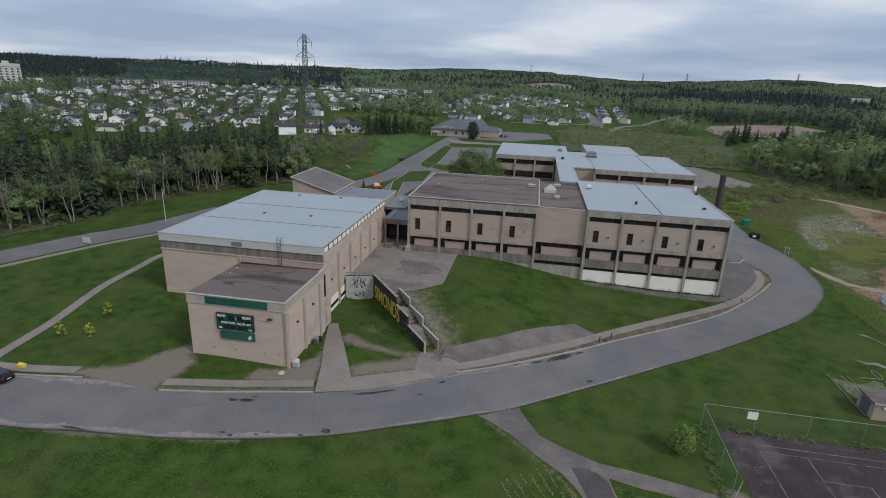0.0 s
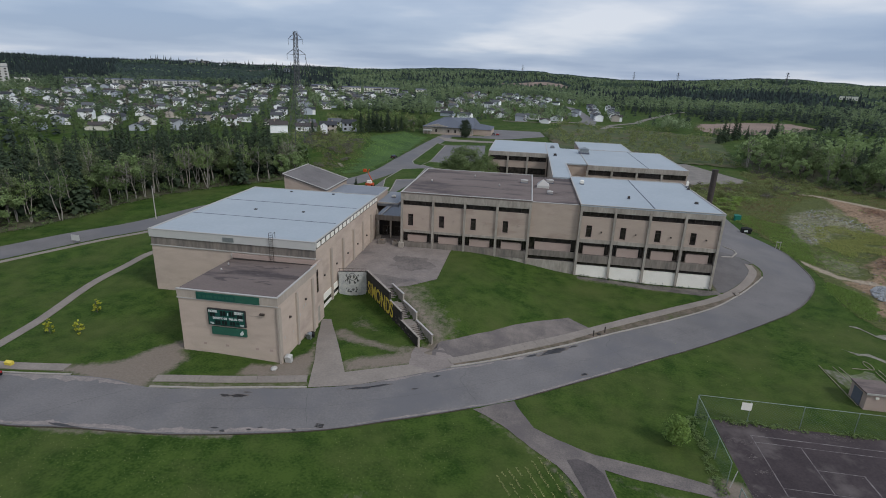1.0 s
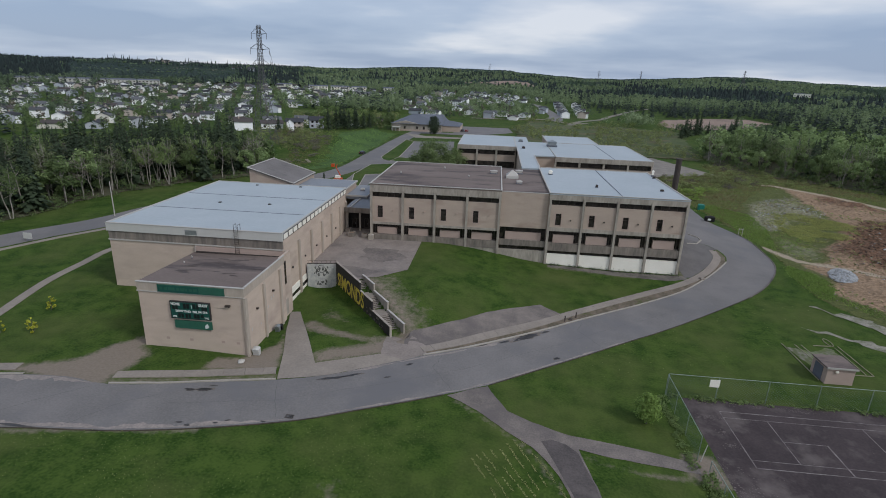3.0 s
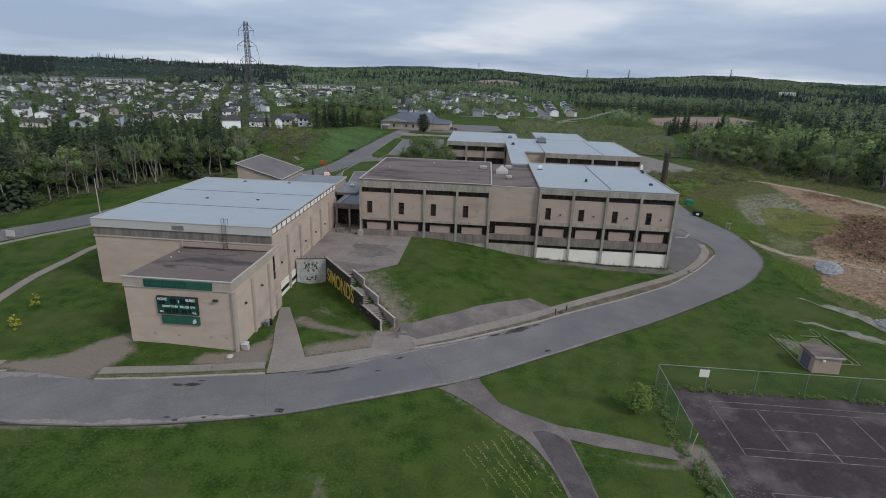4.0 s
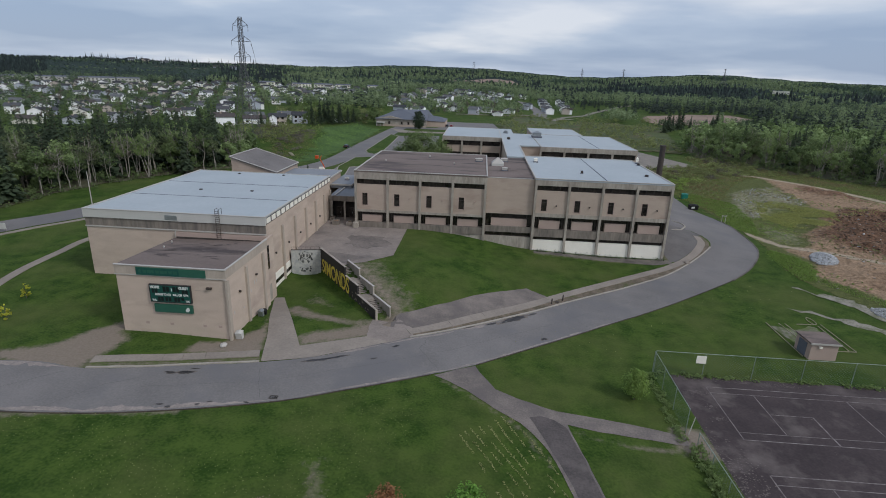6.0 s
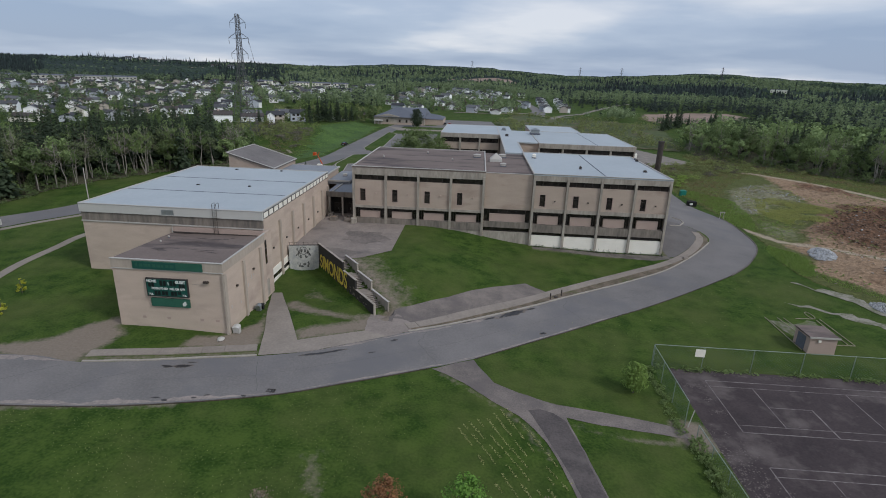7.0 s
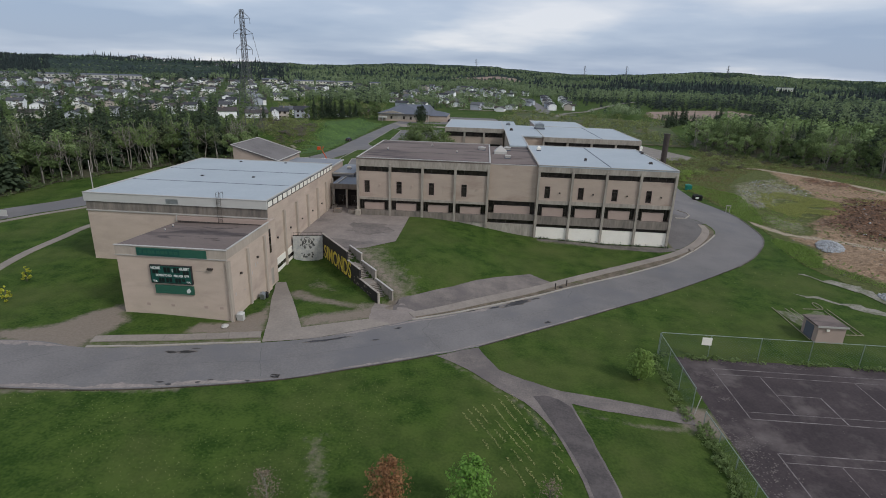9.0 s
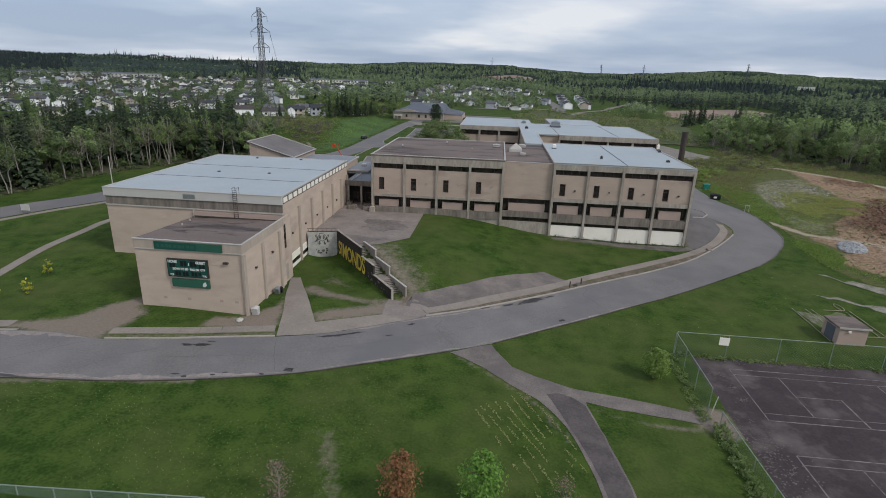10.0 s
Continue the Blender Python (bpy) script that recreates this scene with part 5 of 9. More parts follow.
def roof_blotch(x, y, rx, ry, turn, seed):
    """Dark damp blotch lying on the sloping wing roof."""
    pts = []
    for k in range(40):
        a = 2 * math.pi * k / 40
        q = 1 + 0.8 * noise.noise((math.cos(a) * 1.6 + seed, math.sin(a) * 1.6, seed)) + 0.6 * noise.noise((math.cos(a) * 5, math.sin(a) * 5 + seed, seed))
        u, v = rx * q * math.cos(a), ry * q * math.sin(a)
        pts.append((x + u * math.cos(turn) - v * math.sin(turn), y + u * math.sin(turn) + v * math.cos(turn)))
    rows = [(px, py, 9.78 - (py - 0.3) / 18.35 * (1.72 - 0.25 * (px + 1) / 16.8)) for px, py in pts + [(x, y)]]
    return solid("roof_blotch", shape(rows, [(k, (k + 1) % 40, 40) for k in range(40)]), M["roof_grit"], "dark damp blotch on the brown gravel roof", "stain", "roof streaks")


def roof_streak(line, width, z, seed):
    """A ragged damp streak of settled grit on a flat roof."""
    pts = dense(curve(line, 1.0), 0.5)
    n = len(pts)
    vs = []
    for side in (1, -1):
        for k, (p, q) in enumerate(zip(pts, offset(pts, side))):
            w = width * min(1.0, 4 * k / n + 0.1, 4 * (n - 1 - k) / n + 0.1) * (0.55 + 0.9 * abs(noise.noise((k * 0.21, side, seed))))
            vs.append((p[0] + (q[0] - p[0]) * w, p[1] + (q[1] - p[1]) * w, z))
    return solid("roof_streak", shape(vs, [(k, n + k, n + k + 1, k + 1) for k in range(n - 1)]), M["roof_grit"], "dark damp streak across the brown gravel roof", "stain", "roof streaks")


for k, (line, w) in enumerate((([(10.6, 72.2), (16.9, 72.2), (24.2, 72.8), (27.7, 74.6), (33, 75)], 0.55), ([(10.9, 59.5), (14, 62.1), (20.8, 63.2), (26.4, 62.4), (30.5, 60.6)], 0.5), ([(38, 66), (40.6, 63), (43.6, 62.4)], 0.35))):
    roof_streak(line, w, 14.905, k + 3)

# ---- the gymnasium ----
GX0, GX1, GY0, GY1 = -33.2, -1.9, 18.7, 58.0
th = thing("gymnasium", (GX0, GY0, -2), "large tan brick gymnasium with pale flat roof", "school building")
for r in ((GX0, GX1, GY0, GY0 + 0.4, -2.5, 9.05), (GX0, GX1, GY1 - 0.4, GY1, -2.5, 9.05), (GX0, GX0 + 0.4, GY0 + 0.4, GY1 - 0.4, -2.5, 9.05), (GX1 - 0.4, GX1, GY0 + 0.4, GY1 - 0.4, -3.0, 10.7)):
    part("wall", boxes(r), M["wing_brick"], th)
part("drip_ledge", boxes((GX0 - 0.12, GX1 + 0.02, GY0 - 0.14, GY0 + 0.3, 9.055, 9.25)), M["coping"], th)
part("concrete_band", boxes((GX0 - 0.02, GX1 - 0.02, GY0 - 0.03, GY0 + 0.4, 9.25, 10.7), (GX0 - 0.02, GX0 + 0.4, GY0 + 0.4, GY1, 9.06, 10.7)), M["dark_concrete"], th, "streaked concrete band")
part("fascia", boxes((GX0 - 0.2, GX1 + 0.1, GY0 - 0.2, GY0 + 0.3, 10.72, 12.1), (GX0 - 0.2, GX0 + 0.3, GY0 + 0.3, GY1, 10.72, 12.1), (GX0 + 0.3, GX1, GY1 - 0.3, GY1, 10.72, 12.1)), M["off_white"], th)
part("roof", boxes((GX0 - 0.15, GX1 + 0.05, GY0 - 0.15, GY1 - 0.02, 11.9, 12.12)), M["membrane"], th)
part("coping", boxes((GX0 - 0.25, GX1 + 0.2, GY0 - 0.25, GY0 + 0.1, 12.125, 12.24), (GX0 - 0.25, GX0 + 0.1, GY0 + 0.1, GY1, 12.125, 12.24), (GX1 - 0.1, GX1 + 0.2, GY0 + 0.1, GY1, 12.125, 12.24), (GX0 + 0.1, GX1 - 0.1, GY1 - 0.2, GY1, 12.125, 12.24)), M["coping"], th)
part("fascia_backing", boxes((GX1 - 0.1, GX1 + 0.02, GY0 + 0.3, GY1, 10.72, 11.88)), M["rust"], th)
n = 17
for k in range(n):
    a = GY0 + 0.35 + k * (GY1 - GY0 - 0.4) / n
    part("fascia_panel", boxes((GX1 + 0.02, GX1 + 0.1, a + 0.3, a + (GY1 - GY0 - 0.4) / n - 0.3, 10.9, 11.75)), M["white"], th, "white fascia panel")
for y in (19.2, 25.9, 32.6, 39.2, 45.8, 52.2, 57.4):
    part("rib", boxes((GX1, GX1 + 0.35, y - 0.32, y + 0.32, -2.6, 8.9)), M["wing_fascia"], th)
for a, b in ((19.55, 25.55), (26.25, 32.25)):
    part("base_panel", boxes((GX1, GX1 + 0.12, a, b, -3.0, -0.85), (GX1, GX1 + 0.12, a, b, -0.05, 1.15)), M["white"], th, "white painted base panel")
    part("low_window", boxes((GX1, GX1 + 0.04, a, b, -0.84, -0.06)), M["glass"], th)
for y in (22.5, 29, 35.6, 42.2, 48.8):
    part("wall_lamp", boxes((GX1, GX1 + 0.25, y - 0.15, y + 0.15, 4.6, 4.9)), M["frame"], th)
part("vent_grille", boxes((-19.0, -16.9, GY0 - 0.24, GY0 - 0.2, 10.9, 11.7)), M["steel"], th, "grey louvre in the fascia")
bm = bmesh.new()
for x in (-10.1, -9.4):
    tube(bm, (x, GY0 - 0.45, 7.9), (x, GY0 - 0.45, 13.2), 0.035)
    tube(bm, (x, GY0 - 0.45, 13.2), (x, GY0 + 0.5, 13.2), 0.035)
    tube(bm, (x, GY0 + 0.5, 13.2), (x, GY0 + 0.5, 12.15), 0.035)
for k in range(15):
    tube(bm, (-10.1, GY0 - 0.45, 8.1 + 0.34 * k), (-9.4, GY0 - 0.45, 8.1 + 0.34 * k), 0.03)
part("roof_ladder", bm, M["frame"], th, "dark steel roof ladder")

blotch = random.Random(41)
for k in range(26):
    roof_blotch(blotch.uniform(-13.5, -2.2), blotch.choice((6.4, 10.2, 12.0, 15.2)) + blotch.uniform(-1.0, 1.0), blotch.uniform(0.25, 1.1), blotch.uniform(0.12, 0.4), blotch.uniform(-0.4, 0.5), k + 41)

# the scoreboard wing
th = thing("scoreboard_wing", (-15.3, 0, -1), "low tan brick wing with brown gravel roof", "school building")
def slanted(corners, z0, thick=None):
    """A solid under four top corners, down to a level or by a thickness."""
    low = [(x, y, z0 if thick is None else z - thick) for x, y, z in corners]
    return shape(list(corners) + low, [(0, 1, 2, 3), (7, 6, 5, 4), (0, 4, 5, 1), (1, 5, 6, 2), (2, 6, 7, 3), (3, 7, 4, 0)])


part("side_wall", slanted([(-15.3, 0.4, 9.45), (-14.9, 0.4, 9.45), (-17.3, 18.6, 7.5), (-17.7, 18.6, 7.5)], -1.5), M["wing_brick"], th)
for r in ((-15.3, 0, 0, 0.4, -1.5, 8.5), (-0.4, 0, 0.4, 14.3, -1.5, 8.5), (-1.0, -0.6, 14.3, 18.6, -2.5, 9.3)):
    part("wall", boxes(r), M["wing_brick"], th)
part("fascia", boxes((-15.4, 0.05, -0.08, 0.3, 8.5, 9.75), (-0.3, 0.05, 0.3, 14.3, 8.5, 9.75)), M["wing_fascia"], th)
part("drip_ledge", boxes((-15.45, 0.1, -0.13, 0.0, 8.38, 8.5)), M["coping"], th)
part("coping", boxes((-15.5, 0.15, -0.15, 0.2, 9.755, 9.84), (-0.15, 0.12, 0.35, 14.4, 9.755, 9.86)), M["coping"], th)
part("roof", slanted([(-15.4, 0.3, 9.72), (-0.3, 0.3, 9.72), (-1.02, 18.65, 8.0), (-17.8, 18.65, 7.75)], 0, 0.2), M["gravel_roof"], th)
part("flashing", boxes((-17.3, -1.05, 18.3, 18.55, 8.16, 8.9)), M["pale_brick"], th, "pale flashing where the roof meets the gymnasium")
part("roof_joint", boxes((-17.2, -1.05, 18.24, 18.3, 7.9, 8.16)), M["rust"], th)
part("flashing_end", boxes((-17.42, -17.3, 18.28, 18.56, 8.0, 9.0)), M["coping"], th)
for y in (0.15, 6.1, 12.2):
    part("rib", boxes((0.0, 0.28, y - 0.3, y + 0.3, -1.8, 8.2)), M["wing_fascia"], th)
part("corner_trim", boxes((-0.02, 0.3, -0.3, -0.08, -1.2, 8.4)), M["wing_fascia"], th)
part("tall_window", boxes((-0.6, -0.5, 14.9, 16.3, 4.2, 8.2)), M["frame"], th)
for z in (4.3, 5.65, 7.0):
    part("pane", boxes((-0.5, -0.47, 15.0, 16.2, z, z + 1.15)), M["glass"], th)
d = part("door", boxes((-0.6, -0.5, 15.0, 16.6, -1.3, 1.4)), M["concrete"], th, "tan painted steel side door")
part("handle", boxes((-0.5, -0.42, 15.15, 15.3, -0.2, 0.1)), M["steel"], d)
for y, z in ((3.4, 5.2), (9.2, 5.6)):
    part("wall_lamp", boxes((0, 0.3, y, y + 0.3, z, z + 0.25)), M["frame"], th)
part("wall_lamp", boxes((-2.7, -2.0, -0.35, 0.0, 6.95, 7.2)), M["frame"], th)
part("cable_conduit", boxes((-4.4, -2.7, -0.04, 0.0, 6.6, 6.64)), M["concrete"], th)
for y, z, h in ((7.3, 3.6, 0.5), (8.6, 4.4, 0.6), (9.4, 4.5, 0.45), (1.6, 2.6, 0.5), (4.6, 2.2, 0.25)):
    part("paint_mark", boxes((0.0, 0.012, y, y + 0.22, z, z + h)), M["coping"], th)
for x in (-8.5, -3.8, -12.0, -1.6):
    part("wall_patch", boxes((x, x + 0.5, -0.02, 0.0, 1.2, 1.55)), M["pale_brick"], th)

th = thing("banner_board", (-12.3, -0.12, 8.4), "long green blank sign board on the fascia", "sign")
part("board", boxes((-12.3, -2.65, -0.2, -0.09, 8.52, 9.62)), M["green_board"], th)
part("worn_area", boxes((-12.2, -6.3, -0.206, -0.2, 8.6, 9.5)), M["score_green"], th)
for k in range(9):
    part("faded_bar", boxes((-11.9 + 0.6 * k, -11.55 + 0.6 * k + 0.1 * (k % 3), -0.212, -0.206, 8.85, 9.28)), M["green_board"], th)
th = thing("scoreboard", (-10.7, -0.1, 4.7), "dark green electric football scoreboard with white lettering", "scoreboard")
part("board", boxes((-10.7, -4.9, -0.3, -0.02, 4.7, 7.3)), M["black"], th)
part("score_field", boxes((-10.58, -5.02, -0.32, -0.3, 4.82, 7.18)), M["score_green"], th)
for body, x, z, h, w in (("HOME", -10.5, 6.72, 0.4, 1.3), ("GUEST", -6.55, 6.72, 0.4, 1.4), ("DOWN TO GO", -9.9, 5.72, 0.34, 2.2), ("BALL ON", -7.4, 5.72, 0.34, 1.25), ("QTR", -5.95, 5.72, 0.34, 0.7), ("TOL", -10.4, 4.9, 0.26, 0.62), ("TOL", -5.75, 4.9, 0.26, 0.62)):
    bm = text_mesh(body, h, w, 0.045)
    bmesh.ops.translate(bm, verts=bm.verts, vec=(x, -0.345, z))
    part("lettering", bm, M["letters"], th)
for x, z, w, h in ((-10.35, 6.08, 0.82, 0.56), (-8.75, 6.3, 0.9, 0.76), (-7.35, 6.3, 0.9, 0.76), (-6.1, 6.08, 0.82, 0.56), (-9.6, 4.92, 0.82, 0.6), (-8.55, 4.92, 0.82, 0.6), (-7.3, 4.92, 0.82, 0.6), (-6.3, 5.1, 0.4, 0.42)):
    part("digit_panel", boxes((x, x + w * 0.45, -0.335, -0.32, z, z + h), (x + w * 0.55, x + w, -0.335, -0.32, z, z + h)), M["score_digit"], th)
part("colon_bar", boxes((-7.6, -7.5, -0.336, -0.32, 6.4, 6.85)), M["letters"], th)
th = thing("sponsor_board", (-10.3, -0.1, 3.2), "plain green board with a small pale emblem", "sign")
part("board", boxes((-10.3, -4.92, -0.25, -0.02, 3.2, 4.38)), M["green_board"], th)
part("emblem", prism([(0, 0), (0.35, 0.05), (0.55, 0.3), (0.4, 0.75), (0.15, 0.6), (-0.05, 0.35)], 0, 0.02), M["letters"], th)
em = [c for c in th.children if c.name.startswith("emblem")][0]
for v in em.data.vertices:
    x, y, z = v.co + Vector(th.location)
    v.co = Vector((-5.85 + x, -0.27 - z, 3.4 + y)) - Vector(th.location)

# lobby, entrance and the low roofs behind the gymnasium
th = thing("entrance_lobby", (-1.5, 56.5, 2), "recessed entrance lobby with flat slate roof", "school building")
part("wall", boxes((-1.5, 5.3, 58.6, 59.0, 2, 6.6)), M["dark"], th)
part("fascia", boxes((-1.85, 5.3, 56.2, 56.6, 6.6, 7.8)), M["dark_concrete"], th)
part("roof", boxes((-1.85, 5.3, 56.6, 92, 7.3, 7.6)), M["grey_roof"], th)
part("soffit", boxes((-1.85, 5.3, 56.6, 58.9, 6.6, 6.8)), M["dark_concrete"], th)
part("side_wall", boxes((-1.85, -1.5, 58.0, 92, 2, 7.3), (4.9, 5.3, 85, 92, 2, 7.3), (-1.5, 4.9, 91.6, 92, 2, 7.3)), M["brick"], th)
for x in (-1.2, 1.9, 4.6):
    part("column", boxes((x - 0.2, x + 0.2, 56.3, 56.7, 2, 6.6)), M["concrete"], th)
for x in (-0.6, 0.55, 2.4, 3.5):
    dr = part("door", boxes((x, x + 0.1, 58.5, 58.58, 2.2, 4.7), (x + 1.0, x + 1.1, 58.5, 58.58, 2.2, 4.7), (x + 0.1, x + 1.0, 58.5, 58.58, 4.6, 4.7), (x + 0.1, x + 1.0, 58.5, 58.58, 2.2, 2.5)), M["frame"], th, "dark glazed entrance door")
    part("pane", boxes((x + 0.1, x + 1.0, 58.53, 58.56, 2.5, 4.6)), M["glass"], dr)
    part("handle", boxes((x + 0.85, x + 0.92, 58.42, 58.5, 3.2, 3.6)), M["steel"], dr)
part("upper_roof", boxes((-4.2, 1.2, 66.5, 80.0, 7.6, 8.5)), M["grey_roof"], th)
part("upper_coping", boxes((-4.2, 1.35, 66.3, 66.5, 8.2, 8.62), (1.2, 1.35, 66.5, 80.0, 8.2, 8.62)), M["coping"], th)
part("roof_edge", boxes((-0.7, -0.4, 57.0, 66.2, 7.6, 7.85)), M["coping"], th)
def planter(x0, x1, y0, y1, label):
    """A low concrete box open at the top, filled with soil."""
    th = thing("planter", (x0, y0, 2.1), label, "planter", "entrance planters")
    w = 0.16
    part("box", boxes((x0, x1, y0, y0 + w, 2.1, 3.05), (x0, x1, y1 - w, y1, 2.1, 3.05), (x0, x0 + w, y0 + w, y1 - w, 2.1, 3.05), (x1 - w, x1, y0 + w, y1 - w, 2.1, 3.05)), M["dark_concrete"], th)
    part("soil", boxes((x0 + w, x1 - w, y0 + w, y1 - w, 2.1, 2.86)), M["soil"], th, "dark bare soil")


planter(-1.2, -0.1, 54.6, 56.0, "weathered concrete planter beside the entrance doors")
planter(0.2, 1.7, 51.2, 53.0, "weathered concrete planter before the entrance")
planter(3.6, 4.9, 51.0, 52.8, "weathered concrete planter at the block corner")
th = thing("concrete_block", (5.4, 49.6, 2.1), "pale concrete block at the block's corner", "block")
part("block", boxes((5.35, 6.5, 49.7, 50.85, 2.1, 3.3)), M["concrete"], th)
th = thing("low_wing", (-18, 58, 2), "low flat roofed wing behind the gymnasium", "school building")
part("wall", boxes((-17.3, -4.4, 58.2, 77.4, 1, 9.9)), M["brick"], th)
part("roof", boxes((-17.3, -4.3, 58.1, 77.6, 9.9, 10.1)), M["grey_roof"], th)
part("coping", boxes((-4.3, -4.05, 58.1, 77.8, 9.85, 10.2), (-17.3, -4.3, 77.6, 77.8, 9.85, 10.2)), M["coping"], th)
th = thing("sloped_wing", (-28.6, 64.4, 2), "tan brick hall with a sloping slate roof", "school building")
part("wall", shape([(-28.6, 64.4, 1), (-17.4, 64.4, 1), (-17.4, 80.6, 1), (-28.6, 80.6, 1), (-28.6, 64.4, 14.3), (-17.4, 64.4, 11.0), (-17.4, 80.6, 11.0), (-28.6, 80.6, 14.3)],
                   [(0, 1, 5, 4), (1, 2, 6, 5), (2, 3, 7, 6), (3, 0, 4, 7), (3, 2, 1, 0), (4, 5, 6, 7)]), M["brick"], th)
part("roof", shape([(-28.9, 64.1, 14.4), (-17.1, 64.1, 10.9), (-17.1, 80.9, 10.9), (-28.9, 80.9, 14.4), (-28.9, 64.1, 14.65), (-17.1, 64.1, 11.15), (-17.1, 80.9, 11.15), (-28.9, 80.9, 14.65)],
                   [(0, 1, 5, 4), (1, 2, 6, 5), (2, 3, 7, 6), (3, 0, 4, 7), (3, 2, 1, 0), (4, 5, 6, 7)]), M["hall_roof"], th)
part("coping", shape([(-29.0, 64.0, 14.66), (-17.0, 64.0, 11.16), (-17.0, 64.3, 11.16), (-29.0, 64.3, 14.66), (-29.0, 64.0, 14.8), (-17.0, 64.0, 11.3), (-17.0, 64.3, 11.3), (-29.0, 64.3, 14.8)],
                     [(0, 1, 5, 4), (1, 2, 6, 5), (2, 3, 7, 6), (3, 0, 4, 7), (3, 2, 1, 0), (4, 5, 6, 7)]), M["coping"], th)

for a, b in (((-29.0, 64.3, 14.66), (-29.0, 80.9, 14.66)), ((-29.0, 80.9, 14.66), (-17.0, 80.9, 11.16)), ((-17.0, 64.3, 11.16), (-17.0, 80.6, 11.16))):
    e = 0.3 if a[0] == b[0] else 0.0
    f = 0.0 if e else -0.3
    e = e if a[0] < -20 else -e
    part("roof_edge", shape([a, b, (b[0] + e, b[1] + f, b[2]), (a[0] + e, a[1] + f, a[2])] + [(p[0], p[1], p[2] + 0.16) for p in (a, b, (b[0] + e, b[1] + f, b[2]), (a[0] + e, a[1] + f, a[2]))],
                            [(3, 2, 1, 0), (4, 5, 6, 7), (0, 1, 5, 4), (1, 2, 6, 5), (2, 3, 7, 6), (3, 0, 4, 7)]), M["coping"], th)

# ---- mural wall and outdoor stairs ----
SD = Vector((14.1, -19.0, 0)).normalized()       # down the stairs
SN = Vector((19.0, 14.1, 0)).normalized()        # across, to the east
SO = Vector((3.87, 29.93, 0))


def along(s, n, z):
    p = SO + SD * s + SN * n
    return (p.x, p.y, z)


def stair_box(bm, s0, s1, n0, n1, z0, z1):
    vs = [bm.verts.new(along(s, n, z)) for z in (z0, z1) for n in (n0, n1) for s in (s0, s1)]
    for f in ((0, 2, 3, 1), (4, 5, 7, 6), (0, 1, 5, 4), (2, 6, 7, 3), (0, 4, 6, 2), (1, 3, 7, 5)):
        bm.faces.new([vs[i] for i in f])
    return bm


th = thing("stair_wall", (SO.x, SO.y, -1.5), "long black painted stepped retaining wall with yellow lettering", "wall")
bm = bmesh.new()
for s0, s1, zt in ((0, 11.85, 3.5), (11.85, 17.05, 1.95), (17.05, 24.0, 0.32)):
    stair_box(bm, s0 + 0.002, s1, 0, 0.3, -2.8, zt)
part("wall", bm, M["black"], th)
bm = bmesh.new()
for s0, s1, zt in ((0, 11.9, 3.5), (11.9, 17.1, 1.95), (17.1, 24.05, 0.32)):
    stair_box(bm, s0, s1, -0.03, 0.33, zt + 0.003, zt + 0.1)
stair_box(bm, 24.003, 24.1, -0.03, 0.33, -1.8, 0.4)
part("coping", bm, M["concrete"], th)
tm = text_mesh("SIMONDS", 2.7, 12.8, 0.02)
for v in tm.verts:
    u = v.co.x
    p = along(0.8 + u, -0.012 + 0.3 * min(v.co.y, 0), -0.95 + v.co.z * (1 + 0.012 * u))
    v.co = Vector(p)
part("lettering", tm, M["yellow"], th, "large yellow painted lettering")
bm = bmesh.new()
rnd = random.Random(5)
for k in range(16):
    s = 14.8 + rnd.random() * 6.5
    z = -1.0 + rnd.random() * 1.5 - 0.1 * (s - 14)
    stair_box(bm, s, s + 0.15 + rnd.random() * 0.5, -0.01, 0.0, z, z + 0.08 + rnd.random() * 0.35)
part("faded_marks", bm, M["wood"], th, "faded grey paint marks")

th = thing("mural_wall", (-1.5, 29, -1.5), "white wall with a faded dark mural", "wall")
MD = (Vector((3.87, 29.93, 0)) - Vector((-1.5, 28.85, 0))).normalized()
MN = Vector((MD.y, -MD.x, 0))


def mural(bm, s0, s1, n0, n1, z0, z1):
    vs = []
    for z in (z0, z1):
        for n in (n0, n1):
            for s in (s0, s1):
                p = Vector((-1.5, 28.85, z)) + MD * s + MN * n
                vs.append(bm.verts.new(p))
    for f in ((0, 2, 3, 1), (4, 5, 7, 6), (0, 1, 5, 4), (2, 6, 7, 3), (0, 4, 6, 2), (1, 3, 7, 5)):
        bm.faces.new([vs[i] for i in f])
    return bm


part("wall", mural(bmesh.new(), 0, 5.45, -0.3, 0.0, -2.8, 3.15), M["mural_paint"], th)


def mural_blob(bm, s, z, rs, rz, seed, hole=0.0):
    """A rough painted spot or ring on the wall face."""
    rims = []
    for f in (1.0, hole) if hole else (1.0,):
        ring = []
        for k in range(18):
            a = 2 * math.pi * k / 18
            q = f * (1 + 0.35 * noise.noise((math.cos(a) * 1.5 + seed, math.sin(a) * 1.5, f)))
            ring.append(bm.verts.new(Vector((-1.5, 28.85, z + rz * q * math.sin(a))) + MD * (s + rs * q * math.cos(a)) + MN * 0.012))
        rims.append(ring)
    if hole:
        for k in range(18):
            bm.faces.new((rims[0][k], rims[0][(k + 1) % 18], rims[1][(k + 1) % 18], rims[1][k]))
    else:
        bm.faces.new(rims[0])


bm = bmesh.new()
rnd = random.Random(18)
mural_blob(bm, 2.65, 2.1, 0.8, 0.75, 4.0, 0.86)
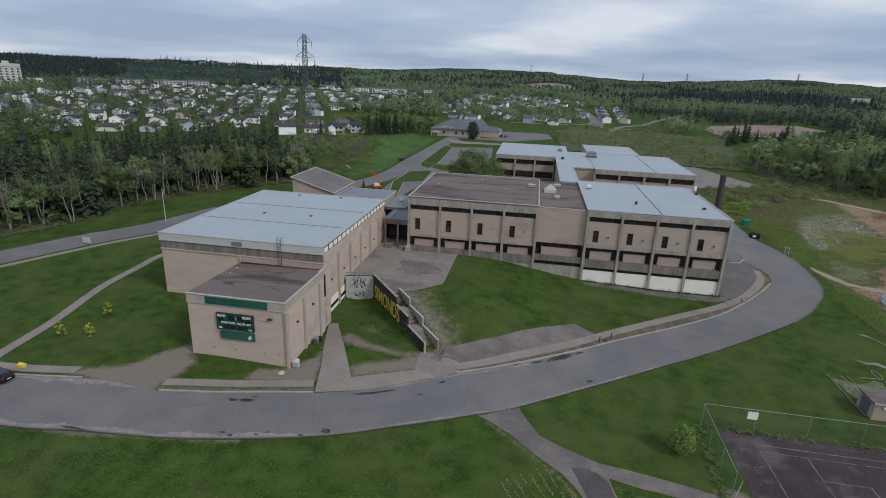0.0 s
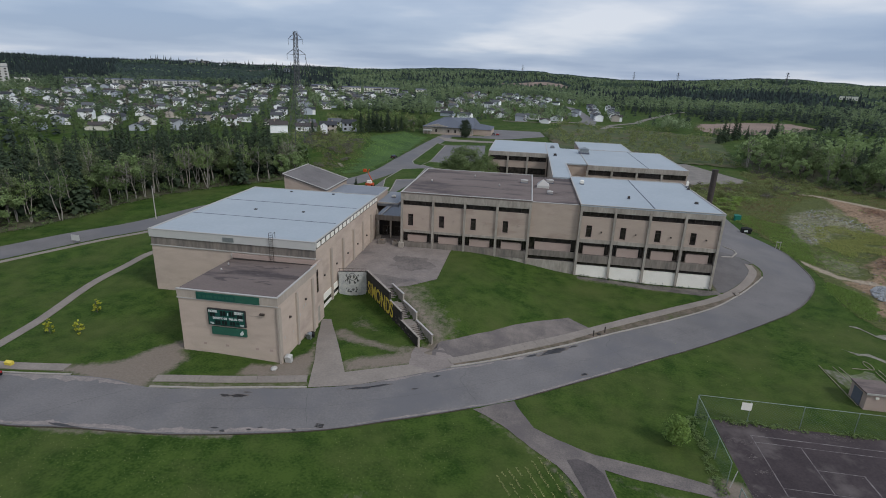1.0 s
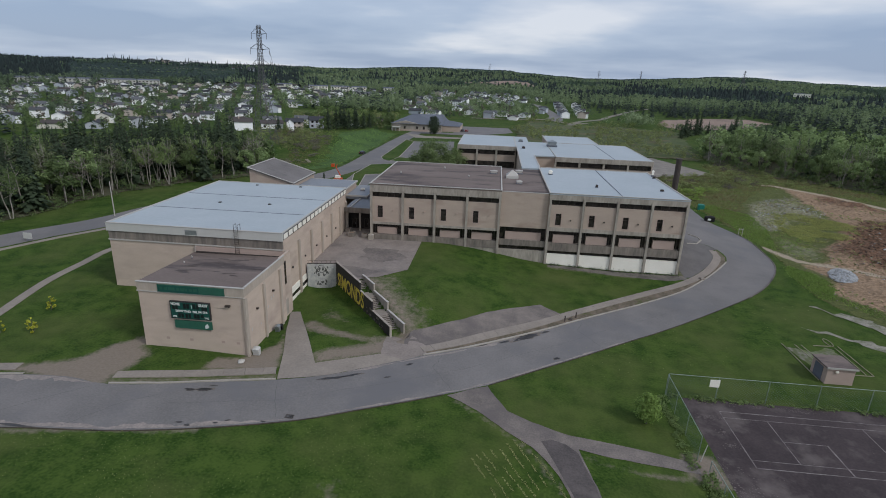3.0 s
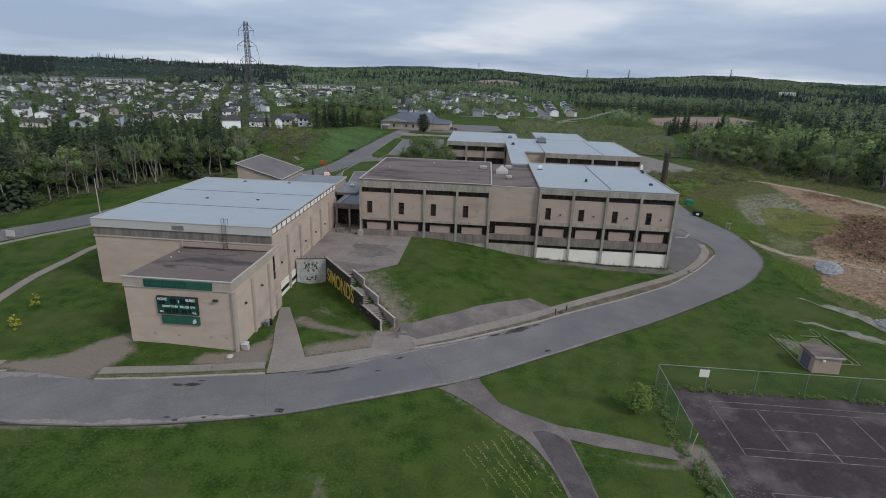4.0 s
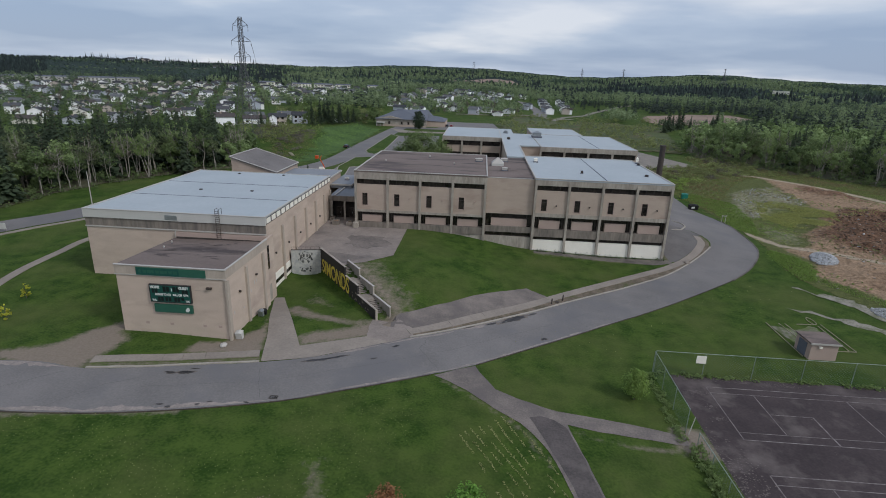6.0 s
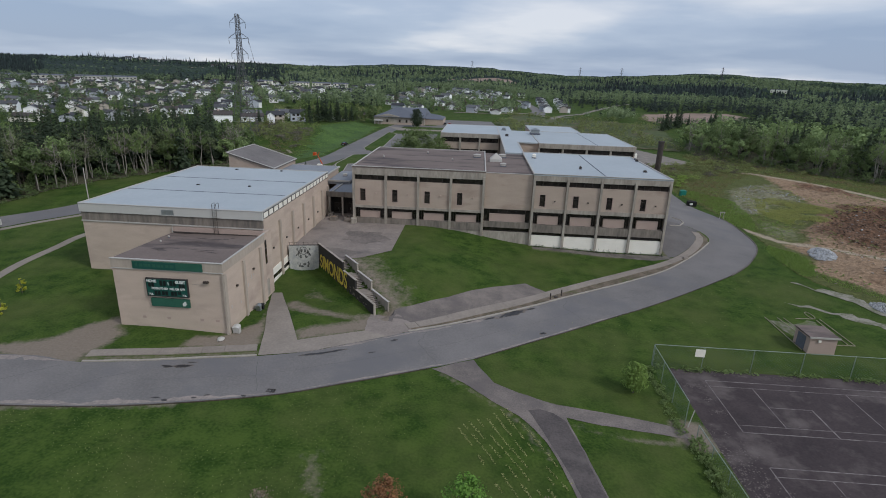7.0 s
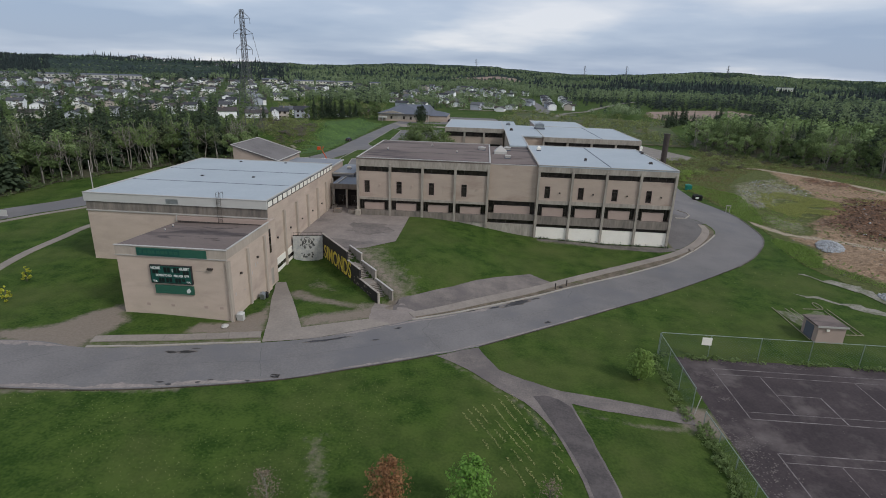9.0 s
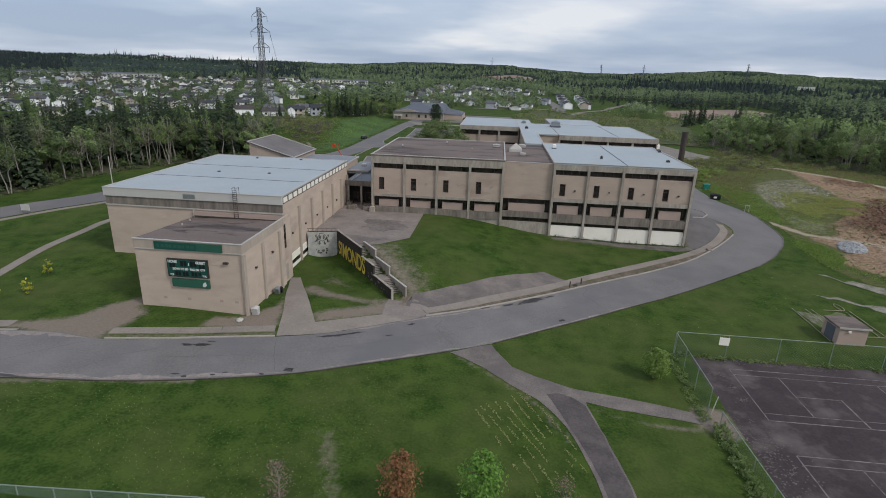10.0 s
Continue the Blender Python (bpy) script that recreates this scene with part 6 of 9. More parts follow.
for k in range(15):
    d, z, r = rnd.uniform(0.12, 1.35), rnd.uniform(0.8, 2.75), rnd.uniform(0.07, 0.2)
    q = rnd.uniform(0.6, 2.4)
    for s in (2.65 - d, 2.65 + d + rnd.uniform(-0.1, 0.1)):
        mural_blob(bm, s, z, r, r * q, s * 3 + z)
for k in range(9):
    mural_blob(bm, rnd.uniform(1.5, 4.2), rnd.uniform(-1.2, 0.3), rnd.uniform(0.08, 0.3), rnd.uniform(0.06, 0.25), k * 1.7)
part("mural_marks", bm, M["mural_grey"], th, "faded dark mural marks")
bm = mural(bmesh.new(), 0, 5.45, -0.33, 0.03, 3.153, 3.22)
for k in range(7):
    p = Vector((-1.5, 28.85, 0)) + MD * (0.2 + 0.85 * k) - MN * 0.15
    tube(bm, (p.x, p.y, 3.2), (p.x, p.y, 3.75), 0.03)
p, q = Vector((-1.5, 28.85, 3.75)) - MN * 0.15, Vector((-1.5, 28.85, 3.75)) + MD * 5.4 - MN * 0.15
tube(bm, p, q, 0.03)
part("railing", bm, M["rust"], th, "thin dark railing")

th = thing("outdoor_stairs", along(8, 1, -1.5), "concrete outdoor stairs in three flights with parapet", "stairs")
z, s, NW = 2.14, 7.2, 2.62
for fl in range(3):
    for k in range(8):
        z -= 0.148
        # Shade-toned riser under a lighter tread.
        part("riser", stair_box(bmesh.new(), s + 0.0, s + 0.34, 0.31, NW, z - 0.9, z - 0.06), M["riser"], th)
        part("step", stair_box(bmesh.new(), s - 0.02, s + 0.36, 0.305, NW, z - 0.055, z), M["walk"], th)
        s += 0.4
    if fl < 2:
        ln = 2.55 if fl == 0 else 2.4
        part("landing", stair_box(bmesh.new(), s, s + ln, 0.31, NW, z - 0.9, z - 0.004), M["walk"], th)
        s += ln
for s0, s1, zt in ((6.6, 11.9, 2.75), (11.9, 17.6, 1.5), (17.6, 23.7, 0.1)):
    part("parapet", stair_box(bmesh.new(), s0, s1 - 0.002, NW + 0.003, NW + 0.28, -2.8, zt), M["concrete"], th)
    part("parapet_cap", stair_box(bmesh.new(), s0 - 0.03, s1 + 0.03, NW - 0.03, NW + 0.31, zt + 0.003, zt + 0.08), M["coping"], th)

# ---- trees ----


def leaf_cloud(rng, centres, radii, n, size):
    """n small bent diamonds in a set of balls, turned mostly outwards: vertices and triangles."""
    c = np.array(centres)
    pick = rng.integers(0, len(c), n)
    d = rng.normal(size=(n, 3))
    d /= np.linalg.norm(d, axis=1)[:, None]
    p = c[pick] + d * (np.array(radii)[pick] * rng.random(n) ** 0.45)[:, None] * (1, 1, 0.8)
    o = p - (c.mean(0) - (0, 0, 0.3 * np.ptp(c[:, 2]) + 0.05))
    o = o / (np.linalg.norm(o, axis=1)[:, None] + 1e-6) + rng.normal(size=(n, 3)) * 0.55
    o /= np.linalg.norm(o, axis=1)[:, None]
    u = np.cross(o, rng.normal(size=(n, 3)))
    u /= np.linalg.norm(u, axis=1)[:, None]
    w = np.cross(o, u)
    s = (size * (0.6 + 0.8 * rng.random(n)))[:, None]
    v = np.stack([p + u * s, p + w * s * 0.62, p - u * s, p - w * s * 0.62 + np.cross(u, w) * s * 0.3], 1).reshape(-1, 3)
    k = 4 * np.arange(n)[:, None]
    return v, np.concatenate([k + (0, 1, 2), k + (0, 2, 3)])


def stem_arrays(paths, sides=5):
    """Tapered stems along lists of (point, radius)."""
    vs, ts = [], []
    for path in paths:
        base = len(vs)
        for (p, r) in path:
            for k in range(sides):
                a = 2 * math.pi * k / sides
                vs.append((p[0] + r * math.cos(a), p[1] + r * math.sin(a), p[2]))
        for j in range(len(path) - 1):
            for k in range(sides):
                a, b = base + j * sides + k, base + j * sides + (k + 1) % sides
                ts += [(a, b, b + sides), (a, b + sides, a + sides)]
    return np.array(vs), np.array(ts)


def broadleaf(seed, h, spread, n, size, low=0.3, stems=1, limbs=7):
    """Trunk and crown arrays of a deciduous tree standing at the origin."""
    rng = np.random.default_rng(seed)
    paths, tips, rad = [], [], []
    for s in range(stems):
        lean = rng.normal(0, 0.06, 2) * h
        off = rng.normal(0, 0.12 * stems, 2)
        top = np.array([off[0] + lean[0], off[1] + lean[1], h * 0.86])
        foot = np.array([off[0] * 0.4, off[1] * 0.4, -0.3])
        trunk = []
        for u in np.linspace(0, 1, 6):
            q = foot + (top - foot) * u + np.array([*rng.normal(0, 0.012 * h, 2) * (u > 0), 0])
            trunk.append((q, (0.014 * h / (1 + 0.3 * stems)) * (1 - 0.8 * u) + 0.015))
        paths.append(trunk)
        tips.append(top)
        rad.append(spread * 0.35)
        for k in range(limbs):
            u = low + (0.8 - low) * (k + rng.random()) / limbs
            a = 2 * math.pi * (k * 0.382 + rng.random() * 0.2)
            q = foot + (top - foot) * u
            ln = spread * (1.05 - 0.55 * u) * (0.7 + 0.5 * rng.random())
            e = q + np.array([math.cos(a) * ln, math.sin(a) * ln, ln * (0.5 + 0.5 * rng.random())])
            m = (q + e) / 2 + np.array([0, 0, -0.06 * ln])
            r = 0.008 * h * (1 - 0.5 * u)
            paths.append([(q, r), (m, r * 0.65), (e, 0.015)])
            tips += [e, m * 0.4 + e * 0.6]
            rad += [spread * 0.36, spread * 0.28]
    return stem_arrays(paths), leaf_cloud(rng, tips, rad, n, size)


def ovoid(seed, h, r, n, size, low=0.18):
    """Trunk and a dense egg-shaped crown of a young lawn tree."""
    rng = np.random.default_rng(seed)
    c, rad, paths = [], [], [[((0, 0, -0.3), 0.02 * h), ((0.03 * h, 0, h * 0.5), 0.012 * h), ((0, 0.02 * h, h * 0.9), 0.01)]]
    for k in range(16):
        u = k / 15
        w = r * math.sin(math.pi * (0.12 + 0.8 * u)) ** 0.7
        a = 2.4 * k
        p = (0.5 * w * math.cos(a), 0.5 * w * math.sin(a), h * (low + (0.9 - low) * u))
        c.append(p)
        rad.append(w * 0.62)
        paths.append([((0, 0, p[2] - 0.12 * h), 0.006 * h), (p, 0.004 * h)])
    return stem_arrays(paths), leaf_cloud(rng, c, rad, n, size)


def conifer(seed, h, width, tiers, fronds, tufts=1):
    """Trunk and crown arrays of a spruce: drooping branches in uneven tiers, each with one or more flat tufts."""
    rng = np.random.default_rng(seed)
    vs, ts = [], []
    for t in range(tiers):
        u = (t + rng.random() * 0.5) / tiers
        z0 = h * (0.1 + 0.88 * u)
        ln = width * (1 - u) ** 0.85 * (0.75 + 0.45 * rng.random()) + 0.15
        for k in range(fronds):
            a = 2 * math.pi * (k + 0.5 * (t % 2) + rng.random() * 0.7) / fronds
            l2 = ln * (0.55 + 0.65 * rng.random())
            z = z0 + rng.normal() * 0.015 * h
            for j in range(tufts):
                b0, b1 = l2 * j / tufts * 0.85, l2 * (j + 1.25) / (tufts + 0.25)
                aa = a + (rng.normal() * 0.22 if tufts > 1 else 0.0)
                ca, sa = math.cos(aa), math.sin(aa)
                wd = (b1 - b0) * (0.42 if tufts > 1 or fronds < 10 else 0.27) + 0.06
                mid = b0 * 0.42 + b1 * 0.58
                roll = rng.normal() * 0.35 * wd if tufts > 1 else 0.0
                drop = [0.14 * l2 - 0.5 * q for q in (b0, mid, b1)]
                b = len(vs)
                vs += [(ca * b0, sa * b0, z + drop[0]), (ca * mid - sa * wd, sa * mid + ca * wd, z + drop[1] + roll), (ca * b1, sa * b1, z + drop[2]), (ca * mid + sa * wd, sa * mid - ca * wd, z + drop[1] - roll)]
                ts += [(b, b + 1, b + 2), (b, b + 2, b + 3)]
    b = len(vs)
    vs += [(0.12, 0, h * 0.92), (-0.06, 0.1, h * 0.92), (-0.06, -0.1, h * 0.92), (0, 0, h)]
    ts += [(b, b + 1, b + 3), (b + 1, b + 2, b + 3), (b + 2, b, b + 3)]
    return stem_arrays([[((0, 0, -0.3), 0.018 * h), ((0, 0, h * 0.5), 0.011 * h), ((0, 0, h * 0.93), 0.02)]]), (np.array(vs), np.array(ts))


def mesh_arrays(name, va, mat):
    v, t = va
    me = bpy.data.meshes.new(name)
    me.from_pydata(v.tolist(), [], t.tolist())
    me.materials.append(mat)
    return me


def tree_thing(name, arrays, bark, leaf, label, at, group=""):
    th = thing(name, at, label, "tree", group)
    for nm, va, mt in (("trunk", arrays[0], bark), ("crown", arrays[1], leaf)):
        ob = new(nm, mesh_arrays(nm, va, mt))
        ob.parent = th
    return th


def scatter(poly, spacing, seed, jitter=0.8):
    rng = random.Random(seed)
    xs, ys = [p[0] for p in poly], [p[1] for p in poly]
    out, y = [], min(ys)
    while y < max(ys):
        x = min(xs)
        while x < max(xs):
            p = (x + spacing * jitter * (rng.random() - 0.5), y + spacing * jitter * (rng.random() - 0.5))
            if inside(p, poly):
                out.append(p)
            x += spacing
        y += spacing
    return out


def joined(kinds, spots, rng, sink=0.1, level=None):
    """Many trees as one mesh: kinds are arrays, spots rows of (x, y, kind, height scale, width scale)."""
    vs, ts, n = [], [], 0
    for x, y, k, sz, sw in spots:
        v, t = kinds[k]
        a = rng.random() * 6.283
        c, s = math.cos(a), math.sin(a)
        q = np.empty_like(v)
        q[:, 0] = (v[:, 0] * c - v[:, 1] * s) * sw + x
        q[:, 1] = (v[:, 0] * s + v[:, 1] * c) * sw + y
        q[:, 2] = v[:, 2] * sz + (level or ground)(x, y) - sink
        vs.append(q)
        ts.append(t + n)
        n += len(v)
    return np.concatenate(vs), np.concatenate(ts)


BIRCH = [broadleaf(11 + k, h, 2.6, n, 0.17, 0.42, st, 9) for k, (h, n, st) in enumerate(((13, 1300, 2), (11.5, 900, 1), (14, 1500, 3), (12, 700, 2), (12.5, 240, 2)))]
ROUND = [broadleaf(31 + k, h, sp, n, 0.26, 0.2, 1, 10) for k, (h, sp, n) in enumerate(((11, 3.6, 1500), (9, 3.2, 1300), (12, 4.0, 1700)))]
SPRUCE = [conifer(51 + k, h, w, 27, 9, 3) for k, (h, w) in enumerate(((12.5, 2.5), (10.5, 2.2), (13.5, 2.7)))]
WOODS_W = [(-101, 0), (-97, 20), (-85, 45), (-83, 54), (-79, 71), (-76, 83), (-67, 99), (-55, 113), (-50, 124), (-56, 142), (-72, 160), (-96, 160), (-120, 142), (-138, 110), (-146, 60), (-148, 20), (-130, -15)]
WOODS_E = [(150, 236), (160, 212), (176, 188), (198, 160), (228, 132), (275, 105), (420, 90), (560, 260), (480, 340), (360, 320), (300, 310), (240, 320), (200, 330), (180, 310), (166, 290), (154, 262)]
for nm, poly in (("forest_floor", WOODS_W), ("forest_floor", WOODS_E)):
    patch(nm, poly, M["forest_floor"], 0.15, "brown leaf litter and undergrowth under the trees", "undergrowth", 1.5, 6)


made = {}


def plant(key, name, arrays, bark, leaf, label, x, y, sz, turn, group):
    m = Matrix.Translation((x, y, ground(x, y) - 0.05)) @ Matrix.Rotation(turn, 4, "Z") @ Matrix.Scale(sz, 4)
    if key not in made:
        th = tree_thing(name, arrays, M[bark], M[leaf], label, (x, y, ground(x, y) - 0.05), group)
        made[key] = th
        th.matrix_basis = m
        return th
    ob = copy_thing(made[key], Matrix.Identity(4))
    ob.matrix_basis = m
    return ob


def plant_woods(poly, seed, spacing, near, count, birch_share, spruce_share, group, tall=1.0):
    """Single trees near the edge that faces the school; the depth of the woods is joined."""
    rng = random.Random(seed)
    spots = scatter(poly, spacing, seed, 0.95)
    spots.sort(key=lambda p: math.hypot(p[0] - near[0], p[1] - near[1]))
    far_l, far_n, far_b = [], [], []
    for k, (x, y) in enumerate(spots):
        d = edge_distance((x, y), poly)
        r = rng.random()
        spr = spruce_share * smooth(4, 17, d) * (1 - 0.5 * smooth(-88, -108, x)) + 0.05
        sz = (0.78 + 0.4 * rng.random()) * tall
        turn = rng.random() * 6.283
        if k < count:
            if r < spr:
                j = rng.randrange(3)
                sz *= 1.2
                plant(("s", j), "spruce_tree", SPRUCE[j], "bark", "needle", "tall dark green spruce in the woods", x, y, sz, turn, group)
            elif r < spr + birch_share:
                j = rng.randrange(5)
                plant(("b", j), "birch_tree", BIRCH[j], "birch", ("olive_leaf", "leaf", "fresh_leaf", "leaf", "twig")[j], "slender pale-trunked tree with bare twigs" if j == 4 else "slender pale-trunked tree with sparse spring leaves", x, y, sz, turn, group)
            else:
                j = rng.randrange(3)
                plant(("r", j, group), "broadleaf_tree", ROUND[j], "bark", "leaf" if j == 2 else "bright_leaf", "leafy green tree at the woods' edge", x, y, sz * 0.95, turn, group)
        elif r < spr:
            far_n.append((x, y, rng.randrange(3), sz * 1.2, sz * 1.1))
        else:
            far_l.append((x, y, rng.randrange(3), sz, sz))
    return far_l, far_n


wl, wn = plant_woods(WOODS_W, 3, 4.2, (-40, 60), 215, 0.62, 0.86, "trees of the west woods", 1.15)
el, en = plant_woods(WOODS_E, 4, 7.0, (130, 130), 150, 0.34, 0.1, "trees of the east woods", 1.3)
ROUND_MID = [broadleaf(71 + k, h, sp, 185, 0.66, 0.2, 1, 8)[1] for k, (h, sp) in enumerate(((10.5, 3.8), (9, 3.5), (11.5, 4.2)))]
SPRUCE_MID = [conifer(81 + k, h, w, 15, 7, 2)[1] for k, (h, w) in enumerate(((12.5, 2.6), (10.5, 2.3), (13.5, 2.8)))]
rng0 = random.Random(77)
bulk("woods_foliage", *joined(ROUND_MID, el[::3] + el[1::3], rng0), M["bright_leaf"], "massed fresh green broadleaf trees of the east woods", "woods")
bulk("woods_foliage", *joined(ROUND_MID, el[2::3], rng0), M["leaf"], "darker green broadleaf trees among the east woods", "woods")
bulk("woods_foliage", *joined(ROUND_MID, wl[:len(wl) // 2], rng0), M["leaf"], "massed green broadleaf trees deep in the woods", "woods")
bulk("woods_conifers", *joined(SPRUCE_MID, wn + en, rng0), M["needle"], "massed dark conifers deep in the woods", "woods")

YARD = broadleaf(36, 11.5, 4.4, 6000, 0.2, 0.1, 3, 13)
# single trees round the school
for x, y, sz in ((180, 375, 1.45), (186, 384, 1.1), (195, 396, 1.5), (200, 402, 1.3), (209, 408, 0.9), (236, 422, 1.3), (230, 417, 0.85), (174, 366, 0.95)):
    plant(("s", 2), "spruce_tree", SPRUCE[2], "bark", "needle", "tall dark spruce standing clear of the woods", x, y, sz, x, "clear spruces")
for x, y, sz in ((10.5, 127, 1.38), (18.3, 126, 1.12), (5.2, 129, 0.85), (14.5, 122, 0.9)):
    plant(("y", "yard"), "broadleaf_tree", YARD, "bark", "yard_leaf", "soft green tree in the yard behind the school", x, y, sz, x, "yard trees")
for k, (x, y, sz) in enumerate(((-78, 296, 1.5), (-72, 304, 1.35), (-66, 296, 1.2), (-60, 302, 1.3), (-84, 300, 1.3), (-56, 306, 1.0), (-90, 304, 1.4), (-96, 298, 1.2))):
    plant(("r", k % 3, "yard"), "broadleaf_tree", ROUND[k % 3], "bark", "leaf" if k % 2 else "fresh_leaf", "leafy tree on the rise beside the low building", x, y, sz, x, "yard trees")
plant(("s", 1), "spruce_tree", SPRUCE[1], "bark", "needle", "small dark conifer beside the back road", -26.4, 116.9, 0.3, 1.0, "clear spruces")
plant(("dark",), "cedar_tree", ovoid(97, 12.0, 4.6, 3800, 0.3, 0.1), "bark", "needle", "broad dark evergreen beside the low building", -7.6, 288, 1.0, 1.0, "")
for x, y, sz in ((-67, 252, 1.15), (-63.5, 257, 1.25), (-60.5, 264, 1.3), (-57, 262, 1.05), (-53.5, 266, 1.15), (-50, 271, 0.95), (-64, 268, 1.3), (-57, 276, 1.2), (-49, 282, 0.9), (-92, 238, 0.8)):
    plant(("s", 0), "spruce_tree", SPRUCE[0], "bark", "needle", "dark conifer on open ground near the low building", x, y, sz * 0.95, x, "yard trees")
SMALL = [ovoid(91, 4.6, 1.75, 3600, 0.13), ovoid(92, 4.2, 1.3, 800, 0.07), ovoid(93, 4.4, 1.55, 1900, 0.1), ovoid(94, 3.2, 1.0, 420, 0.06), broadleaf(95, 2.5, 0.62, 260, 0.12, 0.12, 1, 9)]
for k, (x, y, sz, leaf, bark, label) in enumerate(((54.2, -4.3, 0.98, "lime_leaf", "bark", "rounded bright green small tree on the lawn"),
                                               (17.3, -31.2, 1.08, "bud", "birch", "small grey-stemmed tree with bare budding twigs"),
                                               (33.6, -29.2, 1.38, "vivid_leaf", "bark", "small fresh green tree beside the path"),
                                               (40.2, -28.6, 1.35, "bud", "bark", "small sparse tree with reddish buds"))):
    plant(("small", k), "small_tree", SMALL[k], bark, leaf, label, x, y, sz, k, "")
plant(("copper",), "copper_tree", SMALL[2], "bark", "red_leaf", "small tree with copper red leaves", 26.9, -29.7, 1.24, 2.0, "")
for x, y in ((-36.6, 7.6), (-33.4, 0.9), (-38.2, 0.0)):
    plant(("sapling",), "sapling", SMALL[4], "bark", "yellow_leaf", "thin sapling with bright yellow leaves on the lawn", x, y, 1.1, x, "lawn saplings")

for x, y, sz in ((-69, 247, 0.9), (-66, 259, 0.9), (-55, 268, 0.85), (-52, 276, 0.9), (-46, 306, 1.05), (-43, 312, 1.0), (-52, 300, 1.3), (-48, 294, 1.0), (-57, 308, 1.4), (-62, 300, 1.3), (-43, 320, 1.3), (-92, 262, 0.7), (-84, 256, 0.5)):
    plant(("r", 1, "yard"), "broadleaf_tree", ROUND[1], "birch", "bright_leaf", "pale green tree at the edge of the open field", x, y, sz, x, "yard trees")

# shrubs: along the court fence, the rough meadow and behind the school
BUSH = [broadleaf(101 + k, 1.6, 0.8, 90, 0.16, 0.05, 2, 5)[1] for k in range(3)]
BIG_BUSH = [broadleaf(111 + k, 3.6, 1.9, 190, 0.2, 0.05, 2, 6)[1] for k in range(3)]
rng1 = random.Random(12)
rows = [(58.0 + rng1.uniform(-0.8, 0.3), 2.4 - k * 0.25 + rng1.uniform(-0.3, 0.3), rng1.randrange(3), rng1.uniform(0.14, 0.55), rng1.uniform(0.25, 0.6)) for k in range(60)]
rows += [(59 + k * 0.3 + rng1.uniform(-0.4, 0.4), 2.95 + rng1.uniform(-0.5, 0.3), rng1.randrange(3), rng1.uniform(0.1, 0.5), rng1.uniform(0.25, 0.6)) for k in range(170) if noise.noise((k * 0.07, 1, 2)) > -0.2]
rows += [(58.6 + rng1.uniform(-0.9, 0.5), -13 - k * 0.22, rng1.randrange(3), rng1.uniform(0.18, 0.75), rng1.uniform(0.3, 0.75)) for k in range(115)]
bulk("fence_shrubs", *joined(BUSH, rows, rng1), M["fresh_leaf"], "weedy green shrubs along the court fence", "shrubs")
CLUMP = [leaf_cloud(np.random.default_rng(130 + k), [(0, 0, 0.2), (0.5, 0.2, 0.15), (-0.4, 0.4, 0.2)], [0.6, 0.5, 0.5], 34, 0.13) for k in range(3)]


def weeds(poly, spacing, seed, low, high, share=0.8, patchy=None):
    return [(x, y, rng1.randrange(3), rng1.uniform(low, high), rng1.uniform(0.7, 1.5)) for x, y in scatter(poly, spacing, seed, 1.0)
            if rng1.random() < share and (patchy is None or noise.noise((x * 0.08, y * 0.08, seed)) > patchy)]


def blade_tuft(seed, n, h, spread, width):
    """A tuft of upright grass blades."""
    g = np.random.default_rng(seed)
    vs, ts = [], []
    for k in range(n):
        a, q, hh = g.uniform(0, 6.283), spread * g.random() ** 0.5, h * g.uniform(0.5, 1.15)
        x, y, t = q * math.cos(a), q * math.sin(a), g.uniform(0, 6.283)
        dx, dy = width * math.cos(t), width * math.sin(t)
        b = len(vs)
        vs += [(x - dx, y - dy, 0), (x + dx, y + dy, 0), (x + g.normal(0, 0.3) * hh, y + g.normal(0, 0.3) * hh, hh)]
        ts.append((b, b + 1, b + 2))
    return np.array(vs), np.array(ts)


BLADES = [blade_tuft(140 + k, 11, 0.3, 0.6, 0.06) for k in range(4)]


def grow(poly, spacing, seed, low, high, keep=1.0, bare=0.35, patchy=None):
    """Tufts over a plan polygon, kept off the bare soil, the tracks and the drive."""
    out = []
    for x, y in scatter(poly, spacing, seed, 1.0):
        if rng1.random() > keep or (patchy is not None and noise.noise((x * 0.12, y * 0.12, seed)) < patchy):
            continue
        if max(field_layer("soil", x, y), field_layer("torn", x, y)) > bare + 0.5 * noise.noise((x * 0.3, y * 0.3, 5)) or min(line_distance((x, y), ln) - w for ln, w, _ in FIELD_PATHS) < 0.2:
            continue
        out.append((x, y, rng1.randrange(4), rng1.uniform(low, high), rng1.uniform(0.8, 1.4)))
    return out


rows = grow([(104.4, 100), (103, 126), (97, 150), (99, 181), (138, 198), (141, 226), (150, 234), (158, 210), (176, 187), (198, 159), (232, 129), (262, 104), (258, 66), (204, 98), (178, 127), (172, 145), (162, 166), (148, 168), (128, 142), (116, 118), (112, 100)], 1.05, 6, 0.6, 1.7)
rows += grow([(113, 92), (123, 130), (137, 143), (149, 150), (144, 121), (137, 110), (127, 108), (119, 95)], 1.1, 8, 0.4, 1.2, 0.75)
bulk("meadow_grass", *joined(BLADES, rows, rng1, 0.03, field_level), M["meadow_grass"], "long olive and straw coloured meadow grass", "grass")
rows = grow([(104, 84), (105.8, 99), (103.6, 124), (110, 126), (117, 115), (114, 96), (110, 82), (106.4, 74), (105, 78)], 0.55, 7, 0.5, 1.5)
rows += grow([(107, 76), (112, 92), (122, 100), (124, 90), (116, 76), (110, 68.5)], 0.9, 9, 0.4, 1.2, 0.7)
